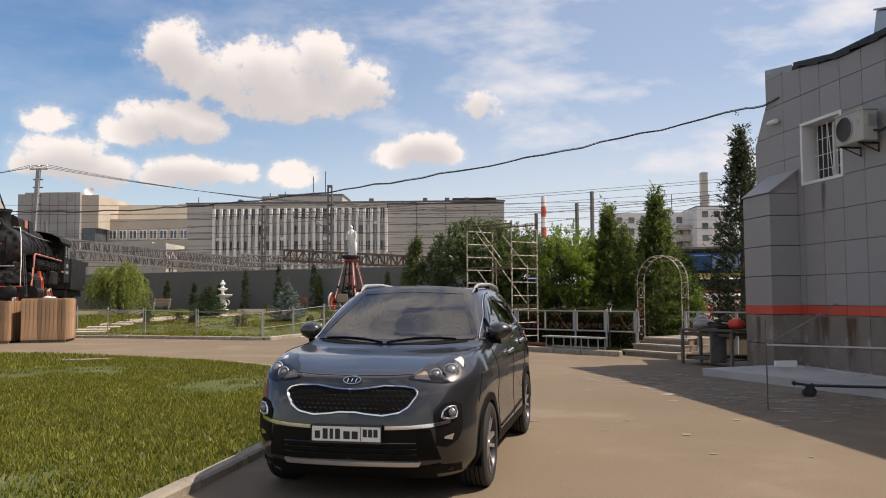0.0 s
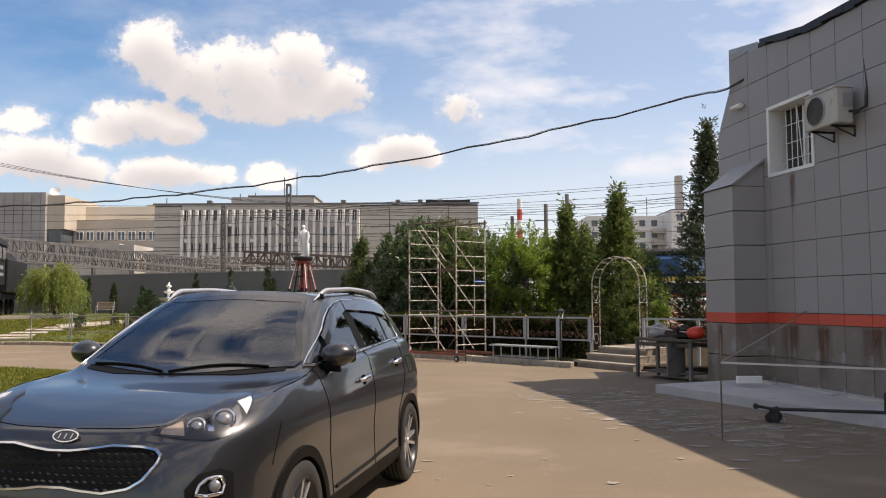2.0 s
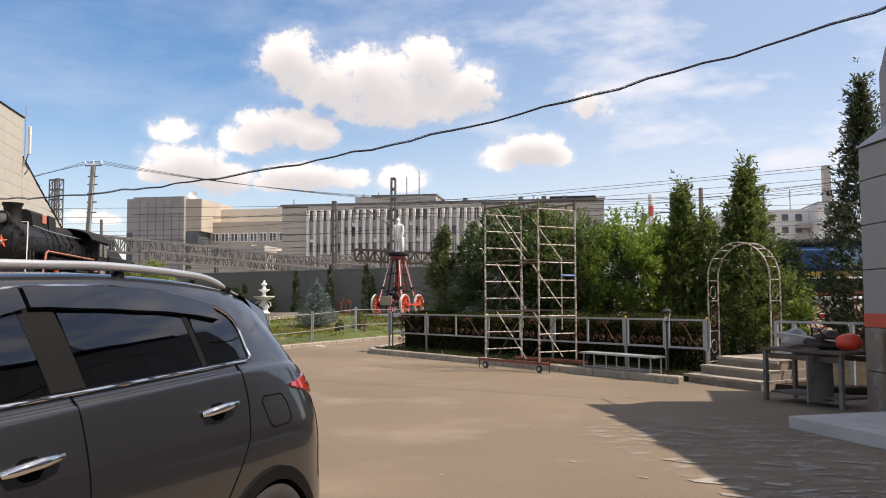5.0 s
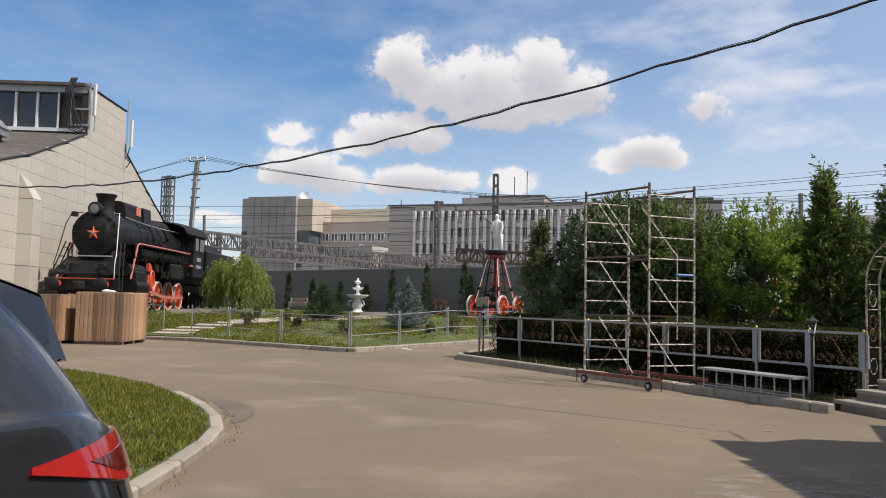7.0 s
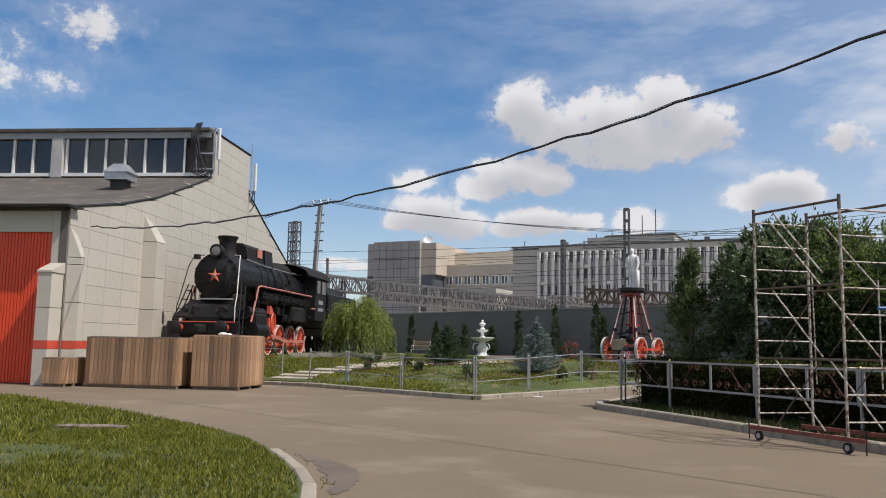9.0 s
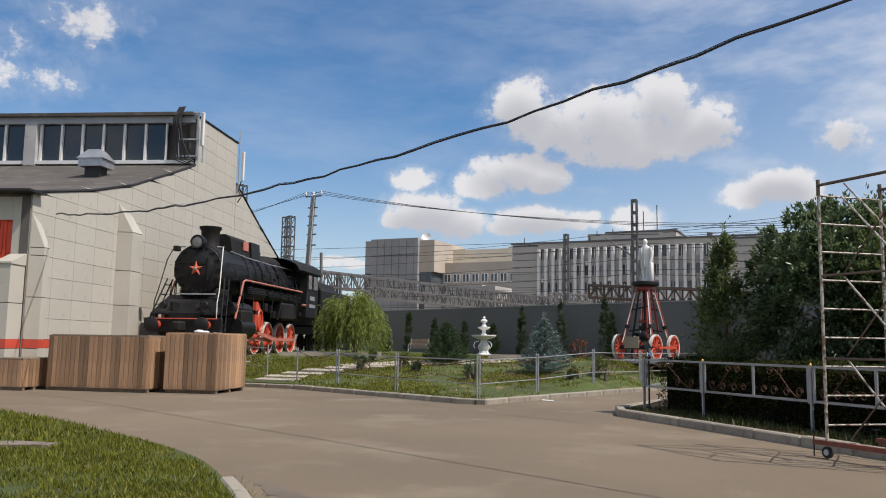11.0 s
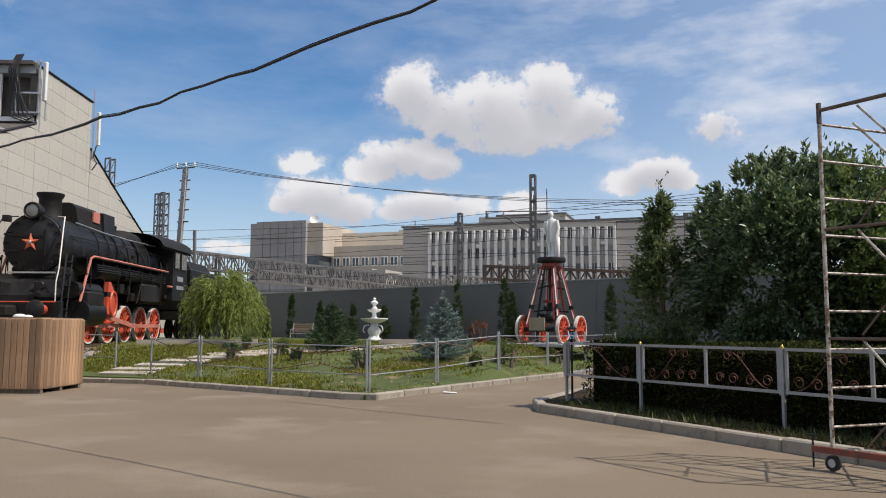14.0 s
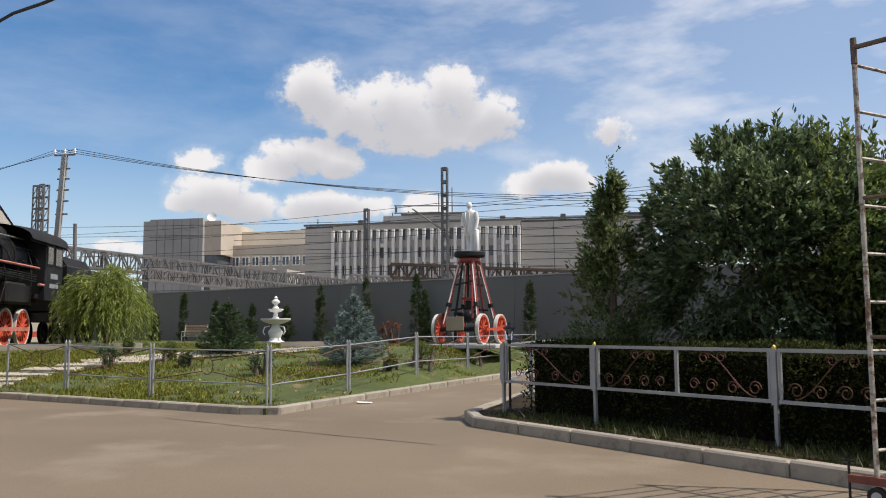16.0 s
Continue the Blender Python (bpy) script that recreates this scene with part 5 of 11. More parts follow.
def skin_patch(fn, low, high, off, nu=24, nv=6, depth=0.012):
    """A panel between two chains in fn's own plane, off metres proud, with its edges turned in."""
    s = Shape()
    grid = []
    for j in range(nv + 1):
        for i in range(nu + 1):
            a, b = along_chain(low, i / nu), along_chain(high, i / nu)
            grid.append(fn(a[0] + (b[0] - a[0]) * j / nv, a[1] + (b[1] - a[1]) * j / nv, off))
    w = nu + 1
    s.add(grid, [(j * w + i, j * w + i + 1, (j + 1) * w + i + 1, (j + 1) * w + i) for j in range(nv) for i in range(nu)])
    edge = [(i, 0) for i in range(nu)] + [(nu, j) for j in range(nv)] + [(i, nv) for i in range(nu, 0, -1)] + [(0, j) for j in range(nv, 0, -1)]
    rim, under = [], []
    for i, j in edge:
        a, b = along_chain(low, i / nu), along_chain(high, i / nu)
        rim.append(grid[j * w + i])
        under.append(fn(a[0] + (b[0] - a[0]) * j / nv, a[1] + (b[1] - a[1]) * j / nv, off - depth))
    k = len(rim)
    s.add(rim + under, [(i, k + i, k + (i + 1) % k, (i + 1) % k) for i in range(k)])
    return s


def skin_line(fn, pts, r, off, n=40, closed=False, sides=6):
    pts = pts + pts[:1] if closed else pts
    line = [fn(*along_chain(pts, i / n), off) for i in range(n if closed else n + 1)]
    return Shape().tube(line, r, sides, closed=closed)


def mirror_x(shape):
    v, f = list(shape.v), list(shape.f)
    return shape.add([(-p[0], p[1], p[2]) for p in v], [q[::-1] for q in f])


def make_wheel(root, m):
    w = part("wheel", Shape().lathe([(0.20, -0.112), (0.255, -0.112), (0.315, -0.113), (0.338, -0.098), (0.346, -0.07), (0.348, 0.0), (0.346, 0.07), (0.338, 0.098), (0.315, 0.113), (0.255, 0.112), (0.238, 0.10), (0.238, -0.10), (0.20, -0.112)], 44), M["tyre"], root, "black road tyre", smooth=True)
    w.matrix_local = m
    rim = Shape().lathe([(0.238, 0.098), (0.250, 0.108), (0.243, 0.113), (0.230, 0.098), (0.215, 0.02), (0.205, -0.09), (0.213, -0.09), (0.234, 0.02), (0.238, 0.098)], 40)
    part("rim", rim, M["alloy"], w, smooth=True)
    part("brake_disc", Shape().lathe([(0.05, 0.0), (0.165, 0.0), (0.165, 0.02), (0.05, 0.02)], 28), M["alloy"], w)
    part("barrel", Shape().lathe([(0.02, -0.06), (0.205, -0.06), (0.205, -0.05), (0.02, -0.05)], 28), M["car_trim"], w)
    groove = Shape()
    for z in (-0.055, -0.02, 0.02, 0.055):
        groove.lathe([(0.3475, z - 0.004), (0.3492, z - 0.004), (0.3492, z + 0.004), (0.3475, z + 0.004), (0.3475, z - 0.004)], 44)
    part("tread_grooves", groove, M["car_seam"], w)
    for i in range(5):
        sp = Shape()
        t = 2 * math.pi * i / 5 + 0.3
        for k in (-1, 1):
            a0, a1 = t + k * 0.34, t + k * 0.235
            p, q = Vector((math.cos(a0) * 0.05, math.sin(a0) * 0.05, 0.082)), Vector((math.cos(a1) * 0.232, math.sin(a1) * 0.232, 0.100))
            d = (q - p).normalized()
            e = Vector((-d.y, d.x, 0)).normalized()
            top = [p + e * 0.011, p - e * 0.011, q - e * 0.016, q + e * 0.016]
            n = Vector((0, 0, 0.030))
            sp.add(top + [v - n for v in top], [(0, 1, 2, 3), (4, 7, 6, 5), (0, 4, 5, 1), (1, 5, 6, 2), (2, 6, 7, 3), (3, 7, 4, 0)])
        c, s2 = math.cos(t), math.sin(t)
        part("spoke", sp, M["spoke"], w, "machined silver double spoke")
        part("spoke_pocket", Shape().bar((c * 0.09, s2 * 0.09, 0.070), (c * 0.225, s2 * 0.225, 0.082), 0.045, 0.02), M["alloy"], w, "dark grey spoke pocket")
    cap = Shape().lathe([(0.001, 0.094), (0.030, 0.094), (0.034, 0.088), (0.060, 0.080), (0.062, 0.05), (0.001, 0.05)], 20)
    part("hub_cap", cap, M["spoke"], w)
    return w


def make_car():
    ORIGIN[:] = (0, 0)
    car = thing("car", "clean dark grey compact SUV parked by the kerb", "car", pose(*CAR_AT) @ Matrix.Diagonal((1.03, 1.03, 1.0, 1.0)))
    skin = Skin()
    dlo_hole = [(1.62, 1.23), (1.95, 1.465), (2.15, 1.53), (2.45, 1.575), (2.75, 1.583), (3.05, 1.57), (3.30, 1.53), (3.47, 1.47), (3.48, 1.305), (2.5, 1.265)]
    screen_hole = [(x * 0.95 if x else 0.0, 1.40 + (z - 1.40) * 0.90) for x, z in SCREEN_EDGE]
    body = Shape()
    keep = []
    for q in skin.f:
        c = sum((skin.v[i] for i in q), Vector()) / 4
        if any((c.y - a) ** 2 + (c.z - WHEEL_R) ** 2 < 0.385 ** 2 for a in AXLES) and c.x > 0.5:
            continue
        if 1.1 < c.y < 2.2 and c.x < 0.72 and inside_poly(screen_hole, c.x, c.z) and c.z > 1.15:
            continue
        if c.x > 0.55 and inside_poly(dlo_hole, c.y, c.z):
            continue
        keep.append(q)
    body.add(skin.v, keep)
    part("body", mirror_x(body), M["car_paint"], car, smooth=True, angle=60)
    # windscreen, its dark border and the roof lip
    edge = SCREEN_EDGE
    right = edge[3:9]

    def screen(a, b, off):
        return skin.nose(a, b, off)
    ws = Shape()
    rows = []
    for j in range(15):
        f = j / 14
        xr, zr = along_chain(right, f)
        xm_low, xm_high = 1.155, 1.650
        zc = xm_low + (xm_high - xm_low) * f
        for i in range(33):
            k = 2 * i / 32 - 1
            z = zc + (zr - zc) * smooth01(abs(k)) ** 1.0
            rows.append(screen(xr * k, z, 0.006))
    ws.add(rows, [(j * 33 + i, j * 33 + i + 1, (j + 1) * 33 + i + 1, (j + 1) * 33 + i) for j in range(14) for i in range(32)])
    pane = part("windscreen", ws, M["screen_glass"], car, "windscreen with sky reflections", smooth=True, angle=60)
    border = Shape()
    for k0, k1, f0, f1 in ((0, 32, 0, 1), (0, 32, 13, 14), (0, 1, 1, 13), (31, 32, 1, 13)):
        border.add([rows[j * 33 + i] + Vector((0, -0.002, 0.002)) for j in range(f0, f1 + 1) for i in range(k0, k1 + 1)],
                   [(j * (k1 - k0 + 1) + i, j * (k1 - k0 + 1) + i + 1, (j + 1) * (k1 - k0 + 1) + i + 1, (j + 1) * (k1 - k0 + 1) + i) for j in range(f1 - f0) for i in range(k1 - k0)])
    part("screen_border", border, M["car_gloss"], pane, "black glass border", smooth=True, angle=60)
    part("cowl", skin_patch(lambda a, b, off: skin.top(a, b, off), [(-0.66, 1.255), (-0.4, 1.125), (0, 1.085), (0.4, 1.125), (0.66, 1.255)], [(-0.67, 1.34), (-0.4, 1.21), (0, 1.175), (0.4, 1.21), (0.67, 1.34)], 0.004, 31, 3), M["car_trim"], car, smooth=True)
    for x0, x1, rise in ((0.56, -0.02, 0.030), (-0.06, -0.62, 0.022)):
        xs = [x0 + (x1 - x0) * k / 12 for k in range(13)]
        part("wiper", Shape().tube([skin.nose(x, 1.160 + rise * math.sin(math.pi * k / 12) + 0.03 * (x / 0.6) ** 2, 0.016) for k, x in enumerate(xs)], 0.007, 6), M["car_trim"], car, smooth=True)
    # bonnet shut lines
    part("bonnet_seam", skin_line(skin.nose, [(-0.46, 0.982), (-0.3, 0.972), (0, 0.968), (0.3, 0.972), (0.46, 0.982)], 0.003, 0.0), M["car_seam"], car)
    rear_pane = skin_patch(lambda a, b, off: skin.cast((a, 4.5, b), (0, -1, 0), off), [(-0.58, 1.20), (0, 1.175), (0.58, 1.20)], [(-0.50, 1.45), (0, 1.47), (0.50, 1.45)], 0.004, 18, 6)
    part("rear_window", rear_pane, M["car_glass"], car, smooth=True, angle=60)

    for sx in (1, -1):
        def flip(s):
            if sx < 0:
                s.v = [(-p[0], p[1], p[2]) for p in s.v]
                s.f = [q[::-1] for q in s.f]
            return s

        def lay(name, shape, mat, parent=car, label="", angle=60):
            return part(name, flip(shape), M[mat], parent, label, smooth=True, angle=angle)
        lay("bonnet_seam", skin_line(skin.top, [(0.797, 0.76), (0.812, 1.0), (0.80, 1.25), (0.79, 1.42)], 0.0035, 0.0), "car_seam")
        # side glass: belt, upper line, panes, pillar, bright surround, smoked deflectors
        belt = lambda y: 1.19 + 0.085 * (y - 1.34) / 2.2
        upper = chain(DLO)

        def glass(name, y0, y1, mat, off, label="", gap=0.014, slant=0.0, parent=car):
            ys = [y0 + (y1 - y0) * i / 16 for i in range(17)]
            low_ = [(y, belt(y) + gap) for y in ys]
            high_ = [(y - slant, max(upper(y - slant) - gap, belt(y) + gap + 0.004)) for y in ys]
            return lay(name, skin_patch(skin.side, low_, high_, off, 28, 8), mat, parent, label)
        glass("sail_panel", 1.38, 1.62, "car_gloss", 0.003)
        glass("front_window", 1.60, 2.375, "car_glass", 0.004, "dark tinted side glass", slant=0.05)
        glass("pillar_cover", 2.37, 2.525, "car_trim", 0.005, slant=0.05)
        glass("rear_window_pane", 2.52, 3.19, "car_glass", 0.004, "dark tinted side glass", slant=0.03)
        glass("window_divider", 3.185, 3.22, "car_trim", 0.006, slant=0.03)
        glass("quarter_window", 3.215, 3.535, "car_glass", 0.004, "dark tinted quarter glass", slant=0.0)
        ring = DLO + [(3.0, belt(3.0)), (2.4, belt(2.4)), (1.8, belt(1.8))]
        lay("window_trim", skin_line(skin.side, ring, 0.0085, 0.008, 110, True), "chrome", car, "chrome window surround")
        for y0, y1 in ((1.70, 2.36), (2.38, 3.40)):
            ys = [y0 + (y1 - y0) * i / 14 for i in range(15)]
            lay("rain_deflector", skin_patch(skin.side, [(y, upper(y) - 0.075 - 0.02 * math.sin(math.pi * i / 14)) for i, y in enumerate(ys)], [(y, upper(y) - 0.008) for y in ys], 0.024, 28, 4, 0.018), "car_gloss", car, "smoked window deflector")
        # roof rail
        rail, rr = [], []
        for i in range(31):
            f = i / 30
            y = 2.06 + 1.74 * f
            lift = 0.036 * min(1.0, smooth01(f / 0.14), smooth01((1 - f) / 0.2)) + 0.006
            rail.append(skin.top(0.592 - 0.03 * abs(2 * f - 1) ** 3, y, 0.0) + Vector((0, 0, lift)))
            rr.append(0.018 * max(0.35, min(1.0, smooth01(f / 0.08), smooth01((1 - f) / 0.12))))
        lay("roof_rail", Shape().tube(rail, rr, 10), "satin", car, "satin silver roof rail")
        foot = Shape()
        for f in (0.06, 0.5, 0.93):
            y = 2.06 + 1.74 * f
            foot.tube([skin.top(0.575, y, -0.01), skin.top(0.575, y, 0.03)], [0.03, 0.016], 6)
        lay("rail_foot", foot, "car_trim")
        # wheel arches and sill
        for ax in AXLES:
            ring_in = [(ax + 0.362 * math.cos(t), WHEEL_R + 0.362 * math.sin(t)) for t in [math.pi * (1.12 - 1.24 * i / 30) for i in range(31)]]
            ring_out = [(ax + 0.425 * math.cos(t), WHEEL_R + 0.425 * math.sin(t)) for t in [math.pi * (1.12 - 1.24 * i / 30) for i in range(31)]]
            lay("arch_trim", skin_patch(skin.side, ring_in, ring_out, 0.012, 40, 3, 0.05), "car_trim", car, "black plastic arch trim", 40)
            liner = Shape()
            arc = [math.pi * (1.1 - 1.2 * i / 20) for i in range(21)]
            liner.add([Vector((x, ax + 0.378 * math.cos(t), WHEEL_R + 0.378 * math.sin(t))) for t in arc for x in (0.55, 0.89)], [(2 * i, 2 * i + 1, 2 * i + 3, 2 * i + 2) for i in range(20)])
            liner.add([Vector((0.55, ax, WHEEL_R))] + [Vector((0.55, ax + 0.378 * math.cos(t), WHEEL_R + 0.378 * math.sin(t))) for t in arc], [(0, i + 1, i + 2) for i in range(20)])
            lay("arch_liner", liner, "car_seam")
        lay("sill_trim", skin_patch(skin.side, [(1.28, 0.215), (3.25, 0.215)], [(1.33, 0.375), (3.20, 0.375)], 0.010, 24, 5), "car_trim", car, "black plastic sill trim")
        lay("sill_strip", skin_line(skin.side, [(1.50, 0.415), (2.3, 0.425), (3.06, 0.455)], 0.010, 0.004), "car_trim", car, "thin dark sill strip")
        # door shut lines
        for pts in ([(1.375, 1.175), (1.38, 1.0), (1.41, 0.80), (1.44, 0.55), (1.45, 0.38)], [(2.45, 1.225), (2.45, 0.9), (2.44, 0.60), (2.43, 0.38)], [(3.43, 1.265), (3.43, 1.10), (3.40, 0.94), (3.33, 0.82), (3.22, 0.66), (3.16, 0.42)]):
            lay("door_seam", skin_line(skin.side, pts, 0.0035, 0.0, 30), "car_seam")
        lay("fender_seam", skin_line(skin.side, [(0.66, 0.955), (0.60, 0.85), (0.56, 0.74)], 0.003, 0.0, 16), "car_seam")
        for y, z in ((2.22, 1.036), (3.20, 1.09)):
            a, c = skin.side(y - 0.095, z - 0.004, 0.028), skin.side(y + 0.095, z + 0.010, 0.028)
            grip = Shape().tube([skin.side(y - 0.11, z - 0.006, 0.002), a, a.lerp(c, 0.5) + Vector((0.010, 0, 0.004)), c, skin.side(y + 0.11, z + 0.012, 0.002)], [0.014, 0.017, 0.019, 0.016, 0.012], 8)
            handle = lay("door_handle", grip, "chrome", car, "chrome door handle")
            lay("handle_cup", skin_patch(skin.side, [(y - 0.075, z - 0.012), (y - 0.04, z - 0.042), (y + 0.02, z - 0.042), (y + 0.055, z - 0.006)], [(y - 0.075, z + 0.0), (y - 0.04, z + 0.028), (y + 0.02, z + 0.030), (y + 0.055, z + 0.012)], 0.001, 12, 3), "car_seam", handle)
        # door mirror
        mir = Shape().ball((0, 0, 0), (0.108, 0.082, 0.083), 22, 14)
        mc = Vector((0.895, 1.60, 1.255))
        mir.v = [(mc.x + p[0] + 0.30 * p[1], mc.y + p[1] * (1.25 if p[1] < 0 else 0.45) - 0.10 * p[0], mc.z + p[2] * (1.0 - 0.9 * max(0.0, p[0])) + 0.02 * p[0]) for p in mir.v]
        mirror = lay("door_mirror", mir, "car_paint", car, "body-coloured door mirror")
        lay("mirror_glass", Shape().sheet(lambda a, b: Vector((mc.x + (a - 0.5) * 0.19 + 0.012, mc.y + 0.040 - 0.02 * (a - 0.5), mc.z + (b - 0.5) * 0.115)), 2, 2), "chrome", mirror)
        lay("mirror_stalk", Shape().tube([(0.775, 1.60, 1.175), (0.83, 1.60, 1.175), (0.90, 1.61, 1.185)], [0.040, 0.034, 0.05], 8), "car_trim", mirror)
        # headlamp: dark housing, two bowls, bright wing, pale indicator, clear lens
        lens_low = [(0.445, 0.947), (0.565, 0.925), (0.69, 0.915), (0.785, 0.928), (0.885, 0.995), (0.965, 1.082)]
        lens_high = [(0.448, 0.962), (0.515, 0.990), (0.63, 1.030), (0.735, 1.052), (0.87, 1.082), (0.972, 1.094)]
        lamp = lay("headlamp", skin_patch(skin.corner, lens_low, lens_high, 0.010, 30, 8), "lamp_clear", car, "clear swept-back headlamp")
        lay("lamp_bowl", skin_patch(skin.corner, lens_low, lens_high, 0.002, 30, 8), "lamp_dark", lamp)
        for s0, z0, r in ((0.640, 0.976, 0.041), (0.775, 1.000, 0.052)):
            p = skin.corner(s0, z0, 0.003)
            n = (skin.corner(s0, z0, 0.05) - skin.corner(s0, z0, 0.0)).normalized()
            n = (n + Vector((0, -0.8, -0.2))).normalized()
            e1, e2 = perp(n)
            circle = [p + (e1 * math.cos(t) + e2 * math.sin(t)) * r for t in [2 * math.pi * i / 24 for i in range(24)]]
            lay("projector_ring", Shape().tube(circle, 0.008, 6, closed=True), "chrome", lamp, "chrome-ringed projector")
            lay("projector_lens", Shape().ball(p - n * 0.018, r * 0.88, 18, 10), "lamp_bowl", lamp)
        lay("bowl_side", skin_patch(skin.corner, [(0.69, 0.955), (0.718, 0.952)], [(0.69, 1.025), (0.718, 1.040)], 0.004, 4, 4), "chrome", lamp)
        lay("bowl_side", skin_patch(skin.corner, [(0.830, 0.970), (0.868, 0.998)], [(0.830, 1.040), (0.868, 1.058)], 0.004, 4, 4), "lamp_bowl", lamp)
        lay("indicator", skin_patch(skin.corner, [(0.475, 0.950), (0.58, 0.938)], [(0.485, 0.970), (0.585, 1.000)], 0.0035, 8, 3), "lamp_orange", lamp, "pale amber indicator")
        lay("led_strip", skin_patch(skin.corner, [(0.895, 1.015), (0.955, 1.078)], [(0.875, 1.068), (0.958, 1.085)], 0.0055, 8, 3), "plate_white", lamp, "white running-light wing")
        # fog lamp nest
        nest = lay("fog_nest", skin_patch(skin.corner, [(0.575, 0.47), (0.66, 0.45), (0.76, 0.50), (0.80, 0.58)], [(0.565, 0.70), (0.63, 0.765), (0.73, 0.785), (0.80, 0.755)], 0.006, 18, 8), "car_trim", car, "black fog lamp nest")
        fog = [(0.615, 0.672), (0.66, 0.662), (0.735, 0.668), (0.748, 0.705), (0.735, 0.745), (0.67, 0.742), (0.632, 0.715)]
        lay("fog_ring", skin_line(skin.corner, fog, 0.010, 0.012, 36, True), "chrome", nest, "chrome fog lamp ring")
        lay("fog_lamp", Shape().ball(skin.corner(0.700, 0.705, 0.004), (0.036, 0.022, 0.033), 14, 8), "lamp_bowl", nest)
        lay("lower_lamp", skin_patch(skin.corner, [(0.63, 0.520), (0.70, 0.505)], [(0.64, 0.535), (0.715, 0.552)], 0.010, 6, 2), "chrome", nest)
        strip_low = [(0.28, 0.588), (0.46, 0.594), (0.62, 0.608), (0.72, 0.628)]
        lay("bumper_strip", skin_patch(skin.nose, strip_low, [(x, z + 0.026) for x, z in strip_low], 0.014, 20, 2), "chrome", car, "bright bumper strip")
        # tail lamp
        tail_low = [(-0.11, 1.128), (0.0, 1.095), (0.12, 1.062), (0.27, 1.045), (0.50, 1.06)]
        tail_high = [(-0.105, 1.142), (0.0, 1.158), (0.12, 1.172), (0.27, 1.165), (0.50, 1.14)]
        tl = lay("tail_lamp", skin_patch(skin.tail, tail_low, tail_high, 0.012, 24, 8, 0.03), "lamp_red", car, "bright red tail lamp")
        lay("tail_inset", skin_patch(skin.tail, [(0.10, 1.090), (0.26, 1.070)], [(0.02, 1.128), (0.26, 1.142)], 0.015, 8, 4), "lamp_deep", tl)
        lay("rear_reflector", skin_patch(lambda a, b, off: skin.cast((a, 4.5, b), (0, -1, 0), off), [(0.48, 0.52), (0.74, 0.54)], [(0.48, 0.56), (0.74, 0.58)], 0.008, 6, 2), "lamp_red")
        lay("tailgate_seam", skin_line(skin.tail, [(0.10, 1.055), (0.11, 0.85), (0.10, 0.62)], 0.0035, 0.0, 16), "car_seam")
    # fuel flap on the near flank
    flap = [(3.57, 0.985), (3.60, 0.958), (3.74, 0.962), (3.77, 0.985), (3.755, 1.06), (3.72, 1.105), (3.56, 1.108), (3.535, 1.085)]
    part("fuel_flap_seam", skin_line(skin.side, flap, 0.0035, 0.0, 60, True, 5), M["car_seam"], car)
    # grille with its bright rim
    g_top = [(0.500, 0.852), (0.47, 0.880), (0.40, 0.893), (0.26, 0.897), (0.14, 0.880), (0.06, 0.872)]
    g_low = [(0.490, 0.822), (0.44, 0.750), (0.38, 0.712), (0.26, 0.690), (0.14, 0.700), (0.06, 0.712)]
    top_line = [(-x, z) for x, z in g_top] + g_top[::-1]
    low_line = [(-x, z) for x, z in g_low] + g_low[::-1]
    part("grille", skin_patch(skin.nose, low_line, top_line, 0.004, 44, 6), M["car_trim"], car, "black diamond-mesh grille", smooth=True)
    gz0, gz1 = chain([(-x, z) for x, z in g_low] + [(x, z) for x, z in g_low[::-1]]), chain([(-x, z) for x, z in g_top] + [(x, z) for x, z in g_top[::-1]])
    bits = Shape()
    for i in range(24):
        for j in range(6):
            x, z = -0.485 + i * 0.0422 + (0.021 if j % 2 else 0), 0.705 + j * 0.032
            if abs(x) < 0.48 and gz0(x) + 0.012 < z < gz1(x) - 0.012:
                p = skin.nose(x, z, 0.010)
                bits.add([p + Vector((-0.016, 0, 0.004)), p + Vector((0.004, -0.006, 0.009)), p + Vector((0.016, -0.002, -0.002)), p + Vector((-0.004, 0, -0.006))], [(0, 3, 2, 1)])
    tagged(part("grille_mesh", bits, M["car_gloss"], car), kind="stuff")
    part("grille_surround", skin_line(skin.nose, low_line + top_line[::-1], 0.0105, 0.008, 130, True), M["chrome"], car, "chrome tiger-nose surround", smooth=True)
    part("lower_intake", skin_patch(skin.nose, [(-0.66, 0.358), (-0.4, 0.356), (0.4, 0.356), (0.66, 0.358)], [(-0.60, 0.590), (-0.28, 0.612), (0.28, 0.612), (0.60, 0.590)], 0.006, 30, 5), M["car_trim"], car, smooth=True)
    for z in (0.41, 0.45, 0.49):
        part("intake_bar", Shape().tube([skin.nose(-0.5 + i * 0.05, z, 0.008) for i in range(21)], 0.006, 4), M["car_gloss"], car)
    part("skid_plate", skin_patch(skin.nose, [(-0.50, 0.318), (0.50, 0.318)], [(-0.52, 0.352), (0.52, 0.352)], 0.022, 24, 3, 0.02), M["satin"], car, "silver skid plate", smooth=True)
    part("bumper_lip", skin_patch(skin.nose, [(-0.76, 0.205), (0.76, 0.205)], [(-0.78, 0.312), (0.78, 0.312)], 0.006, 30, 3), M["car_trim"], car, smooth=True)
    # badge and registration plate with unreadable bars
    oval = [2 * math.pi * i / 28 for i in range(28)]
    bc = skin.nose(0, 0.932, 0.012)

    def on_badge(x, z, off=0.0):
        return bc + Vector((x, z * 0.45 - off * 0.9, z * 0.89 + off * 0.45))
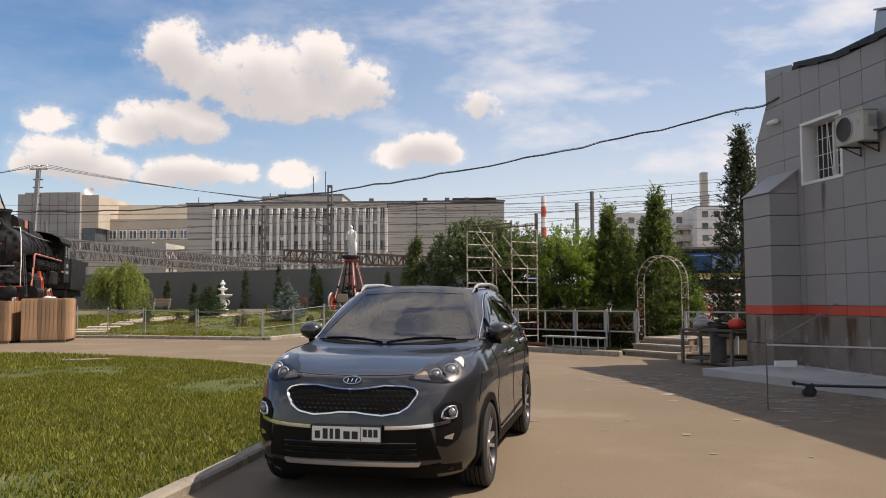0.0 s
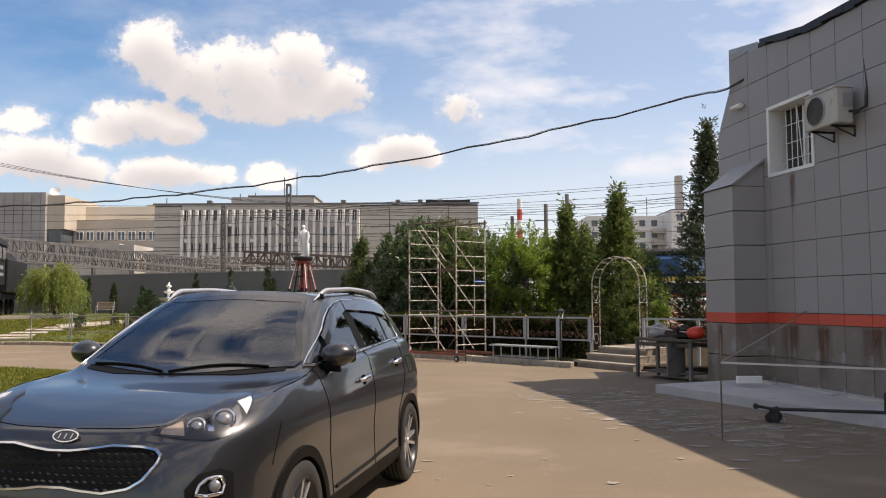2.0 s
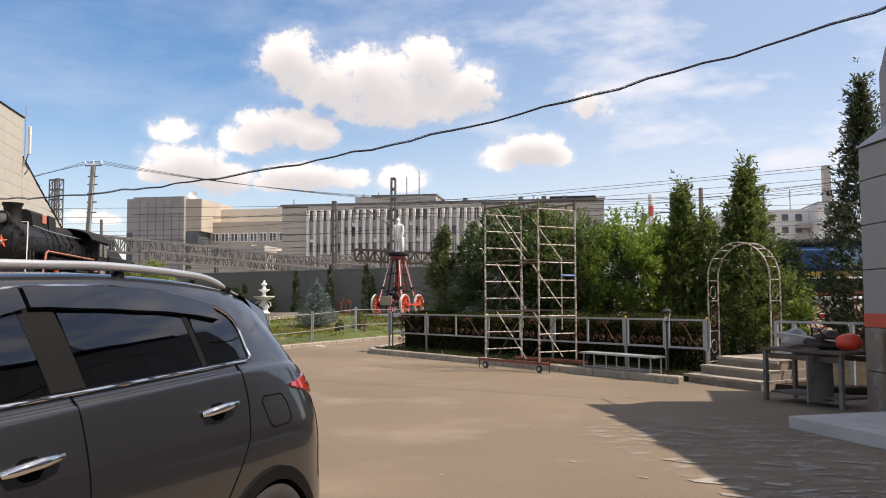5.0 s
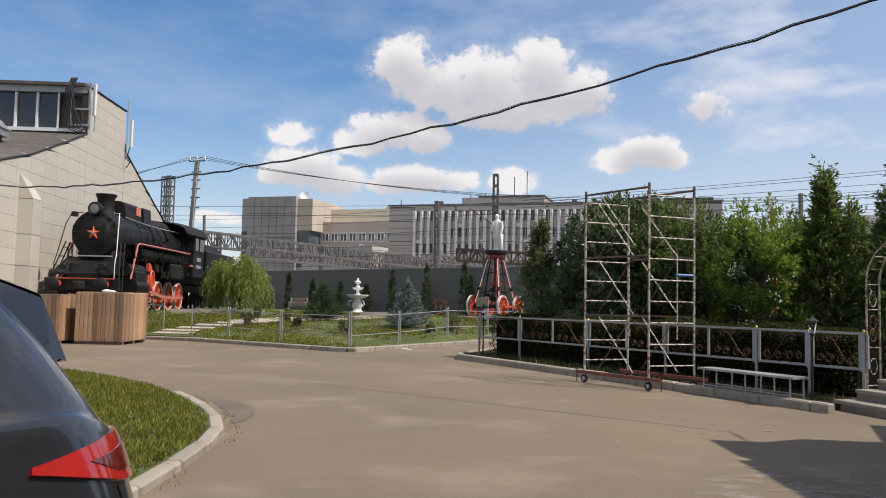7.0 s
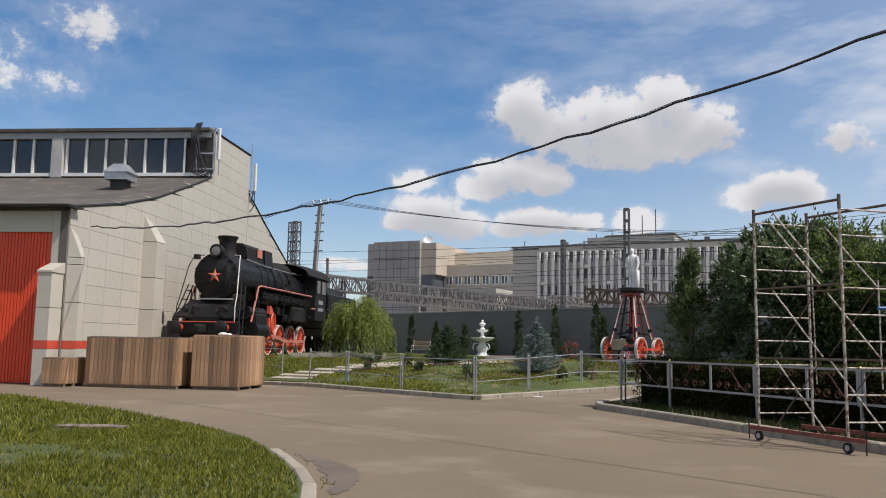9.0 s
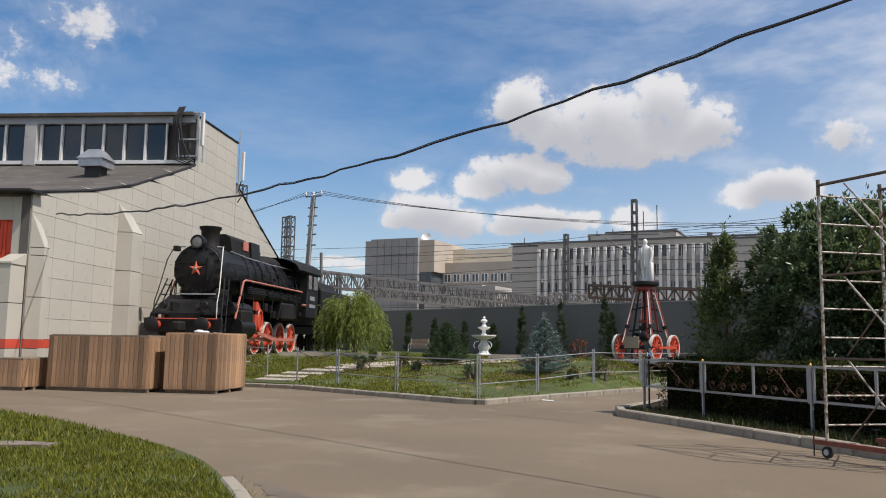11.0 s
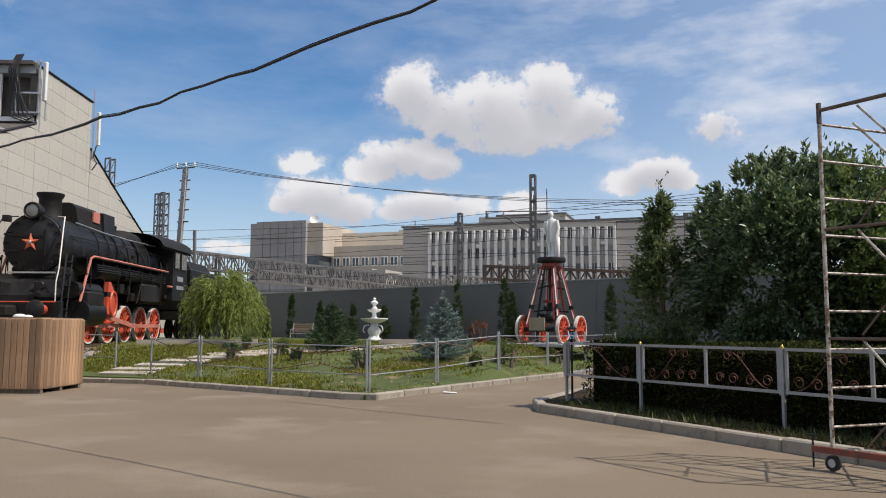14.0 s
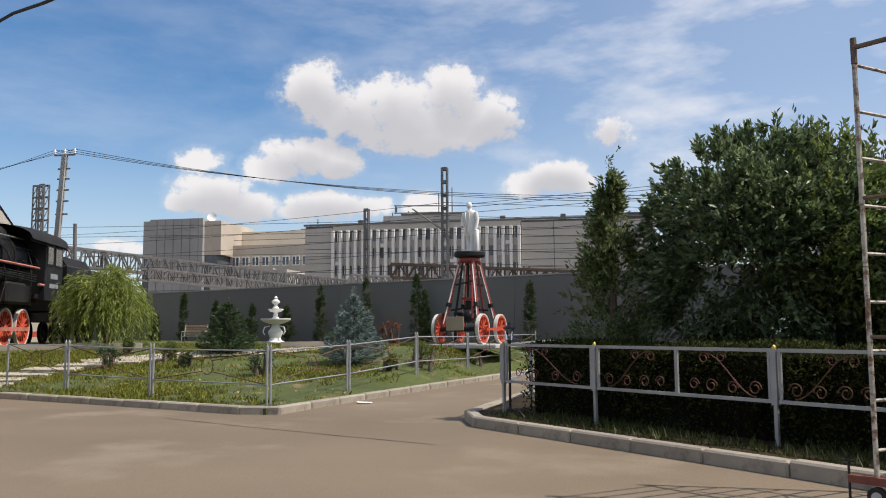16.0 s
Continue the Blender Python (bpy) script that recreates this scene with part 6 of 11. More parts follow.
    badge = part("badge", Shape().tube([on_badge(0.066 * math.cos(t), 0.030 * math.sin(t)) for t in oval], 0.005, 6, closed=True), M["chrome"], car, "oval chrome badge", smooth=True)
    field = [on_badge(0.063 * math.cos(t), 0.027 * math.sin(t), -0.012) for t in oval]
    part("badge_field", Shape().prism(field, (0, -0.009, 0.0045)), M["car_gloss"], badge)
    for x in (-0.032, 0.0, 0.032):
        part("badge_stroke", Shape().tube([on_badge(x - 0.004, -0.014, 0.0), on_badge(x + 0.004, 0.014, 0.0)], 0.0045, 5), M["chrome"], badge)
    yp = skin.nose(0, 0.555, 0).y - 0.022
    plate = part("number_plate", Shape().box((0, yp, 0.557), (0.52, 0.012, 0.112), bev=0.005), M["plate_white"], car, "white registration plate with dark bars")
    part("plate_frame", Shape().tube([(x, yp - 0.001, z) for x, z in ((-0.266, 0.495), (0.266, 0.495), (0.266, 0.619), (-0.266, 0.619))], 0.008, 6, closed=True), M["car_gloss"], plate)
    for x0, x1, h, z in ((-0.235, -0.195, 0.056, 0.550), (-0.175, -0.138, 0.076, 0.557), (-0.122, -0.096, 0.076, 0.557), (-0.080, -0.043, 0.076, 0.557), (-0.018, 0.030, 0.056, 0.550), (0.045, 0.09, 0.056, 0.550), (0.128, 0.158, 0.056, 0.566), (0.168, 0.198, 0.056, 0.566), (0.208, 0.238, 0.056, 0.566)):
        part("plate_bar", Shape().box(((x0 + x1) / 2, yp - 0.0075, z), (x1 - x0, 0.003, h)), M["iron"], plate)
    part("plate_divider", Shape().box((0.112, yp - 0.0075, 0.557), (0.004, 0.003, 0.10)), M["iron"], plate)
    # tailgate spoiler with side fins
    sp = Shape()

    def wing(a, b):
        k = 2 * a - 1
        y = 3.74 + 0.42 * b - 0.08 * k * k * b
        if b > 0.999:
            y -= 0.02
        return Vector((k * (0.60 - 0.045 * b), y, skin.top(min(abs(k) * 0.58, 0.56), 3.74, 0.0).z + 0.008 - 0.055 * b - 0.03 * b * b - 0.015 * k ** 4))
    sp.sheet(wing, 20, 10)
    sp.sheet(lambda a, b: wing(a, 1.0) + Vector((0, -0.05 * b, -0.045 * b)), 20, 2)
    sp.sheet(lambda a, b: wing(a, 1.0).lerp(wing(a, 0.25), b) + Vector((0, -0.05 * (1 - b), -0.045)), 20, 3)
    part("tailgate_spoiler", sp, M["car_paint"], car, smooth=True, angle=40)
    for sx in (1, -1):
        fin = [wing(1.0, 0.25), wing(1.0, 1.0), Vector((0.60, 4.105, 1.345)), Vector((0.615, 4.05, 1.36))]
        fin = [Vector((sx * p.x, p.y, p.z)) for p in fin]
        part("spoiler_fin", Shape().prism(fin, (-sx * 0.03, 0, -0.004)), M["car_gloss"], car, "gloss black spoiler fin")
    part("rear_bumper", skin_patch(lambda a, b, off: skin.cast((a, 4.6, b), (0, -1, 0), off), [(-0.74, 0.28), (0.74, 0.28)], [(-0.76, 0.50), (0.76, 0.50)], 0.008, 24, 4), M["car_trim"], car, smooth=True)
    # underside and cabin
    part("underbody", Shape().box((0, 2.22, 0.33), (1.45, 3.9, 0.14)).box((0, 2.2, 0.66), (1.06, 3.9, 0.55)), M["iron"], car)
    part("dashboard", Shape().box((0, 1.66, 1.07), (1.36, 0.62, 0.16), bev=0.06), M["cabin"], car)
    ring = [Vector((0.36 + 0.18 * math.cos(t), 1.98 + 0.06 * math.sin(t), 1.12 + 0.17 * math.sin(t))) for t in [2 * math.pi * i / 24 for i in range(24)]]
    part("steering_wheel", Shape().tube(ring, 0.014, 6, closed=True), M["cabin"], car)
    for x in (-0.36, 0.36):
        part("seat", Shape().box((x, 2.55, 1.06), (0.5, 0.14, 0.6), bev=0.06).box((x, 2.57, 1.40), (0.26, 0.09, 0.15), bev=0.04), M["cabin"], car)
    part("rear_seat", Shape().box((0, 3.45, 1.02), (1.25, 0.16, 0.5), bev=0.06), M["cabin"], car)
    part("cabin_floor", Shape().box((0, 2.6, 0.95), (1.30, 1.9, 0.03)), M["cabin"], car)
    part("mirror_inside", Shape().box((0.0, 1.96, 1.485), (0.22, 0.03, 0.06), bev=0.015), M["cabin"], car)
    part("hanging_charm", Shape().tube([(0.0, 1.95, 1.455), (0.002, 1.945, 1.39)], 0.003, 4).box((0.002, 1.945, 1.36), (0.028, 0.006, 0.065)), M["plate_white"], car, "pale hanging charm")
    for y in AXLES:
        for sx in (1, -1):
            make_wheel(car, Matrix.Translation((sx * 0.802, y, WHEEL_R)) @ Matrix.Rotation(radians(90 * sx), 4, "Y"))
    return car


CAR_AT = (-0.53, 6.28, 0, 0, 0, -10.0)
make_car()

# ---------------------------------------------------------------- yard: crates, fences, scaffold
ORIGIN[:] = NORTH


def make_crate(cx, cy, rz, lx, ly, h, label, mats, lid=None):
    root = thing("wooden_crate", label, "crate", pose(cx, cy, 0, 0, 0, rz), group="crates by the shed")
    part("pallet", Shape().box((0, -ly / 2 + 0.12, 0.04), (lx - 0.02, 0.10, 0.08)).box((0, 0, 0.04), (lx - 0.02, 0.10, 0.08)).box((0, ly / 2 - 0.12, 0.04), (lx - 0.02, 0.10, 0.08)).box((0, 0, 0.10), (lx + 0.01, ly + 0.01, 0.03)), M["wood_dark"], root)
    part("core", Shape().box((0, 0, 0.12 + h / 2 - 0.03), (lx - 0.07, ly - 0.07, h - 0.1)), M["wood_dark"], root)
    w = 0.135
    shared = {}
    for face in range(4):
        length = lx if face % 2 == 0 else ly
        n = int(length / w)
        ww = length / n
        for i in range(n):
            mt = mats[face]
            hk = round(h - 0.1 + random.choice((0, 0, 0.008, -0.01)), 3)
            key = (round(ww, 4), hk, mt)
            if key not in shared:
                shared[key] = Shape().box((0, 0, 0), (ww - 0.012, 0.026, hk), bev=0.004).mesh("plank", M[mt])
            u = -length / 2 + ww * (i + 0.5)
            if face == 0:
                m = Matrix.Translation((u, -ly / 2, 0.10 + hk / 2))
            elif face == 2:
                m = Matrix.Translation((u, ly / 2, 0.10 + hk / 2))
            else:
                m = Matrix.Translation(((lx / 2) * (1 if face == 1 else -1), u, 0.10 + hk / 2)) @ Matrix.Rotation(radians(90), 4, "Z")
            piece("plank", shared[key], root, m)
    part("rim", Shape().box((0, 0, h + 0.005), (lx + (0.03 if lid else -0.03), ly + (0.03 if lid else -0.03), 0.03), bev=0.004), M[lid or "wood"], root)
    return root


make_crate(-15.62, 30.55, 16.0, 1.50, 1.95, 1.60, "tall crate of upright wooden planks, paler on its sunlit side", ("wood", "wood", "wood", "wood"))
make_crate(-18.05, 29.55, 14.0, 3.05, 1.75, 1.50, "long plank crate with a weathered flat lid", ("wood", "wood", "wood", "wood"), "wood_dark")
make_crate(-19.95, 28.1, 14.0, 0.72, 1.1, 0.84, "low brown plank crate against the shed pier", ("wood", "wood", "wood", "wood"), "wood_dark")
solid("folded_cloth", Shape().ball((-15.35, 29.9, 1.66), (0.16, 0.12, 0.06), 12, 6).ball((-15.2, 29.98, 1.65), (0.12, 0.09, 0.045), 10, 6), M["plate_white"], "crumpled pale cloth lying on the crate", "cloth", smooth=True)

# garden fence: pairs of posts, panels of rails with crossed bars and a ring
M["rust"] = material("rusty_bar", (0.13, 0.060, 0.040), 0.75, 0.2, var=0.35, scale=12.0, bump=0.2)
M["gold"] = material("gold_paint", (0.65, 0.45, 0.10), 0.4, 0.4, var=0.1, bump=0.0)
M["star_red"] = material("star_enamel", (0.62, 0.13, 0.06), 0.45, var=0.2, bump=0.05)


def fence_post(root, p, h, r=0.023, cap="fence_paint"):
    s = part("post", Shape().rod((p.x, p.y, p.z - 0.1), (p.x, p.y, p.z + h), r, n=8).lathe([(r, 0), (r * 1.1, 0.015), (r * 0.7, 0.045), (0.003, 0.075)], 8, Matrix.Translation((p.x, p.y, p.z + h))), M["fence_paint"], root)
    return s


def garden_panel(root, a, b, z0, z1):
    """Two rails with two crossing rods and a ring at their meeting."""
    u = (b - a).normalized()
    part("rail", Shape().rod((a.x, a.y, a.z + z1), (b.x, b.y, b.z + z1), 0.014, n=6), M["fence_paint"], root)
    part("rail", Shape().rod((a.x, a.y, a.z + z0), (b.x, b.y, b.z + z0), 0.014, n=6), M["fence_paint"], root)
    mid = (a + b) / 2
    zc = (z0 + z1) / 2
    rad = 0.16
    for k in (-1, 1):
        end = a if k < 0 else b
        for zz in (z0, z1):
            t = mid + u * rad * 0.75 * k
            part("cross_rod", Shape().rod((end.x, end.y, end.z + zz), (t.x, t.y, t.z + zc + (0.1 if zz == z1 else -0.1)), 0.010, n=5), M["rust"], root)
    ring = [Vector((mid.x, mid.y, mid.z + zc)) + u * rad * math.cos(t) + Vector((0, 0, rad * math.sin(t))) for t in [2 * math.pi * i / 20 for i in range(20)]]
    part("ring", Shape().tube(ring, 0.009, 5, closed=True), M["rust"], root)


def garden_fence(pts, label):
    root = thing("garden_fence", label, "fence")
    for a, b in zip(pts, pts[1:]):
        a = Vector((a[0], a[1], garden_z(a[0], a[1])))
        b = Vector((b[0], b[1], garden_z(b[0], b[1])))
        d = (b - a).normalized() * 0.05
        fence_post(root, a + d, 1.0)
        fence_post(root, b - d, 1.0)
        garden_panel(root, a + d, b - d, 0.35, 0.95)


garden_fence([(-14.85, 33.75), (-13.15, 33.5), (-10.65, 32.65), (-7.65, 31.45), (-7.1, 34.3), (-6.35, 37.4), (-5.6, 40.5), (-4.9, 43.6), (-4.2, 46.6)], "low silver rail fence with rusty crossed rods round the garden")
garden_fence([(-19.4, 34.6), (-17.9, 34.45), (-16.3, 34.25)], "short length of low silver rail fence by the crates")

# hedge fence with scrolls
HF_P, HF_D = (-3.0, 30.3), (0.727, -0.686)


def scroll(root, l0, l1, z0, z1, side):
    def pt(l, z):
        return at(HF_P, HF_D, l, 0, z)
    w = l1 - l0
    # a long S bar with curled ends
    curve = []
    for i in range(15):
        f = i / 14
        curve.append(pt(l0 + w * (0.30 + 0.55 * f) if side > 0 else l1 - w * (0.30 + 0.55 * f), z1 - (z1 - z0) * smooth01(f) * 0.95 - 0.02))
    part("scroll", Shape().tube(curve, 0.009, 5), M["rust"], root)
    for f, zz, r in ((0.16, 0.22, 0.075), (0.36, 0.20, 0.085), (0.60, 0.18, 0.08), (0.84, 0.20, 0.085), (0.28, 0.84, 0.075), (0.48, 0.86, 0.07)):
        c = l0 + w * (f if side > 0 else 1 - f)
        z = z0 + (z1 - z0) * zz
        cur = []
        for i in range(22):
            t = 2 * math.pi * i / 16
            rr = r * (1 - i / 34)
            cur.append(pt(c + rr * math.cos(t) * side, z + rr * math.sin(t)))
        part("curl", Shape().tube(cur, 0.008, 5), M["rust"], root)


def hedge_fence():
    root = thing("hedge_fence", "silver steel fence with rusty scrolls before the hedge", "fence")
    thick = [-0.5, 1.47, 4.22, 6.67, 8.93, 10.02, 11.0]
    thin = {2.87: 1, 5.50: 1, 7.81: 1}
    for l in thick:
        p = at(HF_P, HF_D, l, 0, 0)
        p.z = 0.05
        part("post", Shape().box((p.x, p.y, 0.87), (0.072, 0.072, 0.62), rz=-43), M["fence_paint"], root)
        part("foot", Shape().box((p.x, p.y, 0.29), (0.042, 0.042, 0.54), rz=-43), M["fence_paint"], root)
        part("finial", Shape().lathe([(0.022, 0), (0.026, 0.014), (0.020, 0.034), (0.004, 0.05)], 8, Matrix.Translation((p.x, p.y, 1.18))), M["gold"], root, "gold-painted knob", smooth=True)
        for k in (-0.068, 0.068):
            q = at(HF_P, HF_D, l + k)
            part("panel_upright", Shape().box((q.x, q.y, 0.885), (0.03, 0.03, 0.53), rz=-43), M["fence_paint"], root)
    for l in thin:
        p = at(HF_P, HF_D, l)
        part("upright", Shape().box((p.x, p.y, 0.885), (0.045, 0.03, 0.53), rz=-43), M["fence_paint"], root)
    for a, b in zip(thick[:-1], thick[1:]):
        for z in (1.165, 0.60):
            pa, pb = at(HF_P, HF_D, a + 0.04, 0, z), at(HF_P, HF_D, b - 0.04, 0, z)
            part("rail", Shape().bar(pa, pb, 0.030, 0.040), M["fence_paint"], root)
    cells = sorted(thick + list(thin))
    for i, (a, b) in enumerate(zip(cells, cells[1:])):
        if b - a > 0.8:
            scroll(root, a + 0.06, b - 0.06, 0.63, 1.14, 1 if i % 2 == 0 else -1)
    # return leg along the lane
    a = at(HF_P, HF_D, -0.5)
    b = Vector((-2.9, 36.0, 0))
    for z in (1.165, 0.60):
        part("rail", Shape().bar((a.x, a.y, z), (b.x, b.y, z), 0.030, 0.040), M["fence_paint"], root)
    for f in (0.45, 1.0):
        q = a.lerp(b, f)
        part("post", Shape().box((q.x, q.y, 0.60), (0.07, 0.07, 1.16)), M["fence_paint"], root)
    right = thing("hedge_fence", "silver steel rail fence beside the steps", "fence")
    for z in (1.165, 0.60):
        part("rail", Shape().bar(at(HF_P, HF_D, 12.5, 0, z), at(HF_P, HF_D, 14.6, 0, z), 0.030, 0.040), M["fence_paint"], right)
    for l in (12.5, 12.85, 13.9, 14.6):
        p = at(HF_P, HF_D, l)
        part("post", Shape().box((p.x, p.y, 0.60), (0.06, 0.06, 1.16), rz=-43), M["fence_paint"], right)


hedge_fence()

# mobile scaffold tower
M["scaffold"] = material("worn_white_scaffold_paint", (0.50, 0.47, 0.41), 0.6, 0.1, var=0.25, scale=14.0, fine=60.0, bump=0.15, second=(0.17, 0.095, 0.055), mix=0.55)
M["scaffold_dark"] = material("rusted_steel_tube", (0.16, 0.115, 0.085), 0.6, 0.3, var=0.3, scale=14.0, bump=0.15)
M["scaffold_red"] = material("worn_red_paint", (0.24, 0.060, 0.038), 0.65, var=0.3, scale=12.0, bump=0.15, second=(0.13, 0.075, 0.05), mix=0.45)
SC_A, SC_B = Vector((0.32, 24.84, 0)), Vector((1.62, 23.76, 0))


def make_scaffold():
    root = thing("scaffold_tower", "mobile scaffold tower of worn white tube on red wheeled beams", "scaffold")
    d = (SC_B - SC_A)
    back = Vector((0.79, 0.66, 0)).normalized() * 1.03
    corners = [SC_A, SC_B, SC_B + back, SC_A + back]
    top = 3.60
    for c in corners:
        for k in range(4):
            z0, z1 = 0.22 + k * (top - 0.22) / 4, 0.22 + (k + 1) * (top - 0.22) / 4 - 0.004
            part("upright", Shape().rod((c.x, c.y, z0), (c.x, c.y, z1), 0.021, n=8), M["scaffold"], root)
        part("socket", Shape().rod((c.x, c.y, top), (c.x, c.y, top + 0.22), 0.026, n=8), M["scaffold_dark"], root)
    # end ladders (short sides)
    for a, b in ((corners[0], corners[3]), (corners[1], corners[2])):
        for i in range(9):
            z = 0.44 + i * 0.394
            part("rung", Shape().rod((a.x, a.y, z), (b.x, b.y, z), 0.014, n=6), M["scaffold"], root)
    # braces (long sides)
    for a, b in ((corners[0], corners[1]), (corners[3], corners[2])):
        u = b - a
        p, q = a + u * 0.22, a + u * 0.77
        for k in range(3):
            z0, z1 = 0.28 + k * 1.10, 0.28 + (k + 1) * 1.10
            part("brace", Shape().rod((p.x, p.y, z0), (q.x, q.y, z1 - 0.02), 0.011, n=6), M["scaffold_dark"], root)
            p2, q2 = a + u * 0.22, a + u * 0.77
            part("brace", Shape().rod((q2.x, q2.y, z0), (p2.x, p2.y, z1 - 0.05), 0.013, n=6), M["scaffold"], root)
        for z in (1.34, 2.47):
            part("ledger", Shape().rod((a.x, a.y, z), (b.x, b.y, z), 0.018, n=6), M["scaffold_dark"], root)
        part("guard_rail", Shape().rod((a.x, a.y, top + 0.14), (b.x, b.y, top + 0.14), 0.022, n=8), M["scaffold_dark"], root)
    part("guard_brace", Shape().rod(corners[0] + d * 0.25 + Vector((0, 0, top + 0.1)), corners[0] + d * 0.8 + Vector((0, 0, top - 0.95)), 0.013, n=6), M["scaffold"], root)
    # loose bars hanging inside, and a blue tie
    e = corners[1].lerp(corners[2], 0.62)
    part("loose_bar", Shape().rod((e.x, e.y, 0.92), (e.x, e.y, 2.55), 0.013, n=6), M["scaffold"], root)
    part("loose_bar", Shape().rod((e.x - 0.9, e.y + 0.5, 0.95), (e.x - 0.92, e.y + 0.5, 2.7), 0.011, n=6), M["scaffold"], root)
    M["blue_tie"] = material("blue_plastic", (0.05, 0.16, 0.42), 0.5, var=0.1, bump=0.05)
    part("cable_tie", Shape().rod(corners[1].lerp(corners[2], 0.6) + Vector((0, 0, 2.125)), corners[1].lerp(corners[2], 0.98) + Vector((0, 0, 2.125)), 0.026, n=6), M["blue_tie"], root, "blue plastic tie")
    # base beams and castors
    for a, b in ((corners[0], corners[1]), (corners[3], corners[2])):
        u = (b - a).normalized()
        a2, b2 = a - u * 0.22, b + u * 0.30
        part("base_beam", Shape().bar((a2.x, a2.y, 0.20), (b2.x, b2.y, 0.20), 0.055, 0.062), M["scaffold_red"], root)
        for p, e2 in ((a, a2), (b, b2)):
            w = part("castor", Shape().rod((p.x - u.y * 0.024, p.y + u.x * 0.024, 0.078), (p.x + u.y * 0.024, p.y - u.x * 0.024, 0.078), 0.078, n=18), M["tyre"], root, "rubber castor wheel", smooth=True)
            part("castor_hub", Shape().rod((p.x - u.y * 0.03, p.y + u.x * 0.03, 0.078), (p.x + u.y * 0.03, p.y - u.x * 0.03, 0.078), 0.042, n=14), M["zinc"], w)
            part("castor_fork", Shape().bar((p.x - u.y * 0.036, p.y + u.x * 0.036, 0.075), (p.x - u.y * 0.036, p.y + u.x * 0.036, 0.175), 0.03, 0.006).bar((p.x + u.y * 0.036, p.y - u.x * 0.036, 0.075), (p.x + u.y * 0.036, p.y - u.x * 0.036, 0.175), 0.03, 0.006), M["zinc"], w)
            j = part("screw_jack", Shape().rod((e2.x, e2.y, 0.005), (e2.x, e2.y, 0.34), 0.011, n=6), M["iron"], root)
            part("jack_handle", Shape().rod((e2.x - u.x * 0.06, e2.y - u.y * 0.06, 0.34), (e2.x + u.x * 0.06, e2.y + u.y * 0.06, 0.34), 0.011, n=6), M["iron"], j)


make_scaffold()


# ---------------------------------------------------------------- bench, lamp posts, arch, steps
def make_bench():
    a, b = Vector((2.60, 23.75, 0)), Vector((4.02, 22.28, 0))
    root = thing("bench", "long backless bench of grey metal on frame legs", "bench")
    u = (b - a).normalized()
    n = Vector((-u.y, u.x, 0))
    part("seat", Shape().bar(a + Vector((0, 0, 0.455)), b + Vector((0, 0, 0.455)), 0.36, 0.035), M["fence_paint"], root)
    for f in (0.06, 0.38, 0.68, 0.96):
        p = a.lerp(b, f)
        for k in (-0.15, 0.15):
            q = p + n * k
            part("leg", Shape().rod((q.x, q.y, 0.0), (q.x, q.y, 0.44), 0.016, n=6), M["fence_paint"], root)
    for k in (-0.15, 0.15):
        part("rail", Shape().rod(a.lerp(b, 0.06) + n * k + Vector((0, 0, 0.18)), a.lerp(b, 0.96) + n * k + Vector((0, 0, 0.18)), 0.012, n=6), M["fence_paint"], root)


make_bench()


def make_lantern(x, y, z, h, label):
    root = thing("garden_lantern", label, "lamp", pose(x, y, z), group="garden lanterns")
    part("post", Shape().lathe([(0.06, 0), (0.06, 0.05), (0.022, 0.09), (0.018, h - 0.32), (0.035, h - 0.30), (0.02, h - 0.27)], 10), M["iron"], root, smooth=True)
    part("lantern_glass", Shape().lathe([(0.045, h - 0.26), (0.075, h - 0.08)], 6), M["lamp_clear"], root)
    part("lantern_base", Shape().lathe([(0.05, h - 0.275), (0.05, h - 0.26), (0.02, h - 0.26)], 6), M["iron"], root)
    part("lantern_cap", Shape().lathe([(0.10, h - 0.085), (0.095, h - 0.06), (0.03, h - 0.02), (0.012, h + 0.03)], 6), M["iron"], root)


make_lantern(4.19, 22.36, 0.0, 1.42, "black lantern on a short post beside the fence")
p = at(HF_P, HF_D, -0.42, -0.1)
make_lantern(p.x - 0.05, p.y + 0.12, 0.1, 1.40, "black lantern on a short post at the hedge corner")


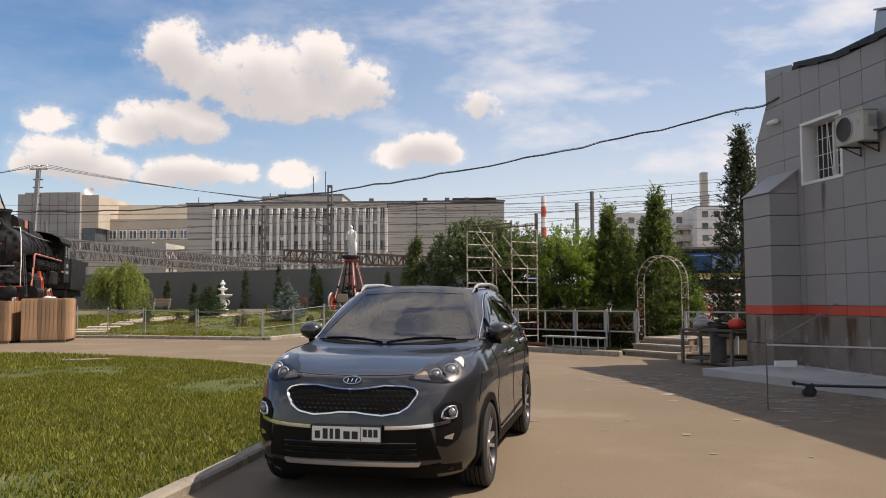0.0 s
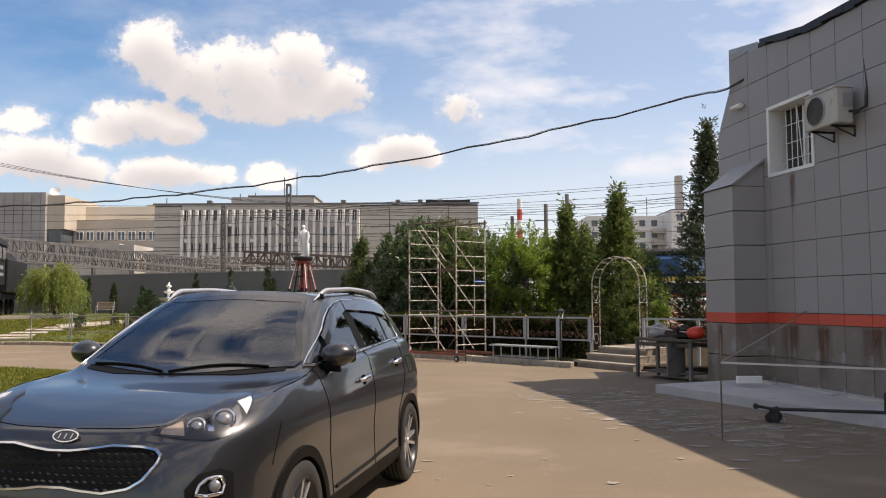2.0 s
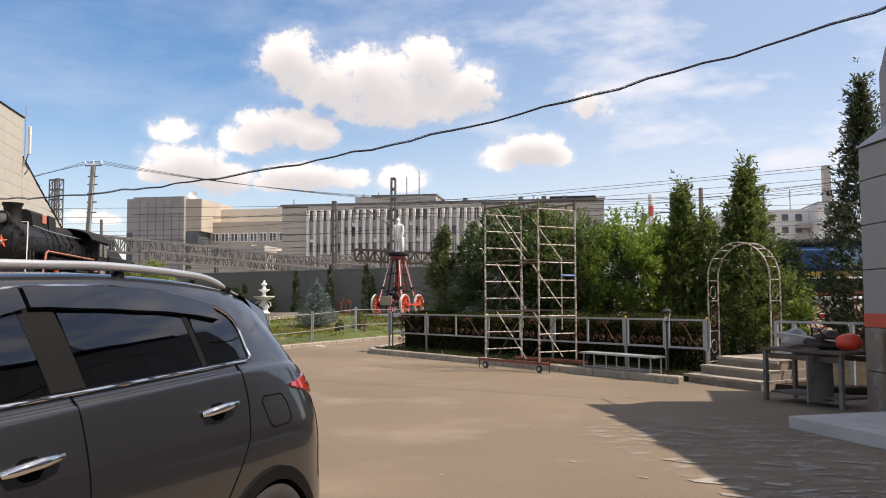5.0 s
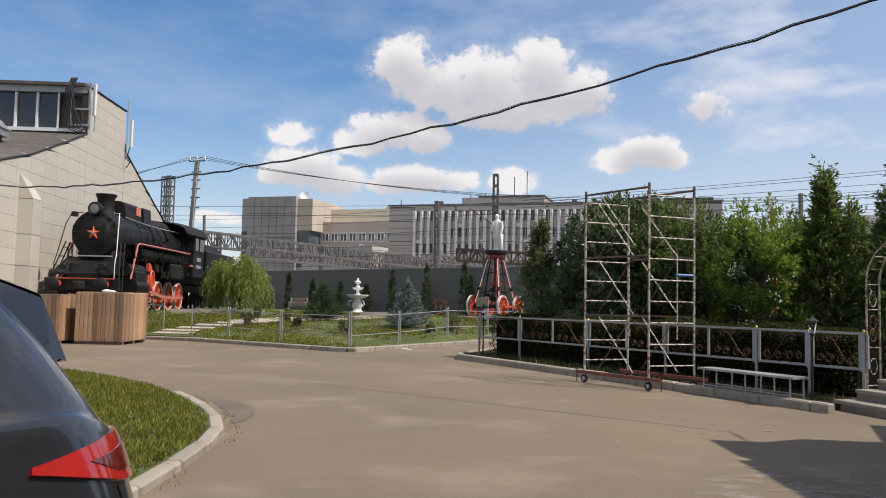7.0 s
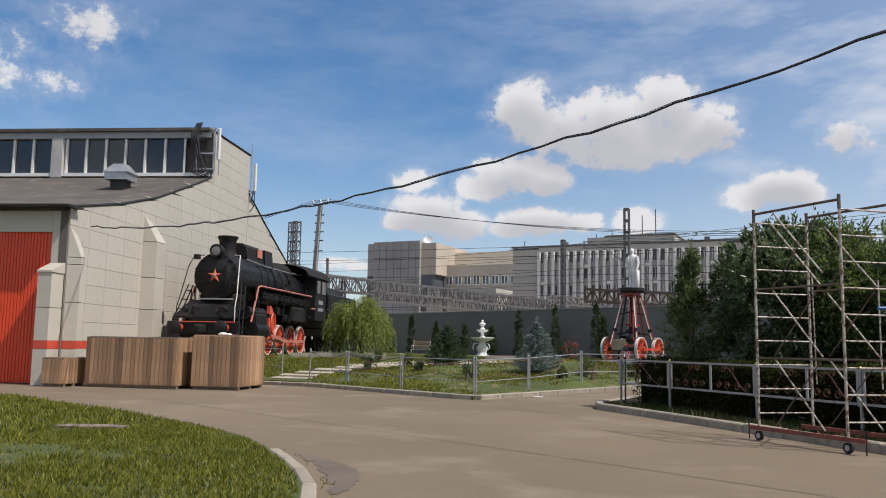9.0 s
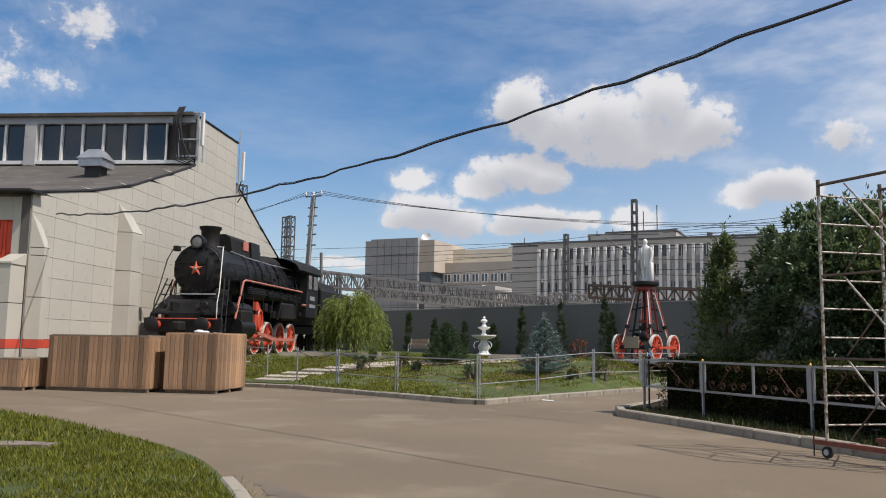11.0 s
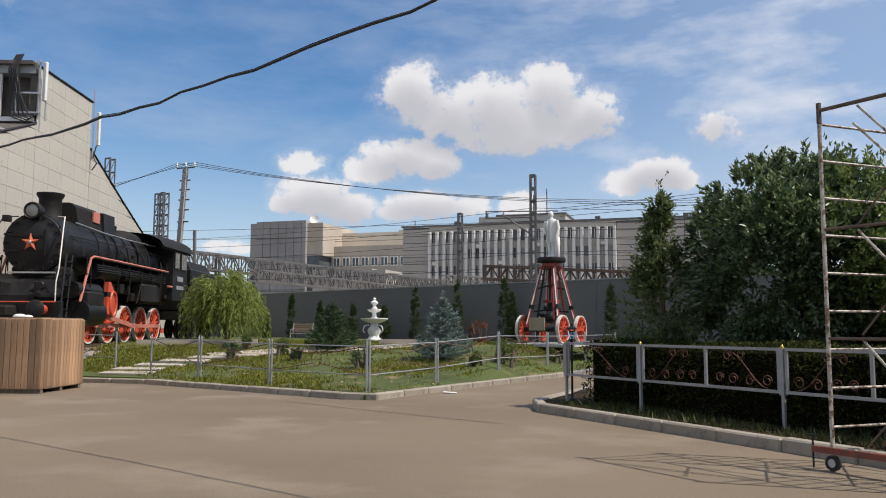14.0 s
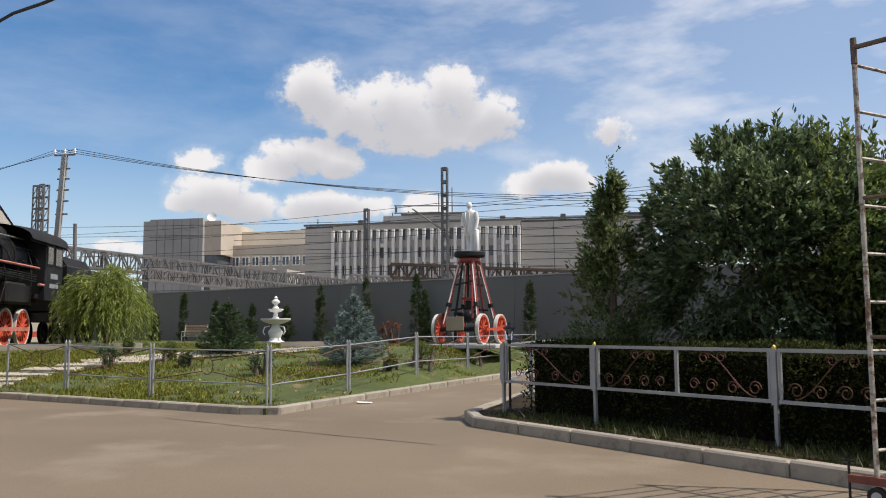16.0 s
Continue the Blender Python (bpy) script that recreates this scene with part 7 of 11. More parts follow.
def make_arch():
    p0, p1 = at(HF_P, HF_D, 11.05), at(HF_P, HF_D, 12.40)
    root = thing("garden_arch", "rusty white tubular garden arch over the steps", "arch")
    n = Vector((HF_D[1], -HF_D[0], 0))
    u = (p1 - p0).normalized()
    w = (p1 - p0).length
    for k, off in (("front", 0.0), ("back", 0.34)):
        pts = [p0 - n * off + Vector((0, 0, 0.18)), p0 - n * off + Vector((0, 0, 1.95))]
        pts += [p0 - n * off + u * (w / 2 - w / 2 * math.cos(t)) + Vector((0, 0, 1.98 + 0.70 * math.sin(t))) for t in [math.pi * i / 18 for i in range(1, 18)]]
        pts += [p1 - n * off + Vector((0, 0, 1.95)), p1 - n * off + Vector((0, 0, 0.18))]
        part("hoop", Shape().tube(pts, 0.015, 7), M["scaffold"], root, smooth=True)
    for i in range(1, 10):
        t = math.pi * i / 10
        q = p0 + u * (w / 2 - w / 2 * math.cos(t)) + Vector((0, 0, 1.98 + 0.70 * math.sin(t)))
        part("tie", Shape().rod(q, q - n * 0.34, 0.007, n=5), M["scaffold"], root)
    for base in (p0, p1):
        for z in (0.35, 0.95, 1.55, 1.95):
            part("tie", Shape().rod(base + Vector((0, 0, z)), base - n * 0.34 + Vector((0, 0, z)), 0.007, n=5), M["scaffold"], root)
        for zc, r, mt in ((1.35, 0.08, "scaffold_red"), (1.15, 0.075, "scaffold_red"), (1.72, 0.09, "scaffold"), (0.65, 0.09, "scaffold")):
            ring = [base - n * (0.17 + r * math.cos(t)) + Vector((0, 0, zc + r * 1.4 * math.sin(t))) for t in [2 * math.pi * i / 16 for i in range(16)]]
            part("curl", Shape().tube(ring, 0.006, 5, closed=True), M[mt], root)


make_arch()


M["step_stone"] = material("worn_brown_concrete", (0.25, 0.205, 0.165), 0.9, var=0.2, scale=4.0, fine=100.0, bump=0.4, second=(0.16, 0.125, 0.10), mix=0.4)


def make_steps():
    root = thing("steps", "three low worn concrete steps up to the arch", "steps", kind="structure")
    f = Vector((0.76, 0.65, 0)).normalized()
    u = Vector((0.55, -0.835, 0)).normalized()
    start = Vector((4.50, 22.25, 0))
    for i, (z, w, off) in enumerate(((0.15, 1.95, 0.0), (0.31, 1.75, 0.36), (0.47, 1.55, 0.72))):
        a = start + f * off + u * (i * 0.1)
        b = a + u * w
        s = Shape().prism([(a.x, a.y, -0.05), (b.x, b.y, -0.05), (b.x + f.x * 1.6, b.y + f.y * 1.6, -0.05), (a.x + f.x * 1.6, a.y + f.y * 1.6, -0.05)], (0, 0, z + 0.05))
        part("step", s, M["step_stone"], root)
        s = Shape().prism([(a.x - f.x * 0.03, a.y - f.y * 0.03, z - 0.045), (b.x - f.x * 0.03, b.y - f.y * 0.03, z - 0.045), (b.x + f.x * 0.3, b.y + f.y * 0.3, z - 0.045), (a.x + f.x * 0.3, a.y + f.y * 0.3, z - 0.045)], (0, 0, 0.05))
        part("tread", s, M["kerb"], root)


make_steps()

ORIGIN[:] = (0, 0)
# ---------------------------------------------------------------- shaded pad by the annex
pad = Shape().prism([(4.98, 16.75, -0.05), (6.45, 13.45, -0.05), (8.3, 9.8, -0.05), (9.0, 9.9, -0.05), (7.15, 17.6, -0.05), (6.35, 17.4, -0.05)], (0, 0, 0.19))
solid("concrete_pad", pad, M["slab"], "low pale concrete pad along the annex wall", "pad", kind="structure")
for x, y, l in ((6.95, 16.9, 0.55), (7.25, 15.6, 1.1), (7.5, 14.3, 0.9)):
    solid("loose_board", Shape().box((0, 0, 0.155), (l, 0.14, 0.03), bev=0.004), M["tile"], "short pale board lying on the pad", "board", group="loose boards", m=pose(x, y, 0, 0, 0, -79 + random.uniform(-4, 4)))


M["table_steel"] = material("worn_table_steel", (0.150, 0.145, 0.138), 0.6, 0.1, var=0.3, scale=6.0, bump=0.15, second=(0.07, 0.055, 0.045), mix=0.35)
M["table_wood"] = material("old_table_board", (0.105, 0.080, 0.060), 0.8, var=0.35, scale=7.0, bump=0.3)
M["dark_sack"] = material("dark_brown_sack", (0.045, 0.028, 0.022), 0.7, var=0.3, scale=8.0, bump=0.4)


def make_table():
    root = thing("work_table", "rough old workbench with grey metal sides", "table", pose(5.98, 19.25, 0, 0, 0, -58))
    part("top", Shape().box((0, 0, 0.80), (1.55, 0.70, 0.05), bev=0.006), M["table_wood"], root)
    for x in (-0.72, 0.72):
        for y in (-0.3, 0.3):
            part("leg", Shape().box((x, y, 0.39), (0.06, 0.06, 0.77)), M["table_steel"], root)
    part("side_panel", Shape().box((0.35, -0.31, 0.42), (0.03, 0.5, 0.68)), M["table_steel"], root)
    part("rail", Shape().box((0, -0.3, 0.70), (1.36, 0.04, 0.08)).box((0, 0.3, 0.70), (1.36, 0.04, 0.08)), M["table_wood"], root)
    part("lower_shelf", Shape().box((0, 0, 0.14), (1.3, 0.56, 0.03)), M["table_wood"], root)


make_table()
M["bag"] = material("pale_sack", (0.42, 0.41, 0.40), 0.7, var=0.15, scale=6.0, bump=0.4)
M["orange_red"] = material("orange_red_plastic", (0.68, 0.06, 0.03), 0.4, var=0.08, bump=0.02)


def blob(c, r, seed, amp=0.25):
    s = Shape().ball((0, 0, 0), 1.0, 18, 12)
    s.v = [tuple(Vector(c) + Vector((x * r[0], y * r[1], z * r[2])) * (1 + amp * noise.noise(Vector((x, y, z)) * 1.4 + Vector((seed, 0, 0))))) for x, y, z in s.v]
    return s


solid("plastic_sack", blob((5.72, 19.5, 0.965), (0.24, 0.19, 0.15), 3, 0.6), M["bag"], "half-full pale plastic sack on the table", "sack", smooth=True)
solid("rubble_sack", blob((6.10, 19.05, 0.94), (0.26, 0.16, 0.13), 7, 0.6), M["dark_sack"], "dark brown sack lying on the table", "sack", smooth=True)
st = thing("grass_strimmer", "orange-red garden power tool lying across the table", "tool", pose(6.30, 18.75, 0.83))
part("housing", blob((0, 0, 0.12), (0.19, 0.13, 0.13), 11, 0.12), M["orange_red"], st, smooth=True)
part("shaft", Shape().rod((-0.1, 0.05, 0.12), (-0.85, 0.55, 0.24), 0.014, n=7), M["zinc"], st)
part("grip", Shape().tube([(-0.3, 0.0, 0.16), (-0.4, 0.02, 0.30), (-0.45, 0.22, 0.32), (-0.42, 0.30, 0.20)], 0.015, 6), M["iron"], st)

# barrier tape on a thin rod
M["tape"] = material("barrier_tape", (0.50, 0.48, 0.46), 0.45, var=0.15, scale=8.0, bump=0.1)
tp = thing("tape_barrier", "thin rusty rod holding sagging white barrier tape", "barrier")
part("rod", Shape().rod((4.50, 11.78, 0.0), (4.50, 11.78, 1.22), 0.009, n=6), M["scaffold_dark"], tp)


def ribbon(a, b, sag, w, twist):
    a, b = Vector(a), Vector(b)
    s = Shape()

    def fn(u, v):
        p = a.lerp(b, u) + Vector((0, 0, -sag * 4 * u * (1 - u)))
        t = twist * math.sin(u * 9) * 0.6
        return p + Vector((math.sin(t) * 0.3, 0, math.cos(t))) * (v - 0.5) * w
    s.sheet(fn, 40, 1)
    s.sheet(lambda u, v: fn(u, v) + Vector((0.0015, 0.0015, 0)), 40, 1)
    return s


part("tape", ribbon((4.50, 11.79, 0.90), at(ANX_P, ANX_D, -1.38, -0.03, 1.41), 0.02, 0.024, 0.9), M["tape"], tp)
part("tape", ribbon((4.50, 11.77, 0.89), (9.0, 8.8, 0.92), 0.015, 0.024, 0.9), M["tape"], tp)

# trolley bar with rubber wheels
tr = thing("trolley_bar", "black steel trolley bar with a rubber foot and wheel", "trolley", pose(5.60, 13.25, 0.0, 0, 0, -16))
part("bar", Shape().rod((0, 0, 0.17), (1.75, 0, 0.17), 0.022, n=8).rod((-0.16, 0.02, 0.2), (0.05, 0, 0.17), 0.02, n=8), M["iron"], tr)
part("knob", Shape().rod((-0.16, -0.05, 0.20), (-0.16, 0.07, 0.20), 0.035, n=12), M["iron"], tr, smooth=True)
part("foot", blob((0.06, 0.0, 0.085), (0.085, 0.06, 0.105), 5, 0.7), M["tyre"], tr, smooth=True)
for x in (1.62,):
    w = part("wheel", Shape().rod((x, -0.03, 0.085), (x, 0.03, 0.085), 0.085, n=18), M["tyre"], tr, smooth=True)
    part("hub", Shape().rod((x, -0.035, 0.085), (x, 0.035, 0.085), 0.03, n=12), M["iron"], w)
for x in (1.40, 1.66):
    part("stub", Shape().box((x, 0.0, 0.29), (0.05, 0.06, 0.26), bev=0.01), M["iron"], tr)


# ---------------------------------------------------------------- fittings on the annex
M["ac_paint"] = material("yellowed_white_enamel", (0.47, 0.45, 0.405), 0.5, var=0.15, scale=5.0, bump=0.05, second=(0.34, 0.31, 0.26), mix=0.3)
M["ac_well"] = material("fan_well_grey", (0.10, 0.098, 0.092), 0.7, var=0.25, scale=9.0, bump=0.1)


def make_ac():
    m = Matrix.Translation(at(ANX_P, ANX_D, -2.53, -0.30, 4.60)) @ Matrix.Rotation(math.atan2(ANX_D[1], ANX_D[0]) + math.pi, 4, "Z")
    root = thing("air_conditioner", "yellowed white outdoor air conditioner on a wall bracket", "air conditioner", m)
    part("casing", Shape().box((0, 0, 0), (0.80, 0.30, 0.56), bev=0.02), M["ac_paint"], root)
    part("top_cover", Shape().box((0, 0, 0.285), (0.82, 0.32, 0.03), bev=0.008), M["ac_paint"], root)
    fan = part("fan_grille", Shape().lathe([(0.23, 0.0), (0.24, 0.012), (0.22, 0.02), (0.23, 0.0)], 28, Matrix.Translation((-0.10, -0.152, 0)) @ Matrix.Rotation(radians(90), 4, "X")), M["trim_grey"], root)
    rg = Shape()
    for k in range(1, 8):
        ring = [Vector((-0.10 + 0.03 * k * math.cos(t), -0.165, 0.03 * k * math.sin(t))) for t in [2 * math.pi * i / 28 for i in range(28)]]
        rg.tube(ring, 0.003, 4, closed=True)
    part("fan_ring", rg, M["iron"], fan)
    part("fan_well", Shape().rod((-0.10, -0.1515, 0), (-0.10, -0.1525, 0), 0.225, n=28), M["ac_well"], fan)
    part("side_louvre", Shape().box((0.404, 0.05, 0.08), (0.006, 0.16, 0.22)), M["trim_grey"], root)
    for x in (-0.25, 0.25):
        part("bracket", Shape().bar((x, -0.14, -0.30), (x, 0.29, -0.30), 0.03, 0.03).bar((x, 0.27, -0.30), (x, 0.27, -0.46), 0.03, 0.03, (1, 0, 0)).rod((x, -0.08, -0.31), (x, 0.26, -0.45), 0.012, n=6), M["iron"], root)
    part("hose", Shape().tube([(0.42, 0.05, -0.1), (0.52, 0.12, -0.12), (0.56, 0.24, -0.05), (0.55, 0.28, 0.3), (0.5, 0.29, 0.7)], 0.022, 7), M["iron"], root, smooth=True)


make_ac()
sc = thing("security_camera", "small white wall camera on an arm", "camera", Matrix.Translation(at(ANX_P, ANX_D, 0.42, -0.02, 5.40)))
part("arm", Shape().rod((0, 0, 0), (-0.12, -0.03, 0.0), 0.02, n=8), M["white"], sc)
part("housing", Shape().rod((-0.10, -0.10, -0.02), (-0.16, 0.22, -0.02), 0.05, n=12), M["white"], sc, smooth=True)

# rust runs below the red stripe of the annex
def streak_material(name, colour, stretch, scale, spread):
    """Dirt that thins out to its edges over the surface below it."""
    mat = bpy.data.materials.new(name)
    mat.use_nodes = True
    nd, ln = nodes_of(mat.node_tree)
    out, mix = nd.new("ShaderNodeOutputMaterial"), nd.new("ShaderNodeMixShader")
    clear, dirt = nd.new("ShaderNodeBsdfTransparent"), nd.new("ShaderNodeBsdfDiffuse")
    dirt.inputs["Color"].default_value = (*colour, 1)
    tc, sep = nd.new("ShaderNodeTexCoord"), nd.new("ShaderNodeSeparateXYZ")
    ln.new(tc.outputs["Generated"], sep.inputs[0])
    noise_t = nd.new("ShaderNodeTexNoise")
    noise_t.inputs["Scale"].default_value, noise_t.inputs["Detail"].default_value = scale, 6.0
    mp = nd.new("ShaderNodeMapping")
    mp.inputs["Scale"].default_value = stretch
    ln.new(tc.outputs["Object"], mp.inputs["Vector"])
    ln.new(mp.outputs[0], noise_t.inputs["Vector"])

    def calc(op, a, b):
        n = nd.new("ShaderNodeMath")
        n.operation, n.use_clamp = op, op == "MULTIPLY"
        for i, v in enumerate((a, b)):
            if isinstance(v, (int, float)):
                n.inputs[i].default_value = v
            else:
                ln.new(v, n.inputs[i])
        return n.outputs[0]
    y = sep.outputs[1]
    edge = calc("MULTIPLY", calc("MULTIPLY", y, calc("SUBTRACT", 1.0, y)), 4.0)
    if spread:
        x = sep.outputs[0]
        fall = calc("MULTIPLY", calc("MULTIPLY", x, calc("SUBTRACT", 1.0, x)), 4.0)
        grain = calc("MULTIPLY", calc("SUBTRACT", noise_t.outputs[0], 0.49), 4.6)
        fac = calc("MULTIPLY", calc("MULTIPLY", edge, fall), grain)
    else:
        fall = calc("MULTIPLY", sep.outputs[2], 1.15)
        low = calc("MULTIPLY", calc("SUBTRACT", 1.0, sep.outputs[2]), 12.0)
        grain = calc("MULTIPLY", calc("SUBTRACT", noise_t.outputs[0], 0.28), 2.4)
        fac = calc("MULTIPLY", calc("MULTIPLY", edge, fall), calc("MULTIPLY", grain, low))
    ln.new(fac, mix.inputs[0])
    ln.new(clear.outputs[0], mix.inputs[1])
    ln.new(dirt.outputs[0], mix.inputs[2])
    ln.new(mix.outputs[0], out.inputs[0])
    return mat


M["rust_run"] = streak_material("rust_run", (0.15, 0.088, 0.060), (1.0, 1.0, 0.15), 9.0, False)
M["dust"] = streak_material("pale_dust", (0.36, 0.325, 0.285), (1.0, 1.5, 1.0), 3.2, True)
for cx, cy, lx, ly, rz in ((4.75, 14.6, 3.4, 4.6, 24), (5.6, 12.2, 2.6, 2.8, 24), (3.6, 16.2, 2.6, 2.2, 10)):
    s = Shape()
    k = 8
    u, v = Vector((math.cos(radians(rz)), math.sin(radians(rz)), 0)), Vector((-math.sin(radians(rz)), math.cos(radians(rz)), 0))
    pts = [Vector((cx, cy, 0)) + u * lx * (i / k - 0.5) + v * ly * (j / k - 0.5) for j in range(k + 1) for i in range(k + 1)]
    s.add([(p.x, p.y, ground_z(p.x, p.y) + 0.005) for p in pts], [(j * (k + 1) + i, j * (k + 1) + i + 1, (j + 1) * (k + 1) + i + 1, (j + 1) * (k + 1) + i) for j in range(k) for i in range(k)])
    solid("dust_stain", s, M["dust"], "faint pale dust stain on the asphalt", "stain", kind="structure")
M["splash"] = material("dried_plaster", (0.30, 0.275, 0.24), 0.9, var=0.2, scale=9.0, bump=0.2)
g = random.Random(77)
s = Shape()
for i in range(120):
    near = i < 90
    cx, cy = (g.gauss(4.6, 0.7), g.gauss(13.2, 1.8)) if near else (g.uniform(0.3, 4.0), g.uniform(8.0, 21.0))
    if cx > 5.2 and cy > 13.2:
        continue
    size = g.uniform(0.012, 0.055) if near else g.uniform(0.008, 0.028)
    turn, long = g.uniform(-0.5, 0.7), g.uniform(1.2, 4.0)
    ring = []
    for k in range(9):
        a = 2 * math.pi * k / 9
        q = size * g.uniform(0.55, 1.25)
        u, v = math.cos(a) * q * long, math.sin(a) * q
        x, y = cx + u * math.cos(turn) - v * math.sin(turn), cy + u * math.sin(turn) + v * math.cos(turn)
        ring.append((x, y, ground_z(x, y) + 0.007))
    s.add(ring, [tuple(range(9))])
solid("plaster_splashes", s, M["splash"], "dried pale plaster splashes scattered over the asphalt", "splash", kind="stuff")
solid("foam_offcut", Shape().box((0, 0, 0.06), (0.42, 0.09, 0.12), bev=0.008), M["plate_white"], "white foam offcut lying on the concrete pad", "offcut", m=pose(6.45, 16.3, 0.20, 0, 0, 3))
for L, out, w, z0, z1 in ((-0.9, -0.036, 0.62, 0.35, 1.19), (-1.85, -0.036, 0.5, 0.10, 1.19), (-3.1, -0.036, 0.75, 0.45, 1.19), (-4.6, -0.036, 0.6, 0.30, 1.19), (0.35, -0.690, 0.22, 0.25, 1.18), (-6.2, -0.036, 0.7, 0.50, 1.19), (-1.1, -0.036, 0.20, 3.0, 3.85)):
    a, b = at(ANX_P, ANX_D, L - w / 2, out, 0), at(ANX_P, ANX_D, L + w / 2, out, 0)
    s = Shape()
    s.add([(a.x, a.y, z0), (b.x, b.y, z0), (b.x, b.y, z1), (a.x, a.y, z1)], [(0, 1, 2, 3)])
    solid("rust_stain", s, M["rust_run"], "brown rust run down the grey cladding", "stain", kind="structure")

# ---------------------------------------------------------------- steam engine monument
M["soot"] = material("sooty_black_paint", (0.011, 0.011, 0.012), 0.50, 0.0, var=0.35, scale=3.0, fine=40.0, bump=0.15, second=(0.030, 0.026, 0.023), mix=0.35, spec=0.3)
M["soot_rough"] = material("rough_sooty_iron", (0.016, 0.015, 0.014), 0.7, 0.1, var=0.4, scale=5.0, fine=30.0, bump=0.4, second=(0.042, 0.028, 0.021), mix=0.3, spec=0.25)
M["wheel_red"] = material("engine_red", (0.58, 0.085, 0.04), 0.5, var=0.2, scale=8.0, fine=40.0, bump=0.1, second=(0.28, 0.07, 0.04), mix=0.25)
M["faded_red"] = material("faded_pink_red", (0.50, 0.17, 0.125), 0.55, var=0.2, scale=8.0, bump=0.1)
M["wheel_white"] = material("tyre_white", (0.70, 0.67, 0.62), 0.5, var=0.15, scale=9.0, bump=0.08, second=(0.35, 0.28, 0.22), mix=0.18)
M["lamp_glass"] = glass_material("headlamp_glass", (0.25, 0.25, 0.24), 0.08, 0.3)
M["rail_steel"] = material("rail_steel", (0.12, 0.085, 0.065), 0.6, 0.4, var=0.3, scale=10.0, bump=0.2)
M["ballast"] = material("ballast", (0.24, 0.215, 0.19), 0.95, var=0.4, scale=6.0, fine=25.0, bump=1.0, bump_dist=0.04)


def spoked_wheel(root, m, r, spokes=14, thick=0.12, rim_mat="wheel_white", web="wheel_red", label="white-rimmed spoked wheel"):
    """Spoked wheel with a painted rim; its axis is local z."""
    rim = part("wheel", Shape().lathe([(r * 0.93, -thick / 2), (r, -thick / 2), (r, thick / 2), (r * 0.93, thick / 2), (r * 0.93, -thick / 2)], 36), M[rim_mat], root, label, smooth=True)
    rim.matrix_local = m
    part("flange", Shape().lathe([(r * 0.9, -thick / 2 - 0.03), (r * 1.05, -thick / 2 - 0.03), (r * 1.05, -thick / 2 - 0.004), (r * 0.9, -thick / 2 - 0.004), (r * 0.9, -thick / 2 - 0.03)], 36), M["rail_steel"], rim, smooth=True)
    part("felloe", Shape().lathe([(r * 0.80, -thick * 0.4), (r * 0.928, -thick * 0.4), (r * 0.928, thick * 0.4), (r * 0.80, thick * 0.4), (r * 0.80, -thick * 0.4)], 36), M[web], rim, smooth=True)
    for i in range(spokes):
        t = 2 * math.pi * i / spokes
        part("spoke", Shape().bar((math.cos(t) * r * 0.12, math.sin(t) * r * 0.12, 0), (math.cos(t) * r * 0.82, math.sin(t) * r * 0.82, 0), r * 0.075, thick * 0.55), M[web], rim)
    part("hub", Shape().lathe([(0.01, -thick * 0.6), (r * 0.2, -thick * 0.6), (r * 0.2, thick * 0.6), (r * 0.1, thick * 0.75), (0.01, thick * 0.75)], 18), M[web], rim, smooth=True)
    return rim


ORIGIN[:] = NORTH


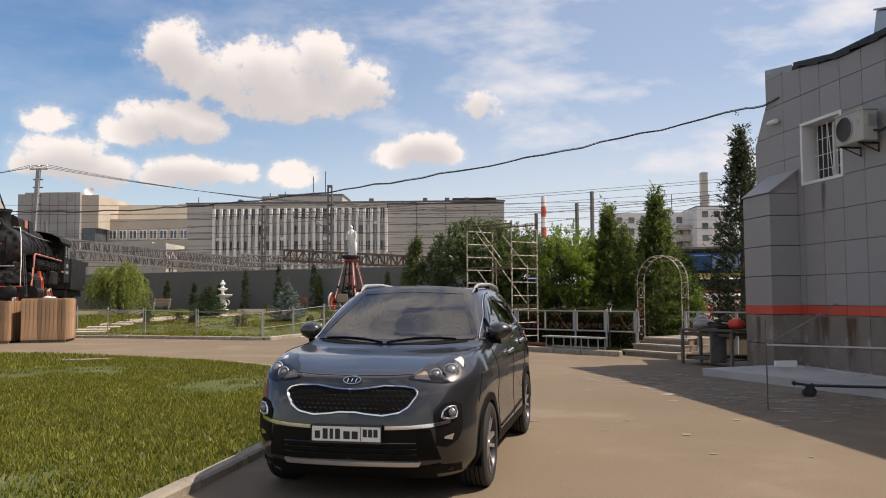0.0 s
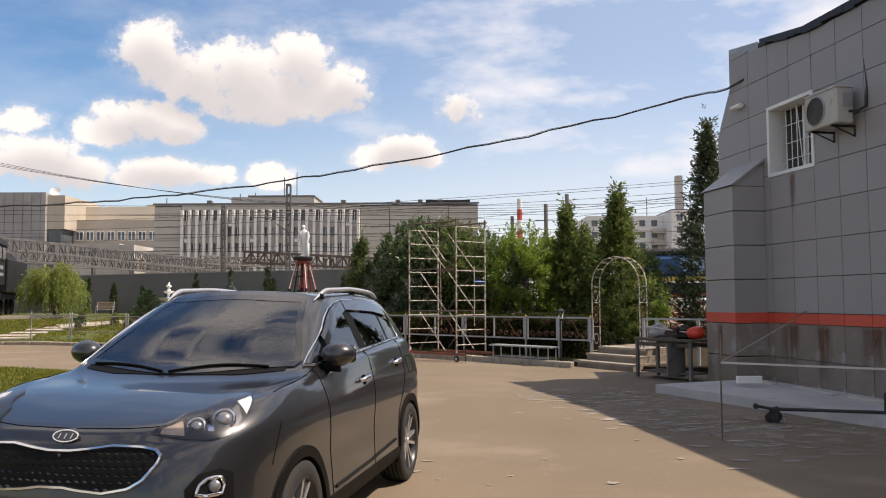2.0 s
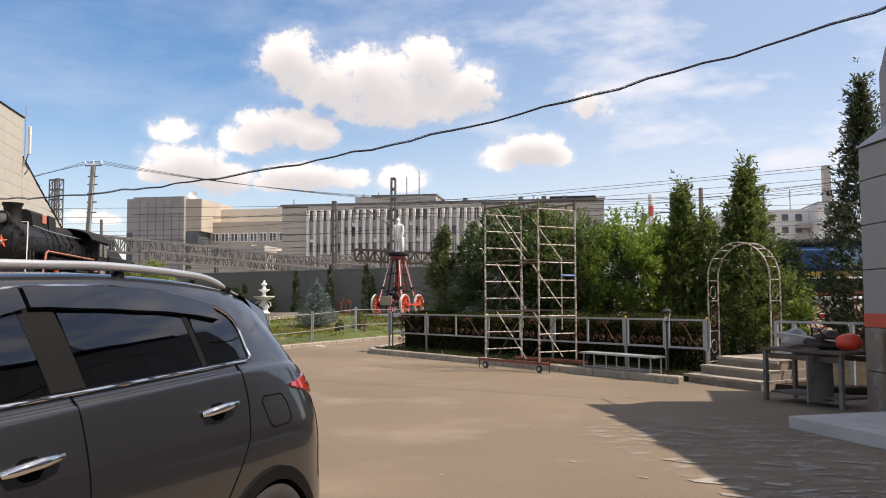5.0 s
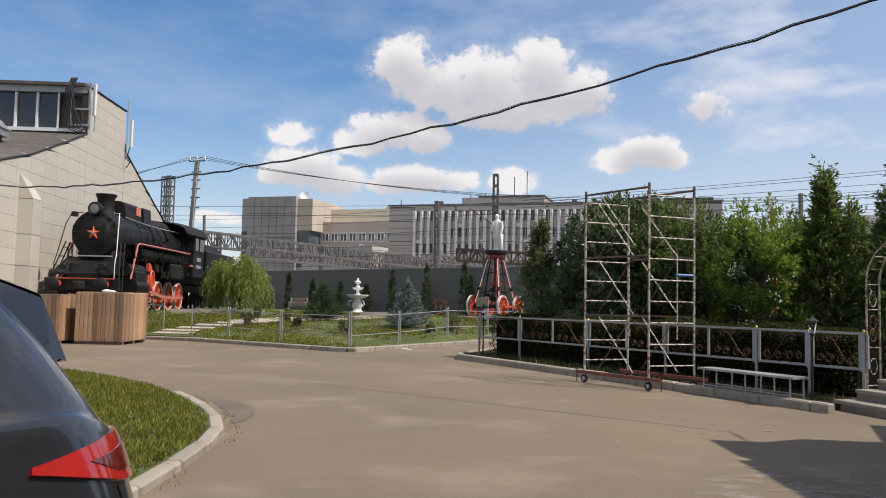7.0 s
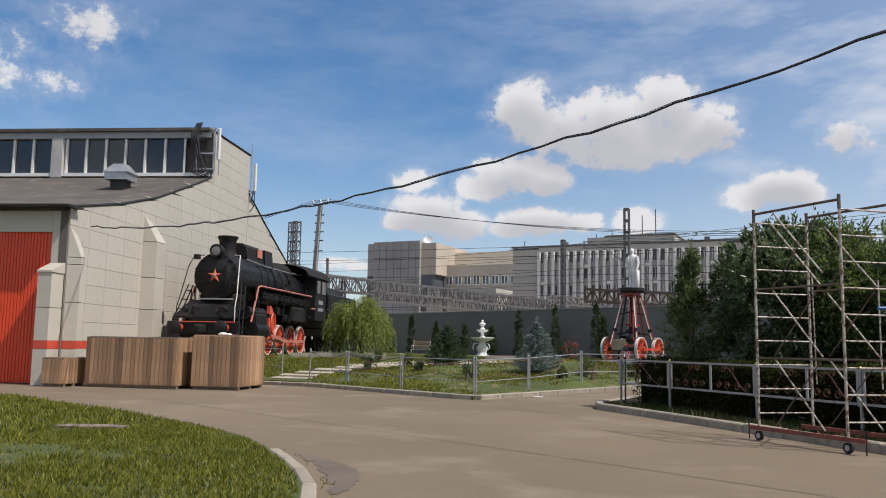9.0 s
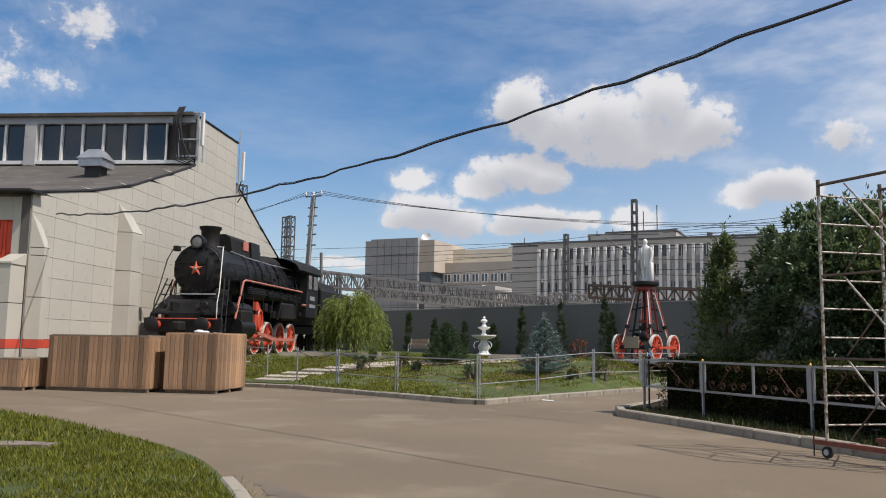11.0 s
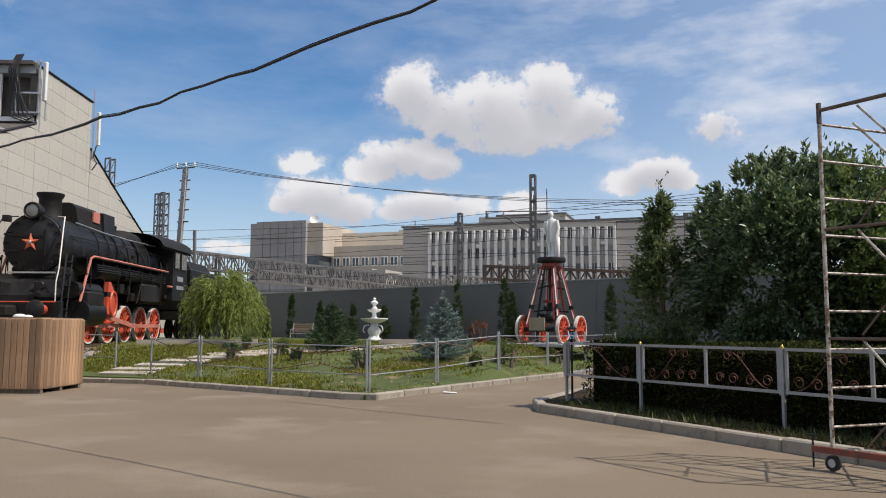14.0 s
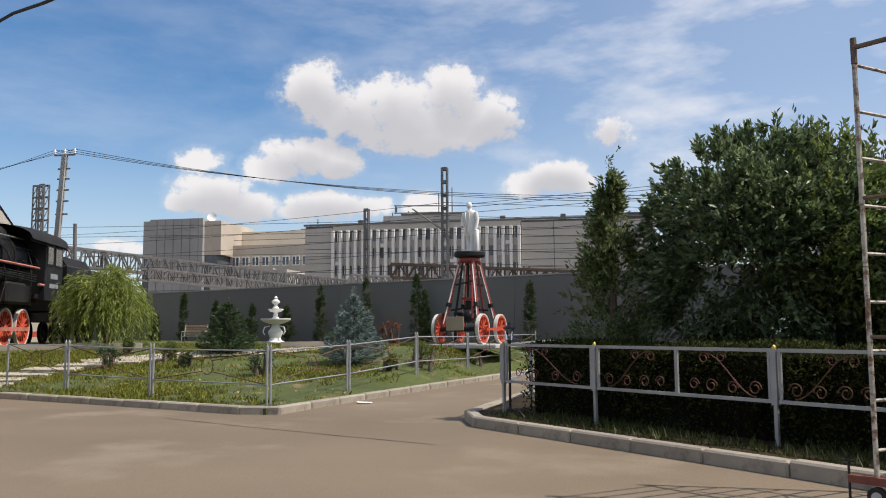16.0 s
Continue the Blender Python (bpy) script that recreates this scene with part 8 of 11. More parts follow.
def make_engine():
    root = thing("steam_locomotive", "black steam locomotive monument with red wheels and star", "locomotive", pose(-20.8, 35.7, 0.87, 0, 0, 18.5))

    def cyl(y0, y1, r0, r1=None, x=0.0, z=3.16, n=36):
        return Shape().rod((x, y0, z), (x, y1, z), r0, r1, n)
    part("smokebox", cyl(0.0, 2.6, 0.95), M["soot"], root, smooth=True)
    door = part("smokebox_door", Shape().lathe([(0.93, 0.0), (0.90, 0.05), (0.62, 0.10), (0.58, 0.13), (0.30, 0.17), (0.01, 0.19)], 36, Matrix.Translation((0, 0.0, 3.16)) @ Matrix.Rotation(radians(90), 4, "X")), M["soot"], root, smooth=True)
    for i in range(14):
        t = 2 * math.pi * i / 14
        part("door_clamp", Shape().box((0.80 * math.cos(t), -0.075, 3.16 + 0.80 * math.sin(t)), (0.06, 0.08, 0.06), bev=0.01), M["soot_rough"], door)
    part("hinge", Shape().rod((0.42, -0.16, 2.75), (0.42, -0.16, 3.6), 0.03, n=8).bar((0.05, -0.2, 3.36), (0.45, -0.16, 3.36), 0.03, 0.06).bar((0.05, -0.2, 2.96), (0.45, -0.16, 2.96), 0.03, 0.06), M["soot_rough"], door)
    star = []
    for i in range(10):
        t = math.pi / 2 + 2 * math.pi * i / 10
        r = 0.28 if i % 2 == 0 else 0.11
        star.append((r * math.cos(t), -0.235, 3.16 + r * math.sin(t)))
    s = Shape()
    s.add(star + [(0, -0.30, 3.16)] + [(x, -0.20, z) for x, _, z in star], [(i, (i + 1) % 10, 10) for i in range(10)] + [(i, 11 + i, 11 + (i + 1) % 10, (i + 1) % 10) for i in range(10)])
    part("star", s, M["star_red"], root, "red five-pointed star with a pale middle")
    part("star_boss", Shape().ball((0, -0.285, 3.16), (0.06, 0.03, 0.06), 12, 8), M["fence_paint"], root, smooth=True)
    for y0, y1, r in ((2.62, 4.3, 0.90), (4.31, 6.2, 0.93), (6.21, 8.5, 0.98)):
        part("boiler_section", cyl(y0, y1, r, r + 0.02), M["soot"], root, smooth=True)
    for y in (2.6, 3.5, 4.3, 5.3, 6.2, 7.3):
        ring = [(math.cos(t) * 0.955 if y < 6 else math.cos(t) * 1.005, y, 3.16 + math.sin(t) * (0.955 if y < 6 else 1.005)) for t in [2 * math.pi * i / 36 for i in range(36)]]
        part("boiler_band", Shape().tube(ring, 0.025, 5, closed=True), M["soot_rough"], root)
    part("chimney", Shape().lathe([(0.50, 3.95), (0.36, 4.15), (0.33, 4.35), (0.35, 4.70), (0.42, 4.80), (0.42, 4.87), (0.34, 4.87), (0.30, 4.5)], 28, Matrix.Translation((0, 0.95, 0))), M["soot_rough"], root, "flared chimney", smooth=True)
    lamp = part("headlamp", Shape().lathe([(0.10, -0.20), (0.24, -0.14), (0.27, 0.0), (0.27, 0.20), (0.25, 0.23), (0.23, 0.20)], 28, Matrix.Translation((0, -0.02, 4.16)) @ Matrix.Rotation(radians(90), 4, "X")), M["soot"], root, smooth=True)
    part("lens", Shape().lathe([(0.235, 0.19), (0.12, 0.215), (0.005, 0.225)], 28, Matrix.Translation((0, -0.02, 4.16)) @ Matrix.Rotation(radians(90), 4, "X")), M["lamp_glass"], lamp, smooth=True)
    part("reflector", Shape().lathe([(0.23, 0.17), (0.15, 0.08), (0.02, 0.02)], 24, Matrix.Translation((0, -0.02, 4.16)) @ Matrix.Rotation(radians(90), 4, "X")), M["chrome"], lamp, smooth=True)
    part("lamp_bracket", Shape().box((0, 0.12, 3.98), (0.3, 0.3, 0.2), bev=0.03), M["soot"], lamp)
    part("marker_box", Shape().box((-0.82, -0.1, 3.92), (0.22, 0.22, 0.2), bev=0.02), M["soot_rough"], root)
    # casing on top of the boiler
    s = Shape().prism([(-0.62, 1.7, 3.8), (0.62, 1.7, 3.8), (0.50, 1.7, 4.55), (0.30, 1.7, 4.70), (-0.30, 1.7, 4.70), (-0.50, 1.7, 4.55)], (0, 2.0, 0))
    part("dome_casing", s, M["soot_rough"], root, "sooty dome casing")
    part("name_board", Shape().box((0.585, 3.15, 4.38), (0.04, 0.55, 0.36)), M["faded_red"], root, "faded red board with unreadable bars")
    s = Shape().prism([(-0.66, 3.72, 3.8), (0.66, 3.72, 3.8), (0.60, 3.72, 4.62), (-0.60, 3.72, 4.62)], (0, 1.0, 0))
    part("sand_box", s, M["soot"], root)
    for y, h in ((5.4, 0.3), (5.75, 0.38), (6.1, 0.3)):
        part("safety_valve", Shape().lathe([(0.10, 4.0), (0.08, 4.12), (0.05, 4.14), (0.05, 4.1 + h), (0.07, 4.12 + h), (0.01, 4.16 + h)], 10, Matrix.Translation((0.1, y, 0))), M["soot_rough"], root, smooth=True)
    part("boiler_top_pipe", Shape().tube([(0.75, 1.2, 3.95), (0.82, 3.0, 3.86), (0.86, 5.5, 3.84), (0.90, 8.3, 3.88)], 0.028, 6), M["zinc"], root, smooth=True)
    # running plates with the pink-red edge
    for sx in (1, -1):
        part("running_plate", Shape().box((sx * 1.12, 4.9, 2.82), (0.52, 7.6, 0.05)), M["soot"], root)
        part("plate_edge", Shape().tube([(sx * 1.37, 8.6, 2.85), (sx * 1.37, 1.25, 2.85), (sx * 1.37, 1.02, 2.78), (sx * 1.40, 0.25, 1.35)], 0.042, 6), M["faded_red"], root, "faded red edge and strut", smooth=True)
        part("lower_edge", Shape().tube([(sx * 1.42, 8.5, 2.25), (sx * 1.42, 9.8, 2.25)], 0.05, 6), M["faded_red"], root)
        # bright handrail in front of the smokebox
        part("front_handrail", Shape().tube([(sx * 0.62, 0.2, 4.02), (sx * 0.95, -0.05, 3.98), (sx * 1.05, -0.35, 3.5), (sx * 1.16, -0.75, 2.3), (sx * 1.18, -0.95, 1.9), (sx * 1.18, -0.95, 1.1)], 0.020, 7), M["wheel_white" if sx > 0 else "soot_rough"], root, "curved handrail, white on one side", smooth=True)
        # front ladders
        a0, a1 = Vector((sx * 1.42, -1.15, 0.85)), Vector((sx * 1.10, -0.15, 2.80))
        for k in (0.0, 0.42):
            off = Vector((-sx * k * 0.0, k, 0))
            part("ladder_side", Shape().rod(a0 + off, a1 + off, 0.028, n=6), M["soot"], root)
        for i in range(5):
            q = a0.lerp(a1, 0.12 + i * 0.19)
            part("ladder_rung", Shape().bar(q, q + Vector((0, 0.42, 0)), 0.09, 0.03), M["soot"], root)
        # pipes, tanks and pumps below the plate
        part("air_tank", Shape().rod((sx * 1.10, 1.9, 2.45), (sx * 1.10, 3.6, 2.45), 0.27, n=20), M["soot"], root, smooth=True)
        part("air_tank", Shape().rod((sx * 1.12, 4.2, 2.42), (sx * 1.12, 7.4, 2.42), 0.20, n=18), M["soot"], root, smooth=True)
        part("pump", Shape().box((sx * 1.15, 6.6, 1.85), (0.5, 1.7, 0.75), bev=0.08), M["soot_rough"], root)
        for k in range(4):
            part("pipe", Shape().tube([(sx * (1.36 + 0.01 * k), 1.5, 2.6 - 0.07 * k), (sx * 1.36, 5.0, 2.62 - 0.07 * k), (sx * 1.36, 8.4, 2.58 - 0.08 * k)], 0.018, 5), M["soot_rough"], root)
        part("cylinder", Shape().rod((sx * 1.25, 0.35, 1.02), (sx * 1.25, 1.75, 1.02), 0.42, n=24), M["soot"], root, smooth=True)
        part("valve_chest", Shape().rod((sx * 1.15, 0.15, 1.72), (sx * 1.15, 1.95, 1.72), 0.27, n=20), M["soot"], root, smooth=True)
        part("cylinder_jacket", Shape().box((sx * 1.25, 1.05, 1.38), (0.7, 1.2, 0.62), bev=0.06), M["soot_rough"], root)
        # valve gear and rods
        part("slide_bracket", Shape().prism([(sx * 1.22, 2.45, 1.0), (sx * 1.22, 3.3, 1.0), (sx * 1.22, 3.1, 1.75), (sx * 1.22, 2.75, 2.1), (sx * 1.22, 2.55, 2.1)], (0.14 * sx, 0, 0)), M["wheel_red"], root, "red valve-gear bracket")
        link = [(sx * 1.38, 2.95 + 0.26 * math.cos(t), 1.35 + 0.42 * math.sin(t)) for t in [2 * math.pi * i / 18 for i in range(18)]]
        part("expansion_link", Shape().tube(link, 0.05, 6, closed=True), M["wheel_red"], root)
        part("slide_bar", Shape().bar((sx * 1.25, 1.75, 1.18), (sx * 1.25, 3.3, 1.18), 0.09, 0.08), M["rail_steel"], root)
        part("main_rod", Shape().bar((sx * 1.16, 2.6, 0.98), (sx * 1.16, 5.5, 0.60), 0.05, 0.15), M["faded_red"], root)
        part("side_rod", Shape().bar((sx * 1.05, 2.3, 0.62), (sx * 1.05, 8.7, 0.62), 0.05, 0.14), M["faded_red"], root)
        for y in (2.3, 3.9, 5.5, 7.1, 8.7):
            spoked_wheel(root, Matrix.Translation((sx * 0.80, y, 0.68)) @ Matrix.Rotation(radians(90 * sx), 4, "Y"), 0.68)
        spoked_wheel(root, Matrix.Translation((sx * 0.80, 0.1, 0.45)) @ Matrix.Rotation(radians(90 * sx), 4, "Y"), 0.45, 10)
    # small pipework, brackets and fittings
    lg = np.random.default_rng(23)
    for sx in (1, -1):
        for k in range(16):
            y = 0.6 + k * 0.55
            a = radians(lg.uniform(-35, 35))
            p = Vector((sx * 0.97 * math.cos(a), y, 3.16 + 0.97 * math.sin(a)))
            q = Vector((sx * 1.25, y + lg.uniform(-0.3, 0.3), 2.86))
            part("pipe", Shape().tube([p, p.lerp(q, 0.4) + Vector((sx * 0.09, 0, 0.03)), q], lg.uniform(0.014, 0.03), 6), M["soot_rough"], root, smooth=True)
        for k in range(12):
            y = 0.5 + k * 0.75 + lg.uniform(-0.15, 0.15)
            sz = (lg.uniform(0.14, 0.30), lg.uniform(0.16, 0.42), lg.uniform(0.14, 0.34))
            part("bracket", Shape().box((sx * lg.uniform(1.0, 1.25), y, lg.uniform(1.5, 2.15)), sz, bev=0.02), M["soot_rough" if k % 3 else "soot"], root)
        for k in range(7):
            y = 1.0 + k * 1.15
            part("hanger", Shape().tube([(sx * 1.3, y, 2.8), (sx * 1.34, y + 0.1, 2.2), (sx * 1.28, y + lg.uniform(-0.2, 0.3), 1.45)], 0.022, 5), M["soot_rough"], root)
        part("grab_rail", Shape().tube([(sx * 0.98, 0.3, 3.42), (sx * 1.04, 3.0, 3.46), (sx * 1.08, 6.0, 3.48), (sx * 1.1, 8.6, 3.5)], 0.016, 6), M["soot_rough"], root)
        part("side_ladder", Shape().rod((sx * 1.42, 0.55, 0.9), (sx * 1.36, 0.75, 2.8), 0.02, n=5).rod((sx * 1.42, 0.95, 0.9), (sx * 1.36, 1.05, 2.8), 0.02, n=5).bar((sx * 1.41, 0.6, 1.3), (sx * 1.41, 0.98, 1.3), 0.08, 0.025).bar((sx * 1.40, 0.63, 1.75), (sx * 1.40, 1.0, 1.75), 0.08, 0.025).bar((sx * 1.38, 0.68, 2.25), (sx * 1.38, 1.02, 2.25), 0.08, 0.025), M["soot"], root)
        part("oil_pump", Shape().rod((sx * 1.2, 5.2, 2.9), (sx * 1.2, 5.2, 3.2), 0.11, n=12).box((sx * 1.2, 4.7, 2.96), (0.24, 0.34, 0.22), bev=0.02), M["soot_rough"], root)
    for k in range(16):
        t = 2 * math.pi * k / 16
        part("door_clamp", Shape().box((0.86 * math.cos(t), -0.07, 3.16 + 0.86 * math.sin(t)), (0.09, 0.07, 0.09), bev=0.01), M["soot_rough"], door)
    part("door_hinge", Shape().bar((-0.85, -0.16, 3.42), (0.15, -0.20, 3.36), 0.05, 0.07).bar((-0.85, -0.16, 2.90), (0.15, -0.20, 2.96), 0.05, 0.07), M["soot_rough"], door)
    # frame, saddle, buffer beam
    part("frame", Shape().box((0, 4.4, 1.1), (1.15, 10.8, 0.75)), M["soot_rough"], root)
    part("saddle", Shape().box((0, 0.85, 1.95), (1.5, 1.5, 1.1), bev=0.1), M["soot_rough"], root)
    part("front_deck", Shape().prism([(-1.3, -0.95, 1.45), (1.3, -0.95, 1.45), (1.15, 0.2, 2.15), (-1.15, 0.2, 2.15)], (0, 0, 0.06)), M["soot"], root)
    for x in (-0.55, 0.55):
        part("deck_stay", Shape().box((x, -0.35, 1.55), (0.16, 1.0, 0.75), bev=0.03), M["soot_rough"], root)
    part("step_edge", Shape().box((0, -0.08, 2.24), (1.5, 0.06, 0.05)), M["zinc"], root)
    part("buffer_beam", Shape().box((0, -1.05, 1.08), (2.9, 0.16, 0.5), bev=0.02), M["soot"], root)
    for x in (-0.92, 0.92):
        buf = part("buffer", Shape().rod((x, -1.13, 1.08), (x, -1.6, 1.08), 0.15, 0.12, 18), M["wheel_red"], root, smooth=True)
        part("buffer_head", Shape().lathe([(0.02, 0.09), (0.20, 0.08), (0.27, 0.03), (0.27, 0.0), (0.1, -0.02)], 24, Matrix.Translation((x, -1.6, 1.08)) @ Matrix.Rotation(radians(90), 4, "X")), M["soot"], buf, smooth=True)
        lamp2 = part("marker_lamp", Shape().lathe([(0.09, -0.08), (0.13, 0.0), (0.13, 0.10), (0.11, 0.12)], 18, Matrix.Translation((x * 0.85, -1.0, 1.78)) @ Matrix.Rotation(radians(90), 4, "X")), M["soot"], root, smooth=True)
        part("marker_lens", Shape().rod((x * 0.85, -1.10, 1.78), (x * 0.85, -1.115, 1.78), 0.105, n=16), M["lamp_glass"], lamp2)
    part("coupler", Shape().box((0, -1.4, 1.02), (0.32, 0.6, 0.36), bev=0.06).box((0.12, -1.72, 1.02), (0.22, 0.22, 0.34), bev=0.06), M["soot_rough"], root)
    part("coupling_lever", Shape().rod((-1.3, -1.17, 1.3), (1.3, -1.17, 1.3), 0.022, n=6), M["wheel_red"], root)
    # firebox and cab
    part("firebox", Shape().box((0, 8.4, 2.3), (2.0, 2.2, 1.6), bev=0.1), M["soot_rough"], root)
    cab = part("cab", Shape().box((0, 9.95, 2.55), (2.95, 1.9, 1.75), bev=0.03), M["soot"], root)
    for sx in (1, -1):
        for y0, y1 in ((9.12, 9.72), (9.98, 10.72)):
            wf = part("cab_window", Shape().box((sx * 1.482, (y0 + y1) / 2, 3.38), (0.04, y1 - y0 + 0.08, 0.78)), M["soot_rough"], cab)
            part("pane", Shape().box((sx * 1.500, (y0 + y1) / 2, 3.38), (0.02, y1 - y0 - 0.06, 0.64)), M["lamp_glass"], wf)
        part("number_bar", Shape().box((sx * 1.485, 9.9, 2.62), (0.02, 0.75, 0.20)), M["trim_grey"], cab)
        part("number_bar", Shape().box((sx * 1.485, 9.9, 2.25), (0.02, 0.95, 0.16)), M["trim_grey"], cab)
        part("cab_upper", Shape().box((sx * 1.42, 9.95, 3.62), (0.10, 1.88, 0.45)).box((sx * 1.42, 9.04, 3.3), (0.10, 0.08, 0.9)).box((sx * 1.42, 9.85, 3.3), (0.10, 0.12, 0.9)).box((sx * 1.42, 10.84, 3.3), (0.10, 0.1, 0.9)), M["soot"], cab)
        part("cab_steps", Shape().box((sx * 1.35, 10.6, 0.9), (0.3, 0.4, 0.04)).box((sx * 1.35, 10.6, 1.35), (0.3, 0.4, 0.04)).rod((sx * 1.4, 10.4, 0.85), (sx * 1.4, 10.4, 1.7), 0.02, n=5), M["soot_rough"], cab)
    front = Shape().prism([(-1.45, 9.0, 3.3), (1.45, 9.0, 3.3), (1.40, 9.0, 3.95), (0.9, 9.0, 4.3), (0, 9.0, 4.45), (-0.9, 9.0, 4.3), (-1.40, 9.0, 3.95)], (0, 0.06, 0))
    part("cab_front", front, M["soot"], cab)
    roof = Shape().sheet(lambda a, b: Vector((1.56 * (2 * a - 1), 7.4 + 4.0 * b, 3.82 + 0.70 * math.sqrt(max(0.0, 1 - (2 * a - 1) ** 2)) * (0.80 + 0.2 * smooth01(b * 2)))), 24, 6)
    roof.sheet(lambda a, b: Vector((1.50 * (2 * a - 1), 7.4 + 4.0 * b, 3.74 + 0.70 * math.sqrt(max(0.0, 1 - (2 * a - 1) ** 2)) * (0.80 + 0.2 * smooth01(b * 2)))), 24, 6)
    part("cab_roof", roof, M["soot_rough"], cab, "curved sooty cab roof", smooth=True)
    part("turret", Shape().ball((0, 7.0, 3.95), (0.7, 1.4, 0.42), 16, 8), M["soot_rough"], root, smooth=True)
    # tender
    ten = thing("tender", "grey-black locomotive tender behind the cab", "tender", pose(-20.8, 35.7, 0.87, 0, 0, 18.5))
    part("tank", Shape().box((0, 14.6, 2.25), (3.0, 6.2, 1.9), bev=0.06), M["soot"], ten)
    part("coal_hopper", Shape().prism([(-1.3, 11.9, 3.2), (1.3, 11.9, 3.2), (1.05, 11.9, 3.6), (-1.05, 11.9, 3.6)], (0, 3.4, 0)), M["soot_rough"], ten)
    part("frame", Shape().box((0, 14.6, 1.1), (2.4, 6.6, 0.35)), M["soot_rough"], ten)
    for y in (12.3, 13.7, 15.6, 17.0):
        for sx in (1, -1):
            spoked_wheel(ten, Matrix.Translation((sx * 0.80, y, 0.48)) @ Matrix.Rotation(radians(90 * sx), 4, "Y"), 0.48, 8, 0.12, "soot_rough", "soot", "soot-black spoked wheel")
    # track under it
    tr_ = thing("railway_track", "short length of rail on sleepers under the engine", "track", pose(-20.8, 35.7, 0.87, 0, 0, 18.5))
    for sx in (-0.79, 0.79):
        part("rail", Shape().bar((sx, -2.2, -0.06), (sx, 18.5, -0.06), 0.07, 0.12), M["rail_steel"], tr_)
    sl = Shape().box((0, 0, 0), (2.6, 0.24, 0.14), bev=0.02).mesh("sleeper", M["wood_dark"])
    for i in range(38):
        piece("sleeper", sl, tr_, Matrix.Translation((0, -2.0 + i * 0.545, -0.18)))
    bl = Shape().prism([(-2.3, -2.6, -0.75), (2.3, -2.6, -0.75), (1.7, -2.6, -0.20), (-1.7, -2.6, -0.20)], (0, 21.5, 0))
    bl.v = [tuple(pose(-20.8, 35.7, 0.87, 0, 0, 18.5) @ Vector(q)) for q in bl.v]
    solid("ballast_bed", bl, M["ballast"], "grey gravel ballast under the track", "ballast", kind="structure")


make_engine()

# ---------------------------------------------------------------- garden: monument, fountain, paths, bench
M["plaster_white"] = material("white_painted_plaster", (0.80, 0.79, 0.76), 0.55, var=0.08, scale=6.0, fine=30.0, bump=0.15)


M["deep_red"] = material("dark_red_enamel", (0.26, 0.030, 0.022), 0.4, var=0.25, scale=10.0, bump=0.05)
M["brass"] = material("dull_brass", (0.36, 0.31, 0.22), 0.5, 0.4, var=0.15, scale=8.0, bump=0.05)


